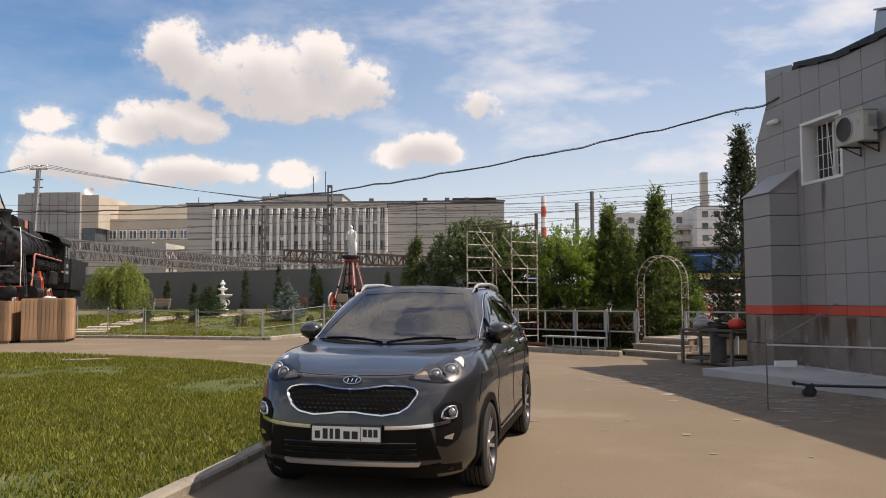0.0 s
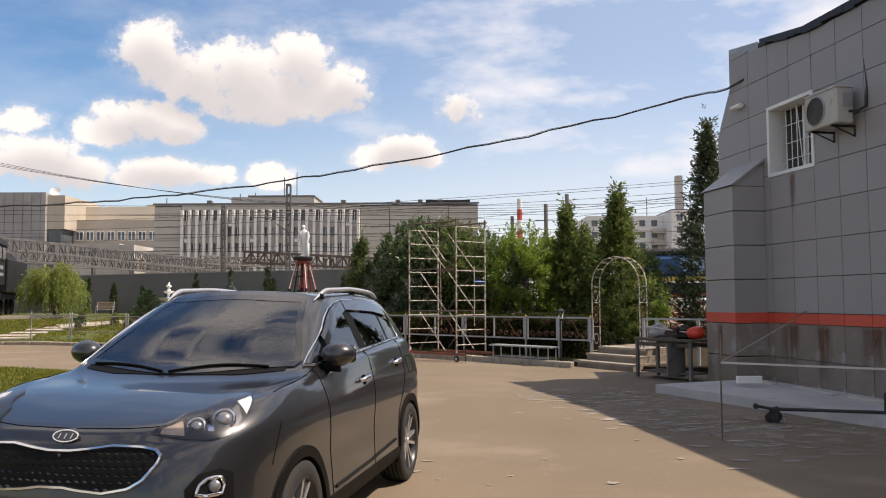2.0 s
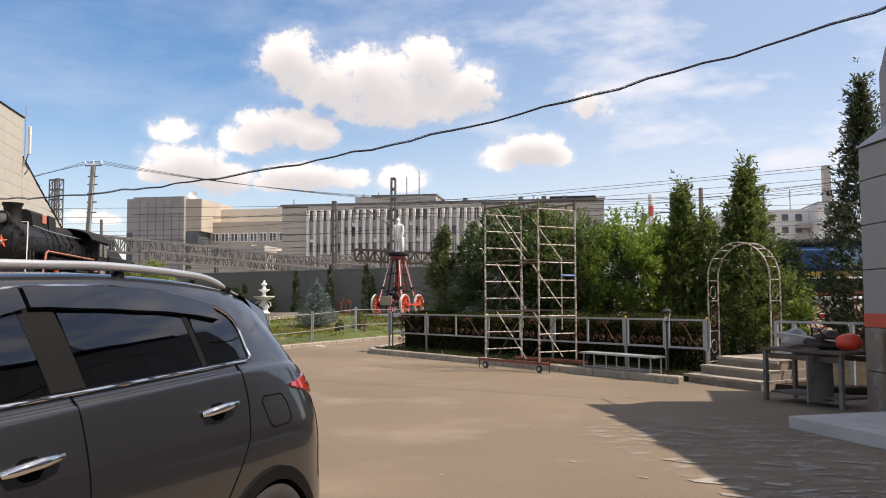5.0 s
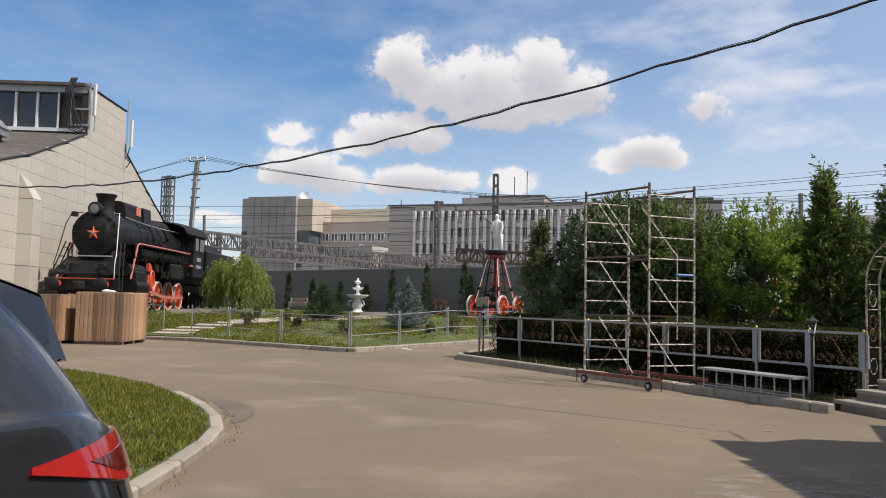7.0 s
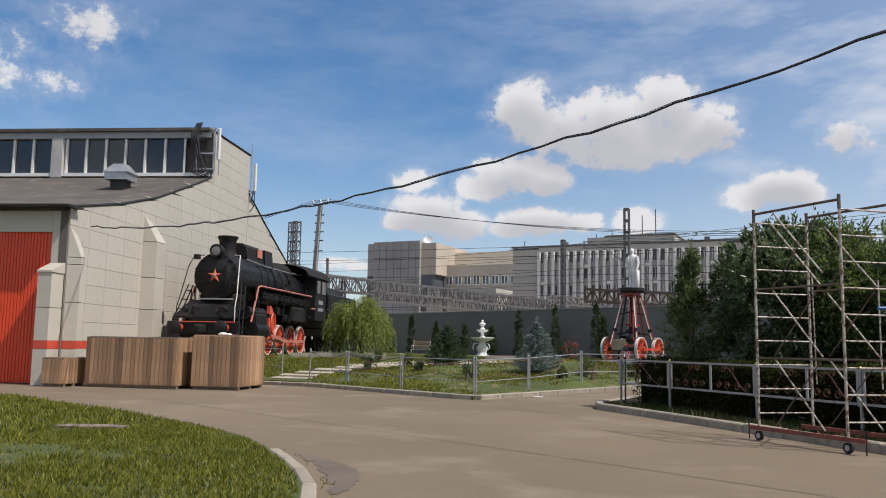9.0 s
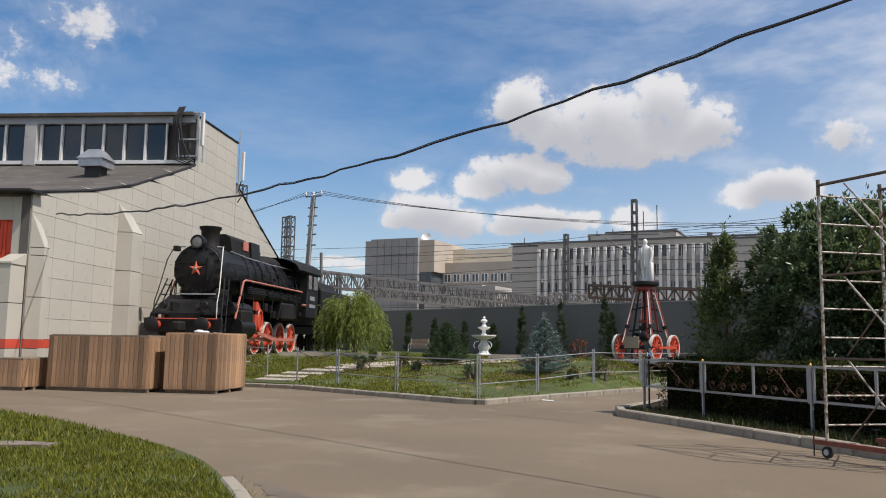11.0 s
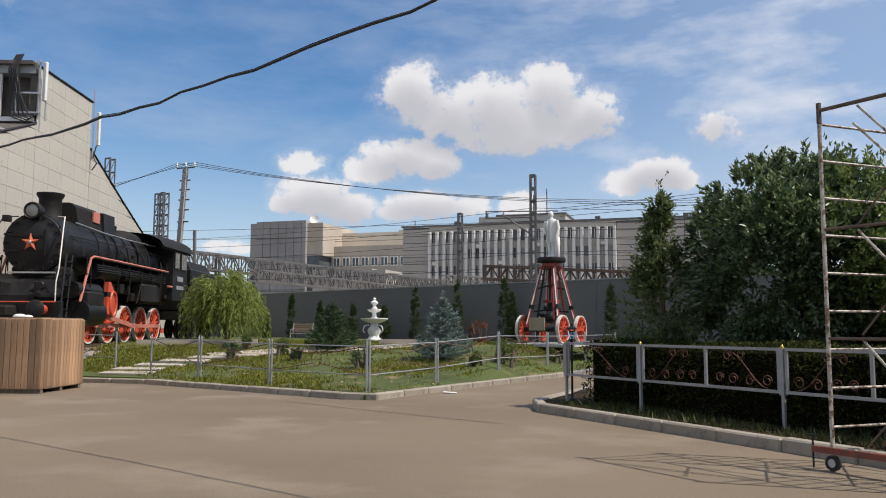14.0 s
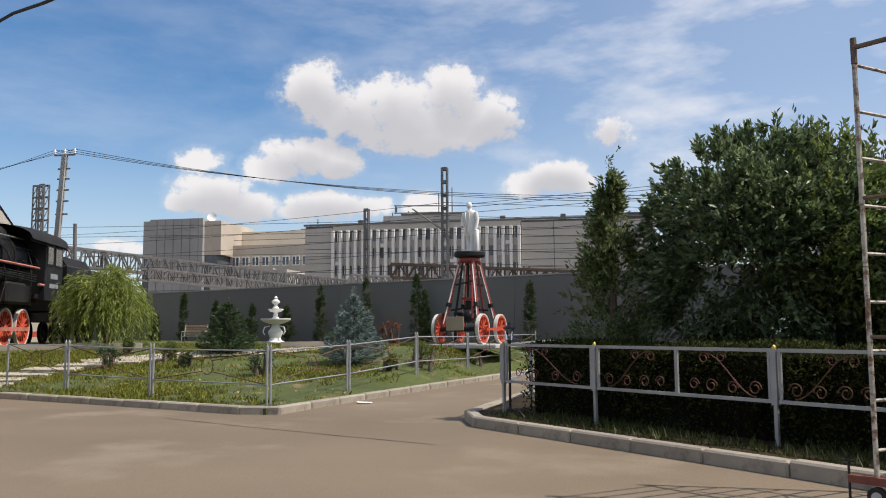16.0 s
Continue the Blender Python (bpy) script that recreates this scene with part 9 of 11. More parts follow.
def make_monument():
    bx, by, bz = -6.1, 43.5, 0.86
    root = thing("monument_stand", "red-legged stand built of railway wheelsets and rods", "monument", pose(bx, by, bz, 0, 0, -14))
    part("footing", Shape().box((0, 0.3, 0.02), (2.7, 2.6, 0.12), bev=0.02), M["slab"], root)
    for y in (-0.55, 0.95):
        part("axle", Shape().rod((-0.82, y, 0.55), (0.82, y, 0.55), 0.085, n=14), M["soot"], root, smooth=True)
        for sx in (-1, 1):
            spoked_wheel(root, Matrix.Translation((sx * 0.74, y, 0.555)) @ Matrix.Rotation(radians(90 * sx), 4, "Y"), 0.47, 10, 0.11)
    part("side_rod", Shape().bar((0.86, -0.55, 0.55), (0.86, 0.95, 0.55), 0.04, 0.09), M["wheel_red"], root)
    part("side_rod", Shape().bar((-0.86, -0.55, 0.55), (-0.86, 0.95, 0.55), 0.04, 0.09), M["wheel_red"], root)
    for x, y in ((-0.62, -0.55), (0.62, -0.55), (0.62, 0.95), (-0.62, 0.95)):
        a, b = Vector((x * 0.98, y, 0.62)), Vector((x * 0.36, 0.2 + (y - 0.2) * 0.36, 2.72))
        leg = part("leg", Shape().rod(a, b, 0.055, 0.05, 10), M["deep_red"], root, "dark red connecting-rod leg", smooth=True)
        part("leg_collar", Shape().rod(a.lerp(b, 0.30), a.lerp(b, 0.36), 0.095, n=10), M["soot"], leg)
        part("leg_face", Shape().bar(a.lerp(b, 0.05) + Vector((0, -0.05, 0)), a.lerp(b, 0.95) + Vector((0, -0.05, 0)), 0.035, 0.03), M["wheel_white"], leg)
    for x, y in ((-0.30, -0.3), (0.30, -0.3), (0.30, 0.7), (-0.30, 0.7)):
        part("inner_rod", Shape().rod((x, y, 0.9), (x * 0.45, 0.2 + (y - 0.2) * 0.45, 2.70), 0.040, 0.035, 8), M["deep_red"] if x > 0 else M["soot"], root, smooth=True)
    for z, k in ((1.15, 0.46), (1.95, 0.30)):
        part("stay", Shape().rod((-k, -0.25, z), (k, -0.25, z + 0.12), 0.03, n=6).rod((-k, 0.6, z + 0.1), (k, 0.6, z), 0.03, n=6), M["soot"], root)
    part("ring_beam", Shape().rod((0, 0.2, 1.48), (0, 0.2, 1.56), 0.30, n=16), M["deep_red"], root)
    part("brake_cylinder", Shape().rod((0, 0.2, 0.75), (0, 0.2, 1.45), 0.20, 0.15, 16).ball((0.05, 0.0, 0.95), 0.22, 12, 8), M["soot"], root, smooth=True)
    part("linkage", Shape().rod((-0.5, 0.1, 1.05), (0.5, 0.1, 0.95), 0.06, n=8).rod((-0.35, 0.0, 0.8), (0.45, 0.0, 1.2), 0.05, n=8).box((0.3, 0.3, 0.9), (0.35, 0.3, 0.3), bev=0.04), M["soot_rough"], root)
    part("plaque", Shape().box((0.02, -1.02, 0.72), (0.58, 0.05, 0.42), bev=0.01), M["brass"], root, "dull brass plaque")
    part("plaque_post", Shape().box((0.02, -0.98, 0.35), (0.08, 0.05, 0.4)), M["soot"], root)
    part("drum", Shape().lathe([(0.30, 2.68), (0.34, 2.72), (0.34, 2.82), (0.30, 2.84)], 24, Matrix.Translation((0, 0.2, 0))), M["deep_red"], root, smooth=True)
    part("platform", Shape().lathe([(0.36, 2.84), (0.47, 2.86), (0.51, 2.90), (0.51, 3.0), (0.48, 3.03), (0.01, 3.03)], 32, Matrix.Translation((0, 0.2, 0))), M["soot"], root, smooth=True)
    # the statue is one plain mesh
    m = pose(bx, by, bz, 0, 0, -14) @ pose(0.02, 0.2, 3.03, 0, 0, -12)
    s = Shape()

    def ellipse_stack(cx, cy, rows, n=18):
        prof = []
        k = len(rows)
        pts = []
        for z, rx, ry, ox, oy in rows:
            pts += [Vector((cx + ox + rx * math.cos(2 * math.pi * j / n), cy + oy + ry * math.sin(2 * math.pi * j / n), z)) for j in range(n)]
        fs = [(i * n + j, i * n + (j + 1) % n, (i + 1) * n + (j + 1) % n, (i + 1) * n + j) for i in range(k - 1) for j in range(n)]
        fs += [tuple(range(n))[::-1], tuple(range((k - 1) * n, k * n))]
        s.add(pts, fs)
    for x in (-0.085, 0.085):
        ellipse_stack(x, 0, [(0.0, 0.075, 0.13, 0, -0.03), (0.06, 0.07, 0.11, 0, -0.02), (0.09, 0.065, 0.07, 0, 0), (0.4, 0.075, 0.08, 0, 0), (0.75, 0.095, 0.10, -x * 0.15, 0), (0.8, 0.095, 0.10, -x * 0.2, 0)])
    ellipse_stack(0, 0, [(0.52, 0.20, 0.13, 0, 0), (0.58, 0.215, 0.15, 0, 0), (0.80, 0.20, 0.14, 0, 0), (0.95, 0.185, 0.13, 0, 0), (1.15, 0.225, 0.145, 0, 0), (1.28, 0.235, 0.13, 0, 0), (1.35, 0.18, 0.10, 0, 0), (1.39, 0.075, 0.07, 0, 0), (1.44, 0.065, 0.065, 0, -0.01)])
    s.ball((0, -0.015, 1.53), (0.085, 0.10, 0.125), 16, 12)
    s.tube([(-0.23, 0, 1.30), (-0.30, 0.02, 1.05), (-0.27, -0.06, 0.85), (-0.16, -0.15, 0.88)], [0.07, 0.065, 0.055, 0.045], 10)
    s.tube([(0.23, 0, 1.30), (0.29, 0.02, 1.05), (0.28, -0.04, 0.80), (0.27, -0.09, 0.68)], [0.07, 0.065, 0.055, 0.045], 10)
    s.box((0.27, -0.02, 0.36), (0.14, 0.16, 0.72), bev=0.02)
    s.bar((-0.07, -0.155, 1.3), (-0.03, -0.165, 0.62), 0.05, 0.02).bar((0.09, -0.15, 1.3), (0.06, -0.165, 0.62), 0.05, 0.02)
    s.v = [tuple(Vector(q) * 0.985) for q in s.v]
    solid("statue", s, M["plaster_white"], "white painted standing statue on the monument stand", "statue", smooth=True, angle=60, m=m)


make_monument()


def make_fountain():
    root = thing("fountain", "white tiered garden fountain with two bowls", "fountain", pose(-13.9, 46.6, 0.9))
    part("pedestal", Shape().lathe([(0.34, 0.0), (0.34, 0.08), (0.24, 0.12), (0.20, 0.22), (0.27, 0.38), (0.27, 0.46), (0.16, 0.60), (0.14, 0.72)], 24), M["plaster_white"], root, smooth=True)
    part("bowl", Shape().lathe([(0.14, 0.72), (0.30, 0.76), (0.48, 0.84), (0.56, 0.90), (0.56, 0.94), (0.50, 0.93), (0.16, 0.86)], 28), M["plaster_white"], root, smooth=True)
    part("stem", Shape().lathe([(0.13, 0.86), (0.16, 0.92), (0.08, 1.02), (0.09, 1.10), (0.07, 1.16)], 20), M["plaster_white"], root, smooth=True)
    part("upper_bowl", Shape().lathe([(0.07, 1.16), (0.20, 1.20), (0.29, 1.27), (0.29, 1.30), (0.12, 1.28)], 24), M["plaster_white"], root, smooth=True)
    part("finial", Shape().lathe([(0.11, 1.28), (0.13, 1.33), (0.06, 1.42), (0.07, 1.47), (0.15, 1.53), (0.16, 1.58), (0.10, 1.63), (0.05, 1.66), (0.07, 1.71), (0.02, 1.78)], 20), M["plaster_white"], root, smooth=True)
    for sx in (-1, 1):
        part("scroll", Shape().tube([(sx * 0.2, -0.1, 0.66), (sx * 0.38, -0.12, 0.62), (sx * 0.44, -0.14, 0.45), (sx * 0.36, -0.15, 0.34)], 0.025, 6), M["plaster_white"], root, smooth=True)


make_fountain()

M["path"] = material("pale_paving", (0.44, 0.385, 0.32), 0.85, var=0.12, scale=3.0, fine=60.0, bump=0.3)


def slab_stone(x, y, w, d, rz, name="stepping_stone", h=0.07):
    z = garden_z(x, y)
    dz = (garden_z(x, y + 0.3) - garden_z(x, y - 0.3)) / 0.6
    solid(name, Shape().box((0, 0, 0.02), (w, d, h), bev=0.012), M["path"], "pale stone slab laid in the sloping lawn", "paving stone", group="stepping stones", m=pose(x, y, z, math.degrees(math.atan(dz)) * 0.6, 0, rz))


for i, (x, y) in enumerate([(-15.55, 33.75), (-15.75, 34.5), (-15.70, 35.35), (-15.5, 36.2), (-15.1, 36.95), (-14.6, 37.6), (-14.0, 38.1)]):
    slab_stone(x, y, 1.35, 0.55, 14 + random.uniform(-5, 5))


def path_strip():
    s = Shape()
    pts = [(-15.3, 37.2), (-13.9, 38.6), (-12.5, 39.6), (-11.0, 40.6), (-10.4, 42.5), (-12.2, 45.4)]
    ch = smooth_chain(pts, 6)
    rows = []
    for i, p in enumerate(ch):
        d = (ch[min(i + 1, len(ch) - 1)] - ch[max(0, i - 1)]).normalized()
        n = Vector((-d.y, d.x, 0)) * 0.65
        rows += [Vector((q.x, q.y, garden_z(q.x, q.y) + 0.035)) for q in (p - n, p, p + n)]
    s.add(rows, [(3 * i + j, 3 * i + j + 1, 3 * i + 4 + j, 3 * i + 3 + j) for i in range(len(ch) - 1) for j in range(2)])
    solid("garden_path", s, M["path"], "pale trodden path through the garden lawn", "path", kind="structure", smooth=True)


path_strip()
# low pale border walls
for (x0, y0), (x1, y1), h in (((-11.6, 41.6), (-9.3, 42.2), 0.24), ((-19.9, 39.6), (-16.2, 41.4), 0.22)):
    a, b = Vector((x0, y0, garden_z(x0, y0) - 0.1)), Vector((x1, y1, garden_z(x1, y1) - 0.1))
    solid("border_wall", Shape().bar(a + Vector((0, 0, h / 2)), b + Vector((0, 0, h / 2)), 0.2, h + 0.1), M["path"], "low pale border wall in the garden", "border wall", group="border walls")


def garden_bench():
    root = thing("garden_bench", "slatted grey garden bench before the wall", "bench", pose(-18.1, 48.3, 0.80, 0, 0, 12) @ Matrix.Diagonal((0.85, 0.85, 0.85, 1)))
    for i in range(4):
        part("seat_slat", Shape().box((0, -0.2 + i * 0.12, 0.45), (1.15, 0.09, 0.03), bev=0.005), M["fence_paint"], root)
    for i in range(4):
        part("back_slat", Shape().box((0, 0.27 + i * 0.035, 0.56 + i * 0.12), (1.15, 0.025, 0.09), bev=0.005), M["wood_dark"], root)
    for x in (-0.52, 0.52):
        part("side_frame", Shape().tube([(x, -0.25, 0.0), (x, -0.28, 0.3), (x, -0.2, 0.43), (x, 0.2, 0.43), (x, 0.4, 1.0)], 0.02, 6).tube([(x, 0.2, 0.43), (x, 0.3, 0.0)], 0.02, 6).tube([(x, -0.25, 0.44), (x, -0.25, 0.66), (x, 0.28, 0.68)], 0.018, 6), M["fence_paint"], root)


garden_bench()

# ---------------------------------------------------------------- poles, wires and gantries
M["concrete_pole"] = material("old_concrete", (0.36, 0.35, 0.33), 0.85, var=0.2, scale=3.0, bump=0.2)
M["gantry_brown"] = material("rusty_gantry_steel", (0.10, 0.070, 0.055), 0.7, 0.2, var=0.3, scale=3.0, bump=0.1)
M["gantry"] = material("grey_gantry_steel", (0.17, 0.165, 0.16), 0.55, 0.35, var=0.25, scale=3.0, bump=0.1)


def sag_line(a, b, sag, n=24):
    a, b = Vector(a), Vector(b)
    return [a.lerp(b, i / n) + Vector((0, 0, -4 * sag * (i / n) * (1 - i / n))) for i in range(n + 1)]


yard = thing("overhead_cable", "thick black cable slung from the annex to the shed", "cable")
pts = sag_line((6.92, 19.05, 5.96), (-20.55, 29.25, 5.12), 1.09, 60)
pts = [p + Vector((0, 0, 0.02 * math.sin(i * 1.3) + 0.015 * math.sin(i * 2.9))) for i, p in enumerate(pts)]
hook = at(ANX_P, ANX_D, 0.38, -0.03, 5.90) - Vector((ORIGIN[0], ORIGIN[1], 0))
pts = [hook, hook.lerp(pts[0], 0.35) + Vector((-0.08, 0, -0.10)), hook.lerp(pts[0], 0.75) + Vector((-0.04, 0, -0.06))] + pts
part("cable", Shape().tube(pts, 0.016, 6), M["cable"], yard, smooth=True)
pts2 = [p + Vector((0, 0.01, 0.024 + 0.006 * math.sin(i * 0.7))) for i, p in enumerate(pts)]
part("support_wire", Shape().tube(pts2, 0.006, 4), M["cable"], yard)
part("wall_hook", Shape().rod(hook, hook + Vector((0.05, 0.01, 0.0)), 0.03, n=8), M["iron"], yard)


def make_utility_pole():
    root = thing("utility_pole", "leaning concrete utility pole with cross-arm and insulators", "pole")
    base, top = Vector((-30.6, 56.0, -0.1)), Vector((-30.02, 56.1, 10.8))
    part("shaft", Shape().bar(base, top, 0.26, 0.22, (0, 1, 0)), M["concrete_pole"], root)
    part("strut", Shape().rod((-29.8, 57.2, -0.1), (-29.9, 57.0, 7.2), 0.10, n=8), M["gantry"], root)
    for k, w in ((0.0, 0.62), (-0.75, 0.36), (-1.3, 0.36), (-1.9, 0.36), (-2.5, 0.36), (-3.2, 0.36)):
        c = top + Vector((-0.05 * abs(k) / 1.0 * 0.5, 0, k))
        part("cross_arm", Shape().bar(c - Vector((w, 0, 0)), c + Vector((w, 0, 0)), 0.07, 0.08), M["gantry"], root)
    for x in (-0.6, 0.0, 0.6):
        part("insulator", Shape().lathe([(0.03, 0), (0.07, 0.05), (0.05, 0.12), (0.08, 0.16), (0.02, 0.30)], 8, Matrix.Translation(top + Vector((x, 0, 0.04)))), M["plaster_white"], root)
    return top


ptop = make_utility_pole()


def lattice_mast(x, y, h, w, name, label, base_z=0.0, k=14):
    root = thing(name, label, "mast", pose(x, y, base_z, 0, 0, random.uniform(-10, 10)))
    for a, b in ((-1, -1), (1, -1), (1, 1), (-1, 1)):
        part("chord", Shape().bar((a * w / 2, b * w / 2, -0.2), (a * w / 2, b * w / 2, h), 0.09, 0.09, (0, 1, 0)), M["gantry"], root)
    for i in range(k):
        z0, z1 = h * i / k, h * (i + 1) / k
        for sgn in (-1, 1):
            part("batten", Shape().bar((-w / 2, sgn * w / 2, z1 - 0.05), (w / 2, sgn * w / 2, z1 - 0.05), 0.06, 0.16), M["gantry"], root)
            part("lacing", Shape().bar((sgn * w / 2, -w / 2, z0), (sgn * w / 2, w / 2, z1), 0.05, 0.05), M["gantry"], root)
    return root


lattice_mast(-10.04, 59.9, 9.95, 0.27, "catenary_mast", "slim riveted steel catenary mast", 0.0)
lattice_mast(-47.0, 76.0, 13.2, 0.5, "catenary_mast", "twin riveted steel mast beyond the shed", 0.0)
lattice_mast(-46.1, 75.6, 13.2, 0.5, "catenary_mast", "twin riveted steel mast beyond the shed", 0.0)
lattice_mast(-52.0, 75.5, 16.6, 0.6, "catenary_mast", "tall riveted steel mast behind the shed", 0.0)
lattice_mast(-18.84, 75.0, 10.2, 0.28, "catenary_mast", "slim riveted steel catenary mast", 0.0)
arm = thing("cantilever_arm", "grey catenary bracket arm on its mast", "bracket")
part("tube", Shape().rod((-10.04, 59.7, 6.55), (-11.7, 59.5, 7.75), 0.045, n=6).rod((-12.7, 59.5, 7.55), (-10.04, 59.7, 7.55), 0.03, n=6).rod((-12.7, 59.5, 7.95), (-8.6, 59.7, 7.85), 0.035, n=6), M["gantry"], arm)
part("insulator", Shape().lathe([(0.03, 0), (0.08, 0.08), (0.05, 0.16), (0.08, 0.24), (0.03, 0.35)], 8, Matrix.Translation((-12.6, 59.5, 7.58))), M["office_dark"], arm)


def truss(name, a, b, h, w, n, label, paint="gantry"):
    """A box-girder gantry beam of four chords with zigzag lacing."""
    root = thing(name, label, "gantry")
    a, b = Vector(a), Vector(b)
    u = (b - a).normalized()
    s = Vector((-u.y, u.x, 0)) * w / 2
    up = Vector((0, 0, h))
    for q in (s, -s):
        for z in (Vector(), up):
            part("chord", Shape().bar(a + q + z, b + q + z, 0.16, 0.16), M[paint], root)
        for i in range(n):
            p0, p1 = a.lerp(b, i / n), a.lerp(b, (i + 1) / n)
            part("lacing", Shape().bar(p0 + q + (up if i % 2 else Vector()), p1 + q + (Vector() if i % 2 else up), 0.09, 0.09), M[paint], root)
            part("lacing", Shape().bar(p0 + q, p0 + q + up, 0.08, 0.08, (1, 0, 0)), M[paint], root)
    return root


truss("gantry_beam", (-41.5, 66.0, 6.15), (-34.9, 150.0, 7.0), 1.35, 1.2, 84, "long grey lattice catenary gantry beam")
truss("gantry_beam", (-38.6, 78.0, 5.5), (-34.4, 128.0, 5.4), 0.95, 1.0, 54, "grey lattice gantry beam over the tracks")
truss("gantry_beam", (-16.6, 73.6, 5.05), (-2.0, 76.3, 4.35), 0.95, 0.8, 26, "rusty brown lattice gantry beam behind the wall", "gantry_brown")
truss("gantry_beam", (-27.0, 96.0, 6.0), (-17.0, 120.0, 6.2), 0.9, 0.8, 26, "grey lattice gantry beam over the tracks")
for x, y, h in ((-40.8, 76.0, 7.8), (-39.2, 95.0, 8.0), (-37.0, 122.0, 8.2), (-36.8, 100.0, 6.6), (-35.2, 120.0, 6.6), (-14.2, 74.0, 6.2), (-7.2, 75.3, 5.9), (-24.0, 103.0, 7.2)):
    gp = thing("gantry_post", "grey steel post carrying a gantry beam", "post", pose(x, y, 0), group="gantry posts")
    part("shaft", Shape().box((-0.18, 0, h / 2 - 0.1), (0.12, 0.3, h)).box((0.18, 0, h / 2 - 0.1), (0.12, 0.3, h)), M["gantry"], gp)
    part("batten", Shape().box((0, 0, h * 0.3), (0.3, 0.26, 0.12)).box((0, 0, h * 0.6), (0.3, 0.26, 0.12)), M["gantry"], gp)
# line poles to the right
for x, y, h, lab in ((29.8, 200.0, 27.4, "far dark line pole"), (9.2, 68.0, 9.4, "dark line pole behind the trees")):
    lp = thing("line_pole", lab + " with a bracket", "pole", pose(x, y, 0))
    part("shaft", Shape().rod((0, 0, -0.2), (0, 0, h), 0.16 if y < 100 else 0.5, n=8), M["gantry"], lp)
    part("bracket", Shape().bar((0, 0, h * 0.86), (-0.9, 0, h * 0.86), 0.08, 0.08), M["gantry"], lp)

wires = thing("power_lines", "bundle of thin power lines strung between the poles", "wires")
left = [(-46.0, 60.0, 9.4), (-46.0, 60.0, 8.7), (-46.0, 60.0, 8.0)]
for i, x in enumerate((-0.6, 0.0, 0.6)):
    t = ptop + Vector((x, 0, 0.3))
    part("wire", Shape().tube(sag_line(t, (36.0, 68.0, 12.5 - 0.12 * i), 3.4 + 0.1 * i, 40), 0.015, 4), M["cable"], wires)
    part("wire", Shape().tube(sag_line(t, (-60.0, 62.0, 7.5 + 0.9 * i), 0.5, 16), 0.014, 4), M["cable"], wires)
for z, dz in ((8.1, 0.9), (7.4, 0.6), (6.5, 0.5), (5.6, 0.3), (4.9, 0.3)):
    part("wire", Shape().tube(sag_line((-70.0, 80.0, z + 2.2), (-10.04, 59.9, z), 0.9, 30), 0.013, 4), M["cable"], wires)
    part("wire", Shape().tube(sag_line((-10.04, 59.9, z), (60.0, 74.0, z + 1.6), 1.1, 30), 0.013, 4), M["cable"], wires)
for z in (16.2, 14.8, 12.0, 9.5, 7.0):
    part("wire", Shape().tube(sag_line((-90.0, 120.0, z), (80.0, 125.0, z + 0.6), 0.8, 30), 0.03, 4), M["cable"], wires)


for (x0, z0), (x1, z1) in (((-10.0, 9.3), (44.0, 12.6)), ((-10.0, 9.1), (44.0, 12.35)), ((-5.0, 7.6), (44.0, 12.2)), ((0.0, 7.2), (44.0, 12.1)), ((-10.0, 8.75), (44.0, 11.4))):
    part("wire", Shape().tube(sag_line((x0, 68.4, z0), (x1, 63.0, z1), 0.25, 20), 0.016, 4), M["cable"], wires)


# ---------------------------------------------------------------- blue engine beyond the trees
def make_blue_engine():
    M["blue"] = material("deep_blue_paint", (0.03, 0.10, 0.24), 0.4, var=0.15, scale=3.0, bump=0.05)
    M["pale_blue"] = material("pale_blue_paint", (0.30, 0.45, 0.60), 0.4, var=0.1, scale=3.0, bump=0.05)
    root = thing("blue_locomotive", "blue and yellow locomotive half hidden by conifers", "locomotive", pose(13.4, 40.0, -0.12, 0, 0, -12))
    part("body", Shape().box((0, 2.0, 3.35), (6.4, 3.0, 1.0), bev=0.15), M["blue"], root)
    part("roof", Shape().box((0, 2.0, 4.0), (6.2, 2.8, 0.35), bev=0.12), M["iron"], root)
    part("pale_panel", Shape().box((0.4, 0.49, 3.4), (3.2, 0.03, 0.62)), M["pale_blue"], root)
    part("yellow_band", Shape().box((0, 0.48, 2.73), (6.3, 0.04, 0.22)), M["gold"], root)
    part("underframe", Shape().box((0, 2.0, 2.2), (6.2, 2.6, 0.7)), M["iron"], root)
    for x in (-1.9, -0.2, 1.6):
        spoked_wheel(root, Matrix.Translation((x, 0.75, 0.98)) @ Matrix.Rotation(radians(90), 4, "X"), 0.72, 12)
    part("side_rod", Shape().bar((-2.2, 0.55, 1.05), (1.8, 0.55, 1.05), 0.05, 0.14), M["wheel_red"], root)
    part("valve_rod", Shape().bar((-2.4, 0.55, 1.9), (0.2, 0.55, 2.0), 0.05, 0.12), M["wheel_red"], root)


make_blue_engine()
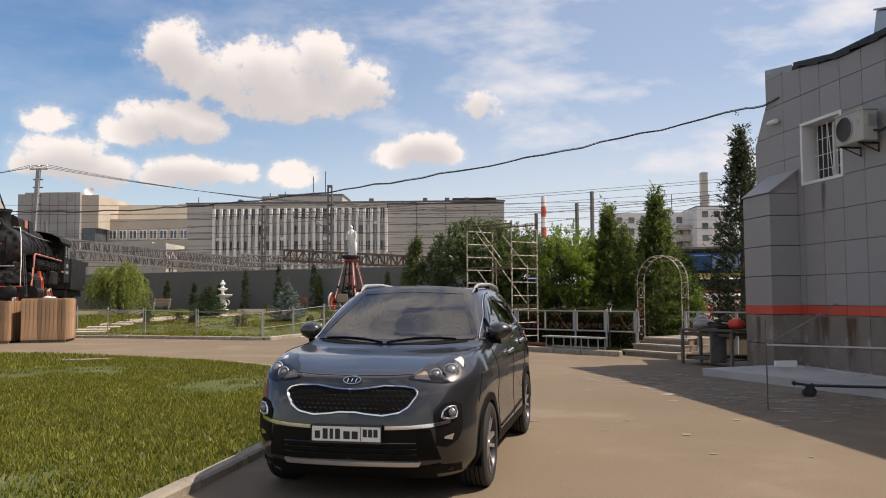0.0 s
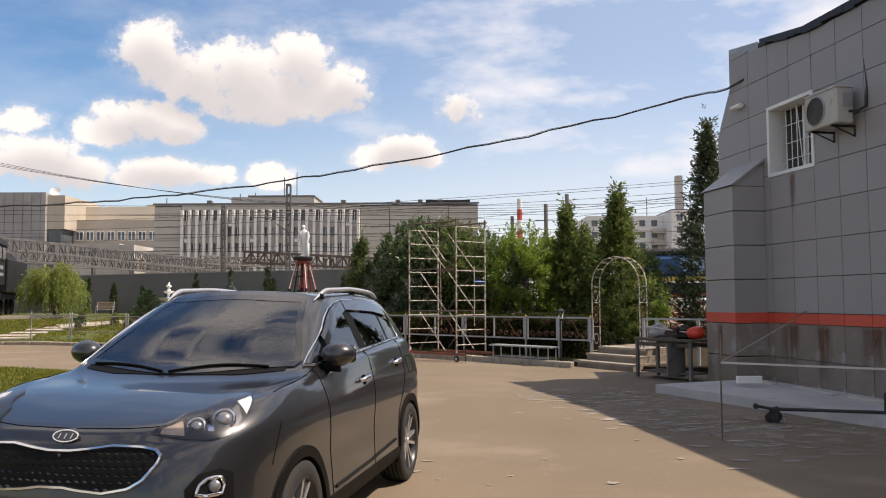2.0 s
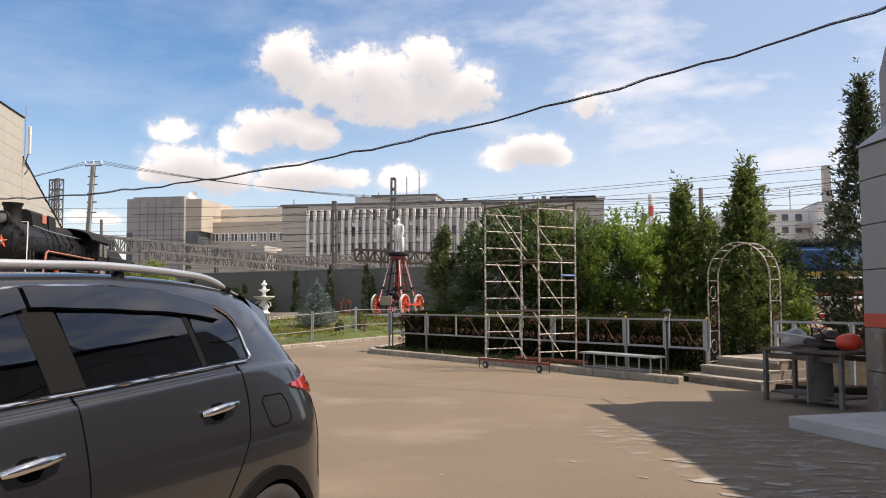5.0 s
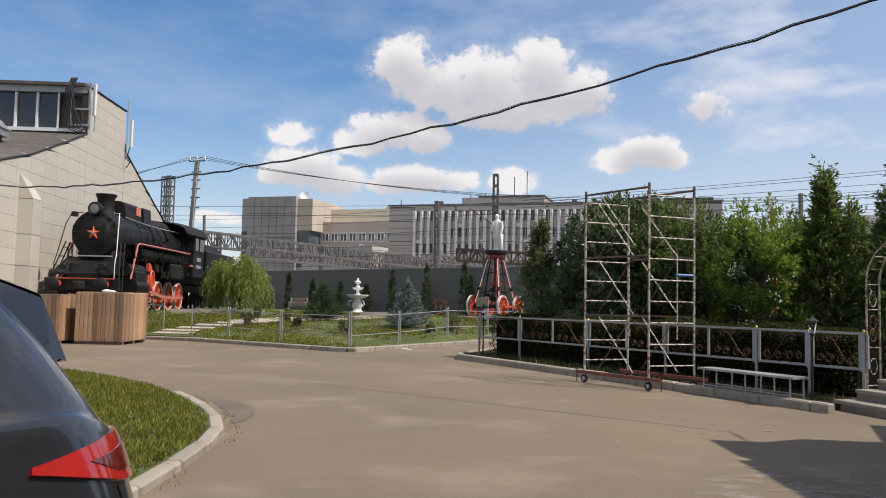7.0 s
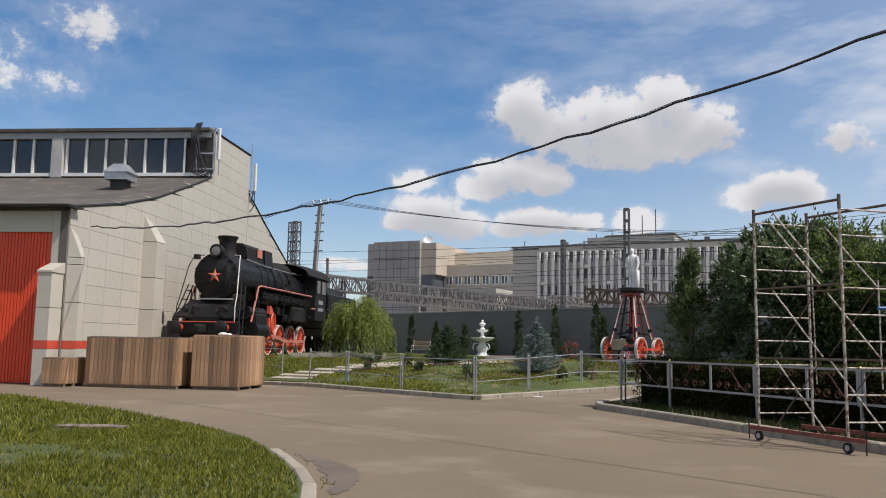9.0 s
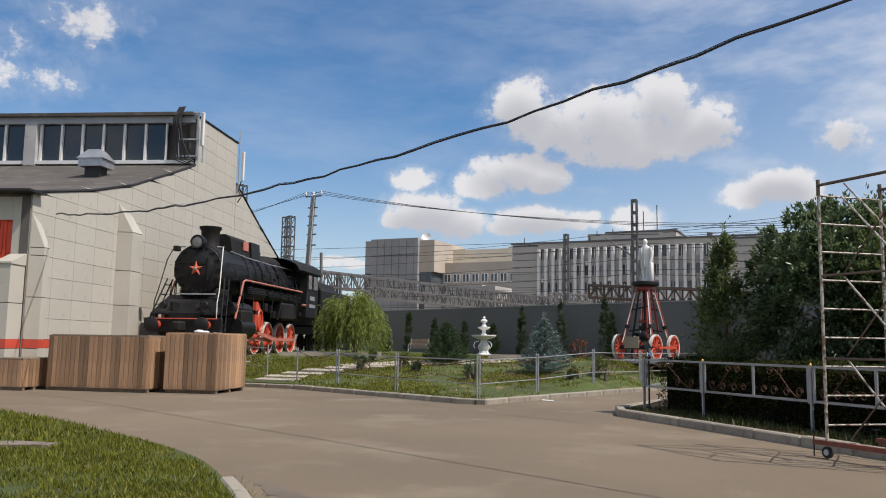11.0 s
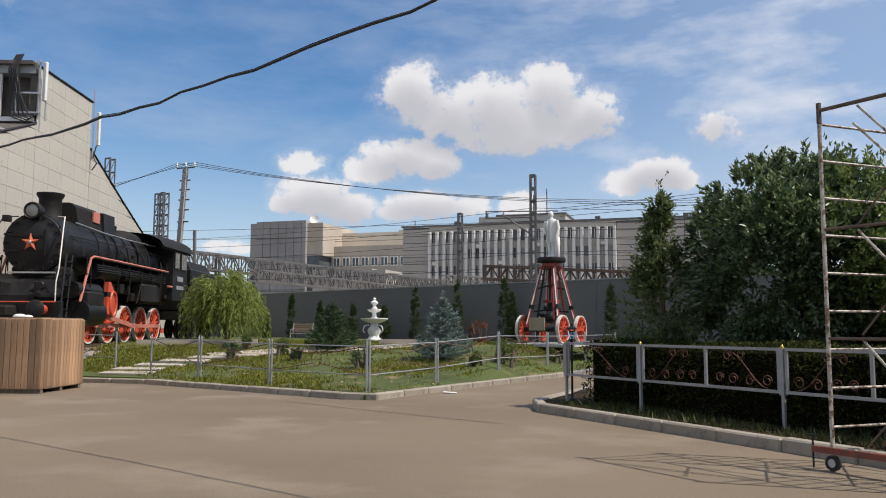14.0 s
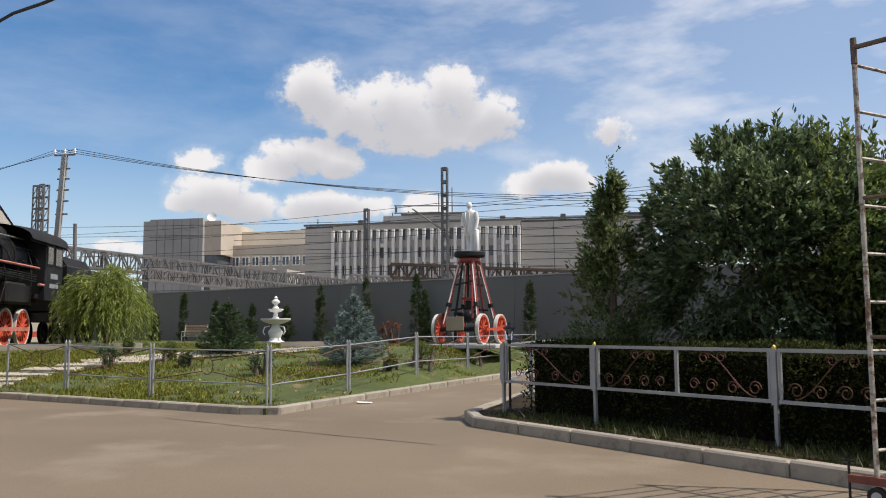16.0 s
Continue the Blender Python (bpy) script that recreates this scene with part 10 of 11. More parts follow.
# antenna clutter on the shed's clerestory corner
an = thing("antenna_cluster", "cell antennas and cable loops on the shed corner", "antenna", Matrix.Translation(at(SHED_P, SHED_D, 11.4, 0.1, 9.2)))
for i, (dx, dy, h) in enumerate(((0.0, 0.0, 2.3), (-0.75, -0.35, 2.5), (0.1, 0.25, 2.0))):
    part("pole", Shape().rod((dx, dy, 0), (dx, dy, h), 0.035, n=6), M["zinc"], an)
part("panel_antenna", Shape().box((0.22, 0.05, 1.45), (0.16, 0.12, 1.5), bev=0.02), M["plaster_white"], an)
part("mounting_frame", Shape().bar((-0.8, -0.4, 2.2), (0.1, 0.0, 2.2), 0.06, 0.06).bar((-0.8, -0.4, 1.0), (0.1, 0.0, 1.0), 0.06, 0.06).bar((-0.8, -0.4, 0.25), (0.1, 0.0, 0.25), 0.06, 0.06), M["zinc"], an)
for k in range(5):
    part("cable_loop", Shape().tube([(-0.75 + 0.08 * k, -0.4, 2.45), (-0.95 + 0.1 * k, -0.55, 1.9), (-0.8 + 0.1 * k, -0.5, 0.9), (-0.9 + 0.22 * k, -0.45, 0.1), (-0.4 + 0.1 * k, -0.2, -0.1 + 0.05 * k), (0.0, 0.05, 0.3)], 0.03, 5), M["cable"], an, smooth=True)
an2 = thing("antenna_cluster", "pale panel antenna on the shed's far corner", "antenna", Matrix.Translation(at(SHED_P, SHED_D, 16.75, 0.12, 9.4)))
part("pole", Shape().rod((0, 0, -0.6), (0, 0, 2.6), 0.03, n=6), M["zinc"], an2)
part("panel_antenna", Shape().box((0.2, 0.08, 0.75), (0.16, 0.12, 1.5), bev=0.02), M["plaster_white"], an2)
part("cable_loop", Shape().tube([(0.15, 0.05, 0.0), (0.05, 0.0, -0.5), (0.2, 0.05, -0.8), (0.0, 0, -1.1)], 0.03, 5), M["cable"], an2)

# ---------------------------------------------------------------- plants
rng = np.random.default_rng(7)
# inside and stems of the hedge, with shade put into the near-black colour
M["twig_shade"] = material("shade_dark_twigs", (0.014, 0.012, 0.009), 0.95, var=0.4, scale=9.0, fine=60.0, bump=0.8, bump_dist=0.03, spec=0.05)
# copy of the grass blade with the bed's shade put into its colour
M["grass_shade_tint"] = leaf_material("grass_shade_tint", (0.028, 0.046, 0.008), (0.075, 0.09, 0.02), 0.55, 0.3)
M["bark"] = material("bark", (0.13, 0.10, 0.075), 0.9, var=0.3, scale=8.0, fine=40.0, bump=0.6, bump_dist=0.02)
M["leaf_bush"] = leaf_material("bush_leaf", (0.032, 0.068, 0.026), (0.24, 0.31, 0.15), 0.36, 0.42, 0.5)
M["leaf_mid"] = leaf_material("mid_green_leaf", (0.065, 0.108, 0.030), (0.27, 0.33, 0.10), 0.35, 0.5)
M["leaf_bright"] = leaf_material("bright_leaf", (0.120, 0.205, 0.028), (0.31, 0.40, 0.08), 0.45, 0.55)
M["leaf_thuja"] = leaf_material("thuja_frond", (0.065, 0.108, 0.030), (0.25, 0.30, 0.085), 0.5, 0.5)
M["leaf_corner"] = leaf_material("grey_thuja_frond", (0.058, 0.094, 0.036), (0.25, 0.30, 0.13), 0.55, 0.55, 0.2)
M["leaf_dark"] = leaf_material("dark_conifer", (0.028, 0.056, 0.022), (0.085, 0.120, 0.045), 0.6, 0.35)
M["leaf_conifer"] = leaf_material("thin_conifer_spray", (0.034, 0.056, 0.026), (0.135, 0.155, 0.080), 0.6, 0.4)
# hedge leaves darkened in colour to stand in for the shaded front
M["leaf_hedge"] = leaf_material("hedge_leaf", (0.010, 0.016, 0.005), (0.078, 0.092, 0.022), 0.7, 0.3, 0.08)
M["leaf_willow"] = leaf_material("willow_leaf", (0.150, 0.200, 0.030), (0.34, 0.39, 0.100), 0.5, 0.4)
M["leaf_wall"] = leaf_material("young_thuja", (0.022, 0.046, 0.014), (0.070, 0.105, 0.028), 0.6, 0.2)
M["leaf_spruce"] = leaf_material("spruce_needles", (0.030, 0.062, 0.026), (0.095, 0.145, 0.060), 0.6, 0.2)
M["leaf_blue"] = leaf_material("blue_spruce_needles", (0.10, 0.15, 0.135), (0.30, 0.38, 0.35), 0.6, 0.2)


def leaf_mesh(name, mat, pos, out, size, ratio=0.42, droop=0.0, fold=0.25):
    """Leaves as folded lozenges: pos (n, 3), out (n, 3) the way each one points, size (n,)."""
    n = len(pos)
    d = out / np.maximum(np.linalg.norm(out, axis=1, keepdims=True), 1e-6)
    d[:, 2] -= droop
    d /= np.maximum(np.linalg.norm(d, axis=1, keepdims=True), 1e-6)
    r = rng.normal(size=(n, 3))
    s = np.cross(d, r)
    s /= np.maximum(np.linalg.norm(s, axis=1, keepdims=True), 1e-6)
    k = np.cross(s, d)
    L = size[:, None]
    a, b = pos, pos + d * L
    mid = pos + d * L * 0.45
    p, q = mid + s * L * ratio * 0.5 + k * L * fold * ratio, mid - s * L * ratio * 0.5 + k * L * fold * ratio
    v = np.empty((n, 4, 3))
    v[:, 0], v[:, 1], v[:, 2], v[:, 3] = a, p, b, q
    base = np.arange(n)[:, None] * 4
    tri = np.concatenate([base + np.array([0, 1, 2]), base + np.array([0, 2, 3])], 1).reshape(-1, 3)
    me = bpy.data.meshes.new(name)
    me.vertices.add(n * 4)
    me.vertices.foreach_set("co", v.reshape(-1).astype(np.float32))
    me.loops.add(len(tri) * 3)
    me.loops.foreach_set("vertex_index", tri.reshape(-1).astype(np.int32))
    me.polygons.add(len(tri))
    me.polygons.foreach_set("loop_start", (np.arange(len(tri)) * 3).astype(np.int32))
    me.polygons.foreach_set("loop_total", np.full(len(tri), 3, np.int32))
    me.materials.append(mat)
    me.update()
    me.validate()
    return me


def foliage(name, parent, me, label=""):
    ob = new(name, me)
    ob.parent = parent
    if label:
        tagged(ob, label)
    return ob


def trunk_shape(h, r, seed, limbs=6, spread=0.6, stems=1):
    s = Shape()
    g = np.random.default_rng(seed)
    for k in range(stems):
        ox, oy = (g.normal(size=2) * 0.12 * (stems > 1))
        lean = g.normal(size=2) * 0.05 * h * (1 + (stems > 1))
        pts = [Vector((ox + lean[0] * f * f, oy + lean[1] * f * f, -0.15 + (h + 0.15) * f)) for f in np.linspace(0, 1, 7)]
        s.tube(pts, [r * (1 - 0.85 * f) for f in np.linspace(0, 1, 7)], 8)
        for i in range(limbs):
            f = 0.2 + 0.7 * i / limbs
            a = g.uniform(0, 6.28)
            b = pts[0].lerp(pts[-1], f)
            tip = b + Vector((math.cos(a), math.sin(a), 0.9)) * spread * h * (1 - f) * g.uniform(0.35, 0.7)
            s.tube([b, b.lerp(tip, 0.5) + Vector((0, 0, -0.04 * h)), tip], [r * 0.5 * (1 - f), r * 0.32 * (1 - f), 0.006], 5)
    return s


def broad_bush(x, y, z, h, rx, ry, n, size, mat, label, seed, base=0.12, category="bush", clumps=60, name="bush", tips=1.0):
    """A broad-leaved bush: twig tips grow out of many uneven clumps."""
    root = thing(name, label, category, pose(x, y, z))
    g = np.random.default_rng(seed)
    part("trunk", trunk_shape(h * 0.8, 0.07, seed, 7, 0.7, 4), M["bark"], root, smooth=True)
    u = g.normal(size=(clumps, 3))
    u /= np.linalg.norm(u, axis=1, keepdims=True)
    rad = g.uniform(0.45, 1.0, clumps) ** 0.6
    c = u * rad[:, None] * np.array([rx, ry, h * (1 - base) / 2]) * 0.84 + np.array([0, 0, h * base + h * (1 - base) / 2])
    cr = g.uniform(0.14, 0.30, clumps) * (rx + ry) * 0.5 * 1.0
    # leafy twigs that start in the clumps and grow outwards
    per = 11
    k = max(8, n // per)
    which = g.integers(0, clumps, k)
    v = g.normal(size=(k, 3))
    v /= np.linalg.norm(v, axis=1, keepdims=True)
    foot = c[which] + v * (cr[which] * g.uniform(0.1, 0.9, k))[:, None]
    way = v * 0.7 + u[which] * 0.7 + np.array([0, 0, 0.45])
    way /= np.linalg.norm(way, axis=1, keepdims=True)
    long_ = g.uniform(0.4, 1.0, k) * 0.16 * (rx + ry + 0.4) * 0.5
    tw_i = np.repeat(np.arange(k), per)
    f = g.uniform(0, 1, k * per)
    pos = foot[tw_i] + way[tw_i] * (long_[tw_i] * f)[:, None] + g.normal(size=(k * per, 3)) * size * 0.28
    # twig tips that stand out of the crown
    m = n // 9
    k = 130
    tw = g.normal(size=(k, 3))
    tw[:, 2] = np.abs(tw[:, 2]) * 0.8 + 0.15
    tw /= np.linalg.norm(tw, axis=1, keepdims=True)
    start = tw * np.array([rx, ry, h * (1 - base) / 2]) * 0.88 + np.array([0, 0, h * base + h * (1 - base) / 2])
    wt = g.integers(0, k, m)
    f = g.uniform(0, 1, m)
    ln_ = g.uniform(0.10, 0.26, k) * (rx + ry) * 0.5 * tips
    dirn = tw * 0.55 + np.array([0, 0, 0.75])
    tips = start[wt] + dirn[wt] * (ln_[wt] * f)[:, None] + g.normal(size=(m, 3)) * 0.02
    pos = np.concatenate([pos, tips])
    ctr = np.array([0, 0, h * 0.45])
    out = (pos - ctr) * np.array([1, 1, 0.8]) + g.normal(size=pos.shape) * 0.9
    keep = pos[:, 2] > 0.05
    pos, out = pos[keep], out[keep]
    sz = g.uniform(0.7, 1.25, len(pos)) * size
    foliage("crown", root, leaf_mesh("crown", mat, pos, out, sz, 0.40, 0.15))
    return root


def thuja(x, y, z, h, r, n, mat, label, seed, size=0.10, power=0.75, category="conifer", name="conifer", fuzz=0.16, skirt=0.03, leaders=3):
    """A conifer of rising boughs, each a fan of feathery sprays, with thin leading shoots."""
    root = thing(name, label, category, pose(x, y, z))
    g = np.random.default_rng(seed)
    part("trunk", Shape().tube([(0, 0, -0.15), (0.02, 0, h * 0.5), (0, 0.01, h * 0.96)], [max(0.02, r * 0.10), max(0.012, r * 0.06), 0.006], 7), M["bark"], root, smooth=True)
    k = max(30, int(36 * h))
    zf = g.uniform(0, 1, k) ** 1.2
    az = g.uniform(0, 2 * math.pi, k)
    prof = (1 - zf) ** power * (0.62 + 0.38 * np.minimum(1, zf / 0.15))
    side = 1 + 0.14 * np.sin(az * 2 + seed) + 0.10 * np.sin(zf * 17 + az * 3)
    reach = r * prof * side * g.uniform(0.70, 1.15, k)
    foot = h * (skirt + (1 - skirt) * zf)
    # sprays along every bough
    per = 9
    m = max(k, n // per)
    b = g.integers(0, k, m)
    t = g.uniform(0.12, 1.0, m) ** 0.65
    a = az[b] + g.normal(size=m) * 0.26 * t
    start = np.stack([np.cos(a) * reach[b] * t, np.sin(a) * reach[b] * t, foot[b] + reach[b] * t * 0.35 + g.normal(size=m) * fuzz * 0.5 * (0.3 + r)], 1)
    way = np.stack([np.cos(a) * 0.8, np.sin(a) * 0.8, np.full(m, 0.55)], 1) + g.normal(size=(m, 3)) * 0.42
    way /= np.linalg.norm(way, axis=1, keepdims=True)
    run = g.uniform(0.6, 1.5, m) * size * 2.1
    i = np.repeat(np.arange(m), per)
    f = g.uniform(0, 1, m * per)
    pos = start[i] + way[i] * (run[i] * f)[:, None] + g.normal(size=(m * per, 3)) * size * 0.16
    out = way[i] + g.normal(size=(m * per, 3)) * 0.45
    # leading shoots
    q = max(24, n // 45)
    li = g.integers(0, leaders, q)
    la, lr = g.uniform(0, 6.28, leaders), g.uniform(0.0, 0.30, leaders) * r
    lr[0] = 0.0
    lh = h * (1.05 - 0.10 * np.arange(leaders))
    f = g.uniform(0, 1, q)
    spread = (1 - f) * 0.10 * h * 0.45
    top = np.stack([np.cos(la[li]) * lr[li], np.sin(la[li]) * lr[li], lh[li] * (0.82 + 0.18 * f)], 1) + g.normal(size=(q, 3)) * np.stack([spread * 0.5, spread * 0.5, np.full(q, 0.02)], 1)
    pos = np.concatenate([pos, top])
    out = np.concatenate([out, g.normal(size=(q, 3)) * 0.6 + np.array([0, 0, 0.9])])
    pos[:, 2] = np.maximum(pos[:, 2], 0.02)
    sz = g.uniform(0.7, 1.3, len(pos)) * size
    foliage("crown", root, leaf_mesh("crown", mat, pos, out, sz, 0.34, 0.0))
    return root


def spruce(x, y, z, h, r, mat, label, seed, tiers=11):
    """A spruce: whorls of boughs, needles along each."""
    root = thing("spruce", label, "conifer", pose(x, y, z))
    g = np.random.default_rng(seed)
    part("trunk", Shape().tube([(0, 0, -0.1), (0, 0, h * 0.6), (0, 0, h * 1.02)], [0.05, 0.03, 0.006], 7), M["bark"], root, smooth=True)
    P, D = [], []
    for t in range(tiers):
        f = t / tiers
        zz = h * (0.06 + 0.88 * f)
        reach = r * (1 - f) ** 0.8 * (1 + 0.1 * math.sin(t))
        nb = int(11 - 6 * f)
        for b in range(nb):
            a = 2 * math.pi * (b + 0.5 * (t % 2)) / nb + g.normal() * 0.15
            m = int(60 + 190 * reach)
            s = g.uniform(0.08, 1.0, m)
            side = g.normal(size=m) * 0.10 * reach * (1.05 - s)
            px = np.cos(a) * reach * s - np.sin(a) * side
            py = np.sin(a) * reach * s + np.cos(a) * side
            pz = zz - 0.10 * reach * s + 0.30 * reach * s * s + g.normal(size=m) * 0.02
            P.append(np.stack([px, py, pz], 1))
            D.append(np.stack([np.cos(a) + g.normal(size=m) * 0.7, np.sin(a) + g.normal(size=m) * 0.7, np.full(m, 0.25) + g.normal(size=m) * 0.5], 1))
    m = 60
    P.append(np.stack([g.normal(size=m) * 0.02, g.normal(size=m) * 0.02, h * g.uniform(0.86, 1.0, m)], 1))
    D.append(g.normal(size=(m, 3)) + np.array([0, 0, 0.8]))
    pos, out = np.concatenate(P), np.concatenate(D)
    pos[:, 2] = np.maximum(pos[:, 2], 0.02)
    foliage("crown", root, leaf_mesh("crown", mat, pos, out, g.uniform(0.06, 0.11, len(pos)), 0.22, 0.0))
    return root


ORIGIN[:] = NORTH
# big shaded bush and its neighbours behind the hedge
broad_bush(0.55, 30.7, 0.08, 4.50, 1.85, 1.7, 46000, 0.118, M["leaf_bush"], "large dark-leaved bush with glossy oval leaves", 11, 0.06, clumps=130, tips=0.6)
broad_bush(1.95, 30.3, 0.08, 4.25, 1.55, 1.5, 26000, 0.105, M["leaf_mid"], "mid-green leafy bush behind the fence", 12, 0.08)
thuja(-1.66, 30.6, 0.08, 3.55, 0.84, 20000, M["leaf_corner"], "slender grey-green thuja at the corner of the bed", 21, 0.085, power=0.90, fuzz=0.22, leaders=1)
broad_bush(3.85, 29.3, 0.08, 4.0, 1.45, 1.3, 24000, 0.10, M["leaf_bright"], "bright green leafy tree in sunlight", 13, 0.04, category="tree", name="tree")
broad_bush(2.85, 29.9, 0.08, 3.8, 1.3, 1.2, 15000, 0.10, M["leaf_bush"], "leafy green bush between the trees", 14, 0.04)
thuja(5.35, 29.2, 0.08, 4.35, 1.15, 26000, M["leaf_thuja"], "tall feathery thuja with a loose top", 22, 0.11, power=1.10, fuzz=0.30, leaders=5)
broad_bush(4.7, 30.6, 0.08, 3.9, 1.4, 1.2, 16000, 0.10, M["leaf_bright"], "green leafy shrub behind the thujas", 15, 0.04)
thuja(7.0, 29.0, 0.08, 4.75, 1.45, 30000, M["leaf_thuja"], "broad feathery thuja with a loose top", 23, 0.115, power=0.95, fuzz=0.32, leaders=6)
thuja(6.2, 31.5, 0.08, 4.0, 1.3, 17000, M["leaf_thuja"], "green thuja in the second row", 24, 0.12)
broad_bush(8.3, 31.8, 0.08, 2.4, 1.2, 1.0, 9000, 0.10, M["leaf_bright"], "low green shrub under the thujas", 16, 0.02)
thuja(10.1, 29.3, 0.08, 7.0, 1.75, 24000, M["leaf_conifer"], "tall thin grey-green conifer beside the annex", 25, 0.125, power=1.0, fuzz=0.42, leaders=2)
thuja(9.3, 34.5, 0.08, 3.2, 1.0, 9000, M["leaf_dark"], "dark conifer in front of the blue engine", 26, 0.12)
# narrow thujas along the wall
for i, (x, y, h, r) in enumerate([(-22.4, 52.6, 1.55, 0.24), (-21.1, 52.9, 2.2, 0.30), (-19.6, 53.1, 1.9, 0.28), (-17.85, 53.3, 1.70, 0.32), (-16.05, 53.0, 1.60, 0.34), (-14.15, 52.2, 2.45, 0.32), (-11.75, 51.2, 2.7, 0.34), (-9.3, 50.1, 2.75, 0.33), (-9.0, 50.3, 2.1, 0.26), (-4.5, 47.8, 2.55, 0.30)]):
    thuja(x, y, garden_z(x, y) - 0.05, h, r * 1.05, 7500, M["leaf_wall"], "narrow young thuja before the grey wall", 40 + i, 0.06, power=0.95, name="thuja", fuzz=0.06, leaders=1)
spruce(-12.43, 39.6, garden_z(-12.43, 39.6), 1.60, 0.88, M["leaf_spruce"], "young dark green spruce in the garden", 61)
spruce(-8.24, 38.3, garden_z(-8.24, 38.3), 1.95, 0.88, M["leaf_blue"], "blue spruce with a bare leading shoot", 62, 12)
for i, (x, y, h, r) in enumerate([(-14.4, 36.9, 0.50, 0.34), (-15.3, 39.2, 0.55, 0.16), (-13.3, 38.0, 0.55, 0.2), (-12.35, 37.1, 0.40, 0.17), (-6.5, 38.4, 0.70, 0.36), (-6.95, 37.2, 0.4, 0.15), (-10.2, 42.0, 0.5, 0.16), (-5.6, 41.5, 0.45, 0.14)]):
    broad_bush(x, y, garden_z(x, y), h, r, r, 1500, 0.05, M["leaf_thuja"] if i % 3 else M["leaf_spruce"], "small clipped evergreen shrub in the lawn", 70 + i, 0.0, category="shrub", clumps=16, name="shrub")
broad_bush(-9.85, 36.1, garden_z(-9.85, 36.1), 0.75, 0.36, 0.3, 900, 0.06, M["leaf_bush"], "thin scruffy shrub behind the fence", 81, 0.0, category="shrub", clumps=24, name="shrub")
M["leaf_red"] = leaf_material("copper_leaf", (0.14, 0.035, 0.015), (0.28, 0.10, 0.04), 0.5, 0.3)
broad_bush(-8.9, 44.5, garden_z(-8.9, 44.5), 0.9, 0.35, 0.3, 900, 0.07, M["leaf_red"], "small copper-leaved shrub by the wall", 82, 0.0, category="shrub", clumps=14, name="shrub")


def willow(x, y, z, h, r, seed):
    """Arching shoots that rise from the crown, lean out and hang, in uneven bunches."""
    root = thing("weeping_willow", "shaggy weeping willow shrub with arching pale green shoots", "tree", pose(x, y, z))
    g = np.random.default_rng(seed)
    part("trunk", trunk_shape(h * 0.7, 0.09, seed, 8, 0.5, 3), M["bark"], root, smooth=True)
    P, D = [], []
    bunch = g.uniform(0, 2 * math.pi, 26)
    high = g.uniform(0.72, 1.12, 26)
    for i in range(760):
        k = g.integers(0, 26)
        a = bunch[k] + g.normal() * 0.20
        foot = h * g.uniform(0.30, 0.80)
        rise = h * high[k] * g.uniform(0.75, 1.05)
        reach = r * g.uniform(0.35, 1.12)
        drop = g.uniform(0.45, 1.10) * rise * (0.35 + 0.65 * reach / r)
        m = 46
        f = np.sort(g.uniform(0, 1, m))
        rr = 0.12 + reach * np.minimum(1.0, f * 1.5) ** 0.8 + 0.10 * f * f
        up = np.minimum(1.0, f / 0.42)
        zz = foot + (rise - foot) * np.sin(up * math.pi / 2) - drop * np.maximum(0.0, (f - 0.42) / 0.58) ** 1.5
        bend = a + 0.25 * f * f * g.normal()
        P.append(np.stack([np.cos(bend) * rr, np.sin(bend) * rr, zz], 1) + g.normal(size=(m, 3)) * 0.016)
        D.append(np.stack([np.cos(bend) * 0.7 + g.normal(size=m) * 0.4, np.sin(bend) * 0.7 + g.normal(size=m) * 0.4, 0.6 - 1.7 * f], 1))
    pos, out = np.concatenate(P), np.concatenate(D)
    keep = pos[:, 2] > 0.03
    pos, out = pos[keep], out[keep]
    foliage("crown", root, leaf_mesh("crown", M["leaf_willow"], pos, out, g.uniform(0.11, 0.22, len(pos)), 0.15, 0.2))


willow(-17.9, 41.9, 0.80, 2.38, 1.30, 91)


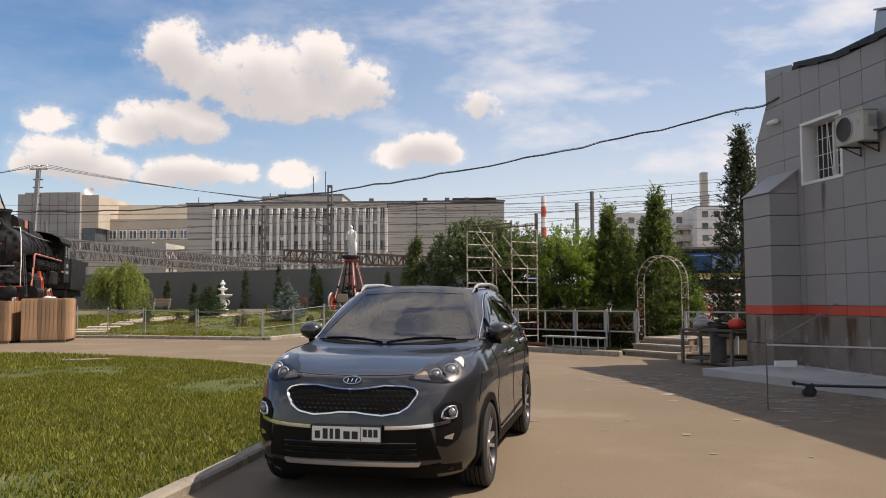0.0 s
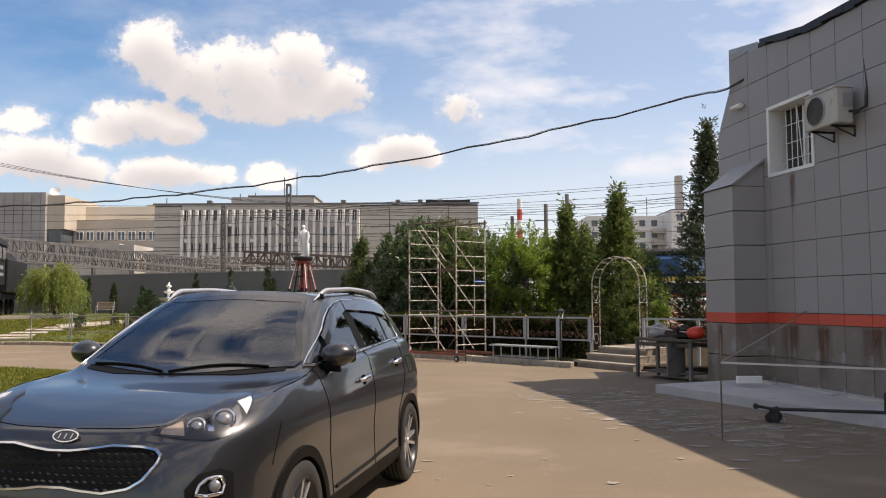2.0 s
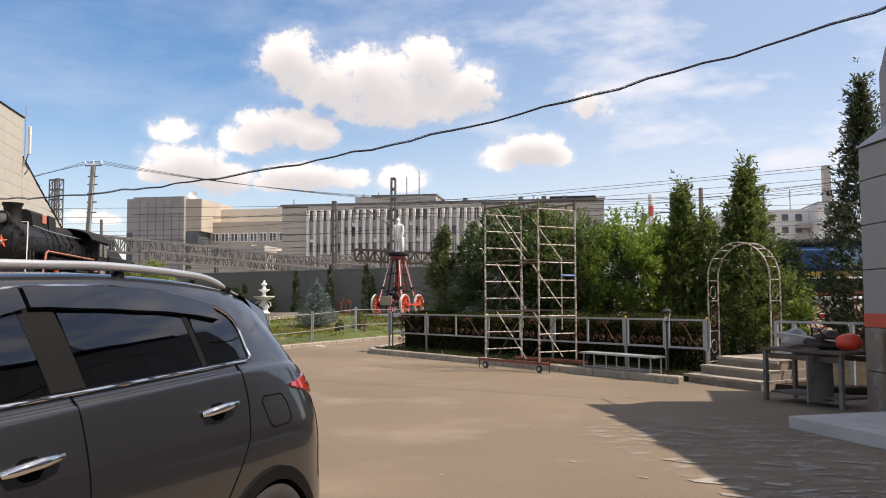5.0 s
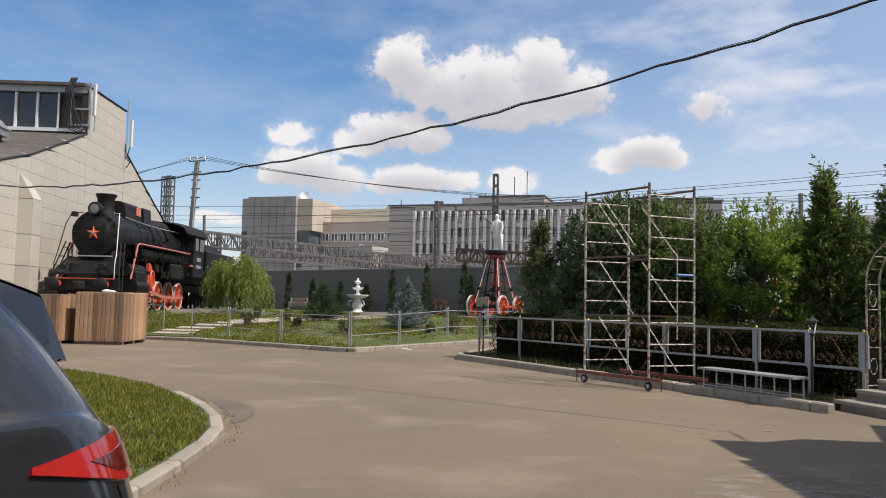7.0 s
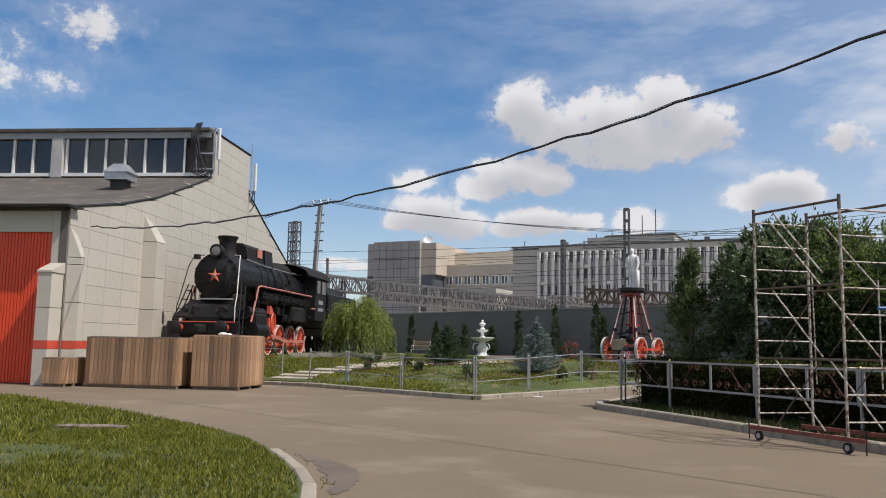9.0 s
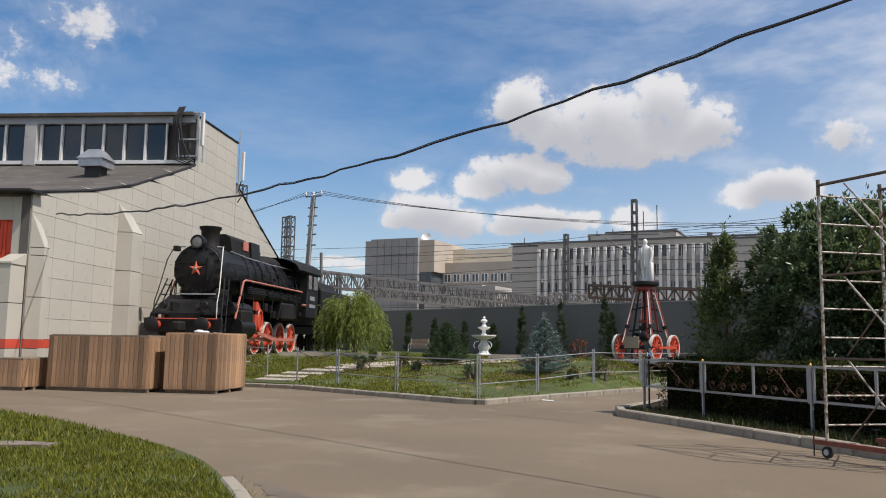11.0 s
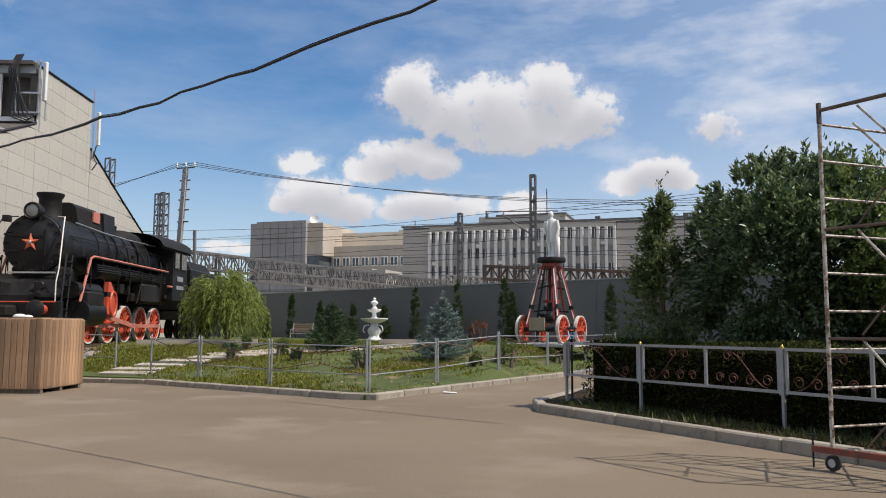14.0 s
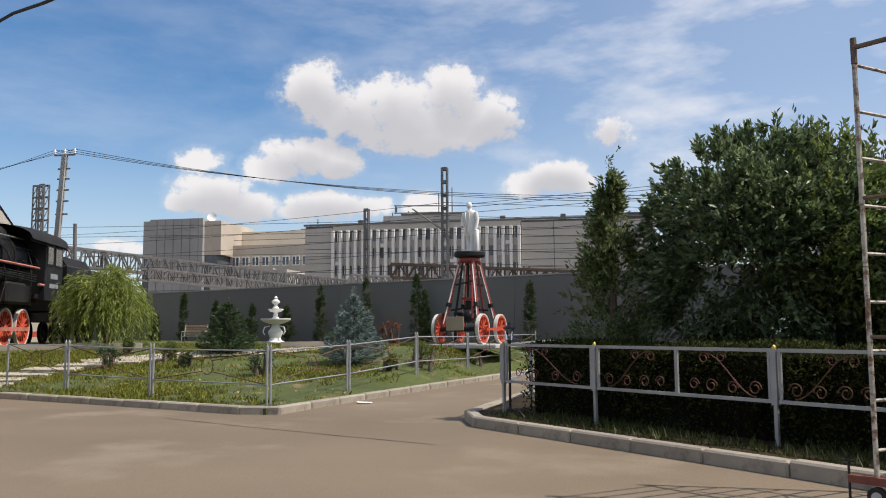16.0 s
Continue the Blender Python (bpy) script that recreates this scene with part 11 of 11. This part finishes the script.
# clipped hedge behind the scroll fence
def make_hedge():
    root = thing("hedge", "long clipped hedge, brownish and thin behind the fence", "hedge")
    g = np.random.default_rng(5)
    n = 46000
    L = g.uniform(-0.35, 10.7, n)
    side = g.uniform(0.0, 1.0, n)
    edge = g.integers(0, 3, n)
    w0, w1 = 0.28, 1.35
    out_ = np.where(edge == 0, w0 + np.abs(g.normal(size=n)) * 0.10, np.where(edge == 1, g.uniform(w0, w1, n), w1 - np.abs(g.normal(size=n)) * 0.1))
    zz = np.where(edge == 1, 1.20 - np.abs(g.normal(size=n)) * 0.06, 0.12 + 1.08 * g.uniform(0, 1, n) ** 0.8)
    bump = 0.06 * np.sin(L * 2.3) + 0.04 * np.sin(L * 5.1 + 1)
    zz = zz + np.where(edge == 1, bump * 0.6, 0)
    x = HF_P[0] + HF_D[0] * L - HF_D[1] * (out_ + bump) * 1.0
    y = HF_P[1] + HF_D[1] * L + HF_D[0] * (out_ + bump) * 1.0
    pos = np.stack([x, y, zz], 1)
    nrm = np.stack([np.full(n, 0.686) * np.where(edge == 0, -1, 1), np.full(n, 0.727) * np.where(edge == 0, -1, 1), np.where(edge == 1, 1.2, 0.25)], 1)
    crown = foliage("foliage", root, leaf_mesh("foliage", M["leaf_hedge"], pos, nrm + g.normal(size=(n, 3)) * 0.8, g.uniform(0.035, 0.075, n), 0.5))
    tagged(crown, kind="stuff")
    # block that fills the hedge, coloured as its shaded inside
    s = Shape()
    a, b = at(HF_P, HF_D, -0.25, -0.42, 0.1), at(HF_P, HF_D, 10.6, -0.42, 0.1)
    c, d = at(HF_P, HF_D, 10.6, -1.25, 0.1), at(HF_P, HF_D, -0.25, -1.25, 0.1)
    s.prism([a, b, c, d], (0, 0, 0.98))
    part("inner_mass", s, M["twig_shade"], root, "twiggy inside, near-black with shade put into its colour")
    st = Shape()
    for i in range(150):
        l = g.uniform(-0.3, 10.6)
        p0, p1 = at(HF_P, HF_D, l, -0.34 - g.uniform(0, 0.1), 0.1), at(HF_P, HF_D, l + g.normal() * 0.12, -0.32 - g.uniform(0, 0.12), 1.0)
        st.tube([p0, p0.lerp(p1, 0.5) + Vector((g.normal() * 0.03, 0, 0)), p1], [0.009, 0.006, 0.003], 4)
    tagged(part("stem", st, M["twig_shade"], root), kind="stuff")


make_hedge()


# grass
def blades(name, pts, h0, h1, label, mat, width=0.011):
    n = len(pts)
    g = np.random.default_rng(len(pts))
    a = g.uniform(0, 2 * math.pi, n)
    h = g.uniform(h0, h1, n)
    lean = g.normal(size=(n, 2)) * 0.45 * h[:, None]
    w = width * g.uniform(0.7, 1.4, n)
    v = np.empty((n, 3, 3))
    v[:, 0] = pts + np.stack([np.cos(a) * w, np.sin(a) * w, np.full(n, -0.01)], 1)
    v[:, 1] = pts - np.stack([np.cos(a) * w, np.sin(a) * w, np.full(n, 0.01)], 1)
    v[:, 2] = pts + np.stack([lean[:, 0], lean[:, 1], h], 1)
    me = bpy.data.meshes.new(name)
    me.vertices.add(n * 3)
    me.vertices.foreach_set("co", v.reshape(-1).astype(np.float32))
    me.loops.add(n * 3)
    me.loops.foreach_set("vertex_index", np.arange(n * 3, dtype=np.int32))
    me.polygons.add(n)
    me.polygons.foreach_set("loop_start", (np.arange(n) * 3).astype(np.int32))
    me.polygons.foreach_set("loop_total", np.full(n, 3, np.int32))
    me.materials.append(mat)
    me.update()
    me.validate()
    ob = new(name, me)
    ob.matrix_world = placed()
    return tagged(ob, label, "grass", kind="stuff")


def inside(poly, x, y):
    """Which points lie inside the outline."""
    res = np.zeros(len(x), bool)
    px, py = np.array([p[0] for p in poly]), np.array([p[1] for p in poly])
    j = len(px) - 1
    for i in range(len(px)):
        hit = ((py[i] > y) != (py[j] > y)) & (x < (px[j] - px[i]) * (y - py[i]) / (py[j] - py[i] + 1e-12) + px[i])
        res ^= hit
        j = i
    return res


def scatter(poly, box, n, seed, zf, bare=0.0, scale=0.35):
    g = np.random.default_rng(seed)
    x, y = g.uniform(box[0], box[2], n), g.uniform(box[1], box[3], n)
    k = inside(poly, x, y)
    x, y = x[k], y[k]
    if bare:
        m = np.array([noise.noise(Vector((a * scale, b * scale, 7.3))) + 0.4 * noise.noise(Vector((a * 1.7, b * 1.7, 2.1))) for a, b in zip(x, y)])
        k = m < bare + g.normal(size=len(x)) * 0.12
        x, y = x[k], y[k]
    return np.stack([x, y, np.array([zf(a, b) for a, b in zip(x, y)])], 1)


ORIGIN[:] = (0, 0)
chunk = Shape().prism([(-0.55, -0.10, 0), (-0.1, -0.16, 0), (0.5, -0.08, 0), (0.55, 0.08, 0), (0.05, 0.17, 0), (-0.5, 0.10, 0)], (0, 0, 0.09))
solid("concrete_slab", chunk, M["step_stone"], "broken pale concrete slab half sunk in the lawn", "slab", m=pose(-9.0, 19.85, lawn_z(-9.0, 19.85) - 0.045, 2, 0, 24))
lawn_poly = [(p.x - 0.17, p.y - 0.10) for p in LAWN] + [(-40, 26), (-40, -8), (-3.8, -8)]
blades("grass", scatter(lawn_poly, (-9.0, 3.0, -1.3, 22.0), 190000, 3, lawn_z, 0.30), 0.025, 0.065, "short mown grass blades on the lawn island", M["grass"])
blades("grass", scatter(lawn_poly, (-26.0, 8.0, -9.0, 26.5), 95000, 4, lawn_z, 0.34), 0.05, 0.10, "short mown grass blades on the far lawn", M["grass"], 0.018)
ORIGIN[:] = NORTH
garden_poly = [(-22.0, 36.0), (-18.5, 34.2), (-14.5, 33.35), (-7.4, 30.85), (-6.95, 33.2), (-5.25, 40.3), (-3.5, 47.5), (-22, 52)]
blades("grass", scatter(garden_poly, (-22.0, 30.5, -3.4, 46.0), 110000, 6, garden_z, 0.12), 0.04, 0.10, "rough grass of the garden slope", M["grass"], 0.018)
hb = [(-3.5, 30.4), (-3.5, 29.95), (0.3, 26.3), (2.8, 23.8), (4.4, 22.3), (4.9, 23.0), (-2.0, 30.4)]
blades("grass", scatter(hb, (-4.0, 22.0, 5.0, 30.6), 26000, 8, bed_z, 0.12, 0.8), 0.04, 0.14, "sparse grass tufts under the hedge, darkened in colour for shade", M["grass_shade_tint"], 0.010)


# fallen leaves and small litter
def litter(name, poly, box, n, seed, zf, size, mat, label):
    pts = scatter(poly, box, n, seed, zf)
    g = np.random.default_rng(seed)
    out = g.normal(size=pts.shape) * np.array([1, 1, 0.25])
    pts[:, 2] += 0.035 + g.uniform(0, 0.04, len(pts))
    ob = new(name, leaf_mesh(name, mat, pts, out, g.uniform(0.6, 1.3, len(pts)) * size, 0.6))
    ob.matrix_world = placed()
    return tagged(ob, label, "leaves", kind="stuff")


M["leaf_dry"] = leaf_material("dry_leaf", (0.30, 0.20, 0.08), (0.48, 0.36, 0.16), 0.7, 0.2)
litter("fallen_leaves", garden_poly, (-22.0, 30.5, -3.4, 44.0), 1100, 31, garden_z, 0.07, M["leaf_dry"], "dry yellow leaves lying on the garden lawn")
ORIGIN[:] = (0, 0)
kerb_edge = [(p.x + 0.03, p.y + 0.02) for p in LAWN[20:60]] + [(p.x + 0.16, p.y + 0.10) for p in LAWN[20:60]][::-1]
blades("grass", scatter(kerb_edge, (-9.0, 5.0, -1.0, 21.0), 24000, 12, lambda a, b: 0.0, -0.02, 1.3), 0.02, 0.055, "weedy tufts in the joint beside the lawn kerb", M["grass"], 0.006)
ORIGIN[:] = NORTH
solid("paper_scrap", Shape().box((0, 0, 0.015), (0.30, 0.14, 0.012), bev=0.004), M["plate_white"], "crumpled white paper scrap by the garden kerb", "litter", m=pose(-6.35, 33.0, 0.01, 3, 4, 25))
ORIGIN[:] = (0, 0)
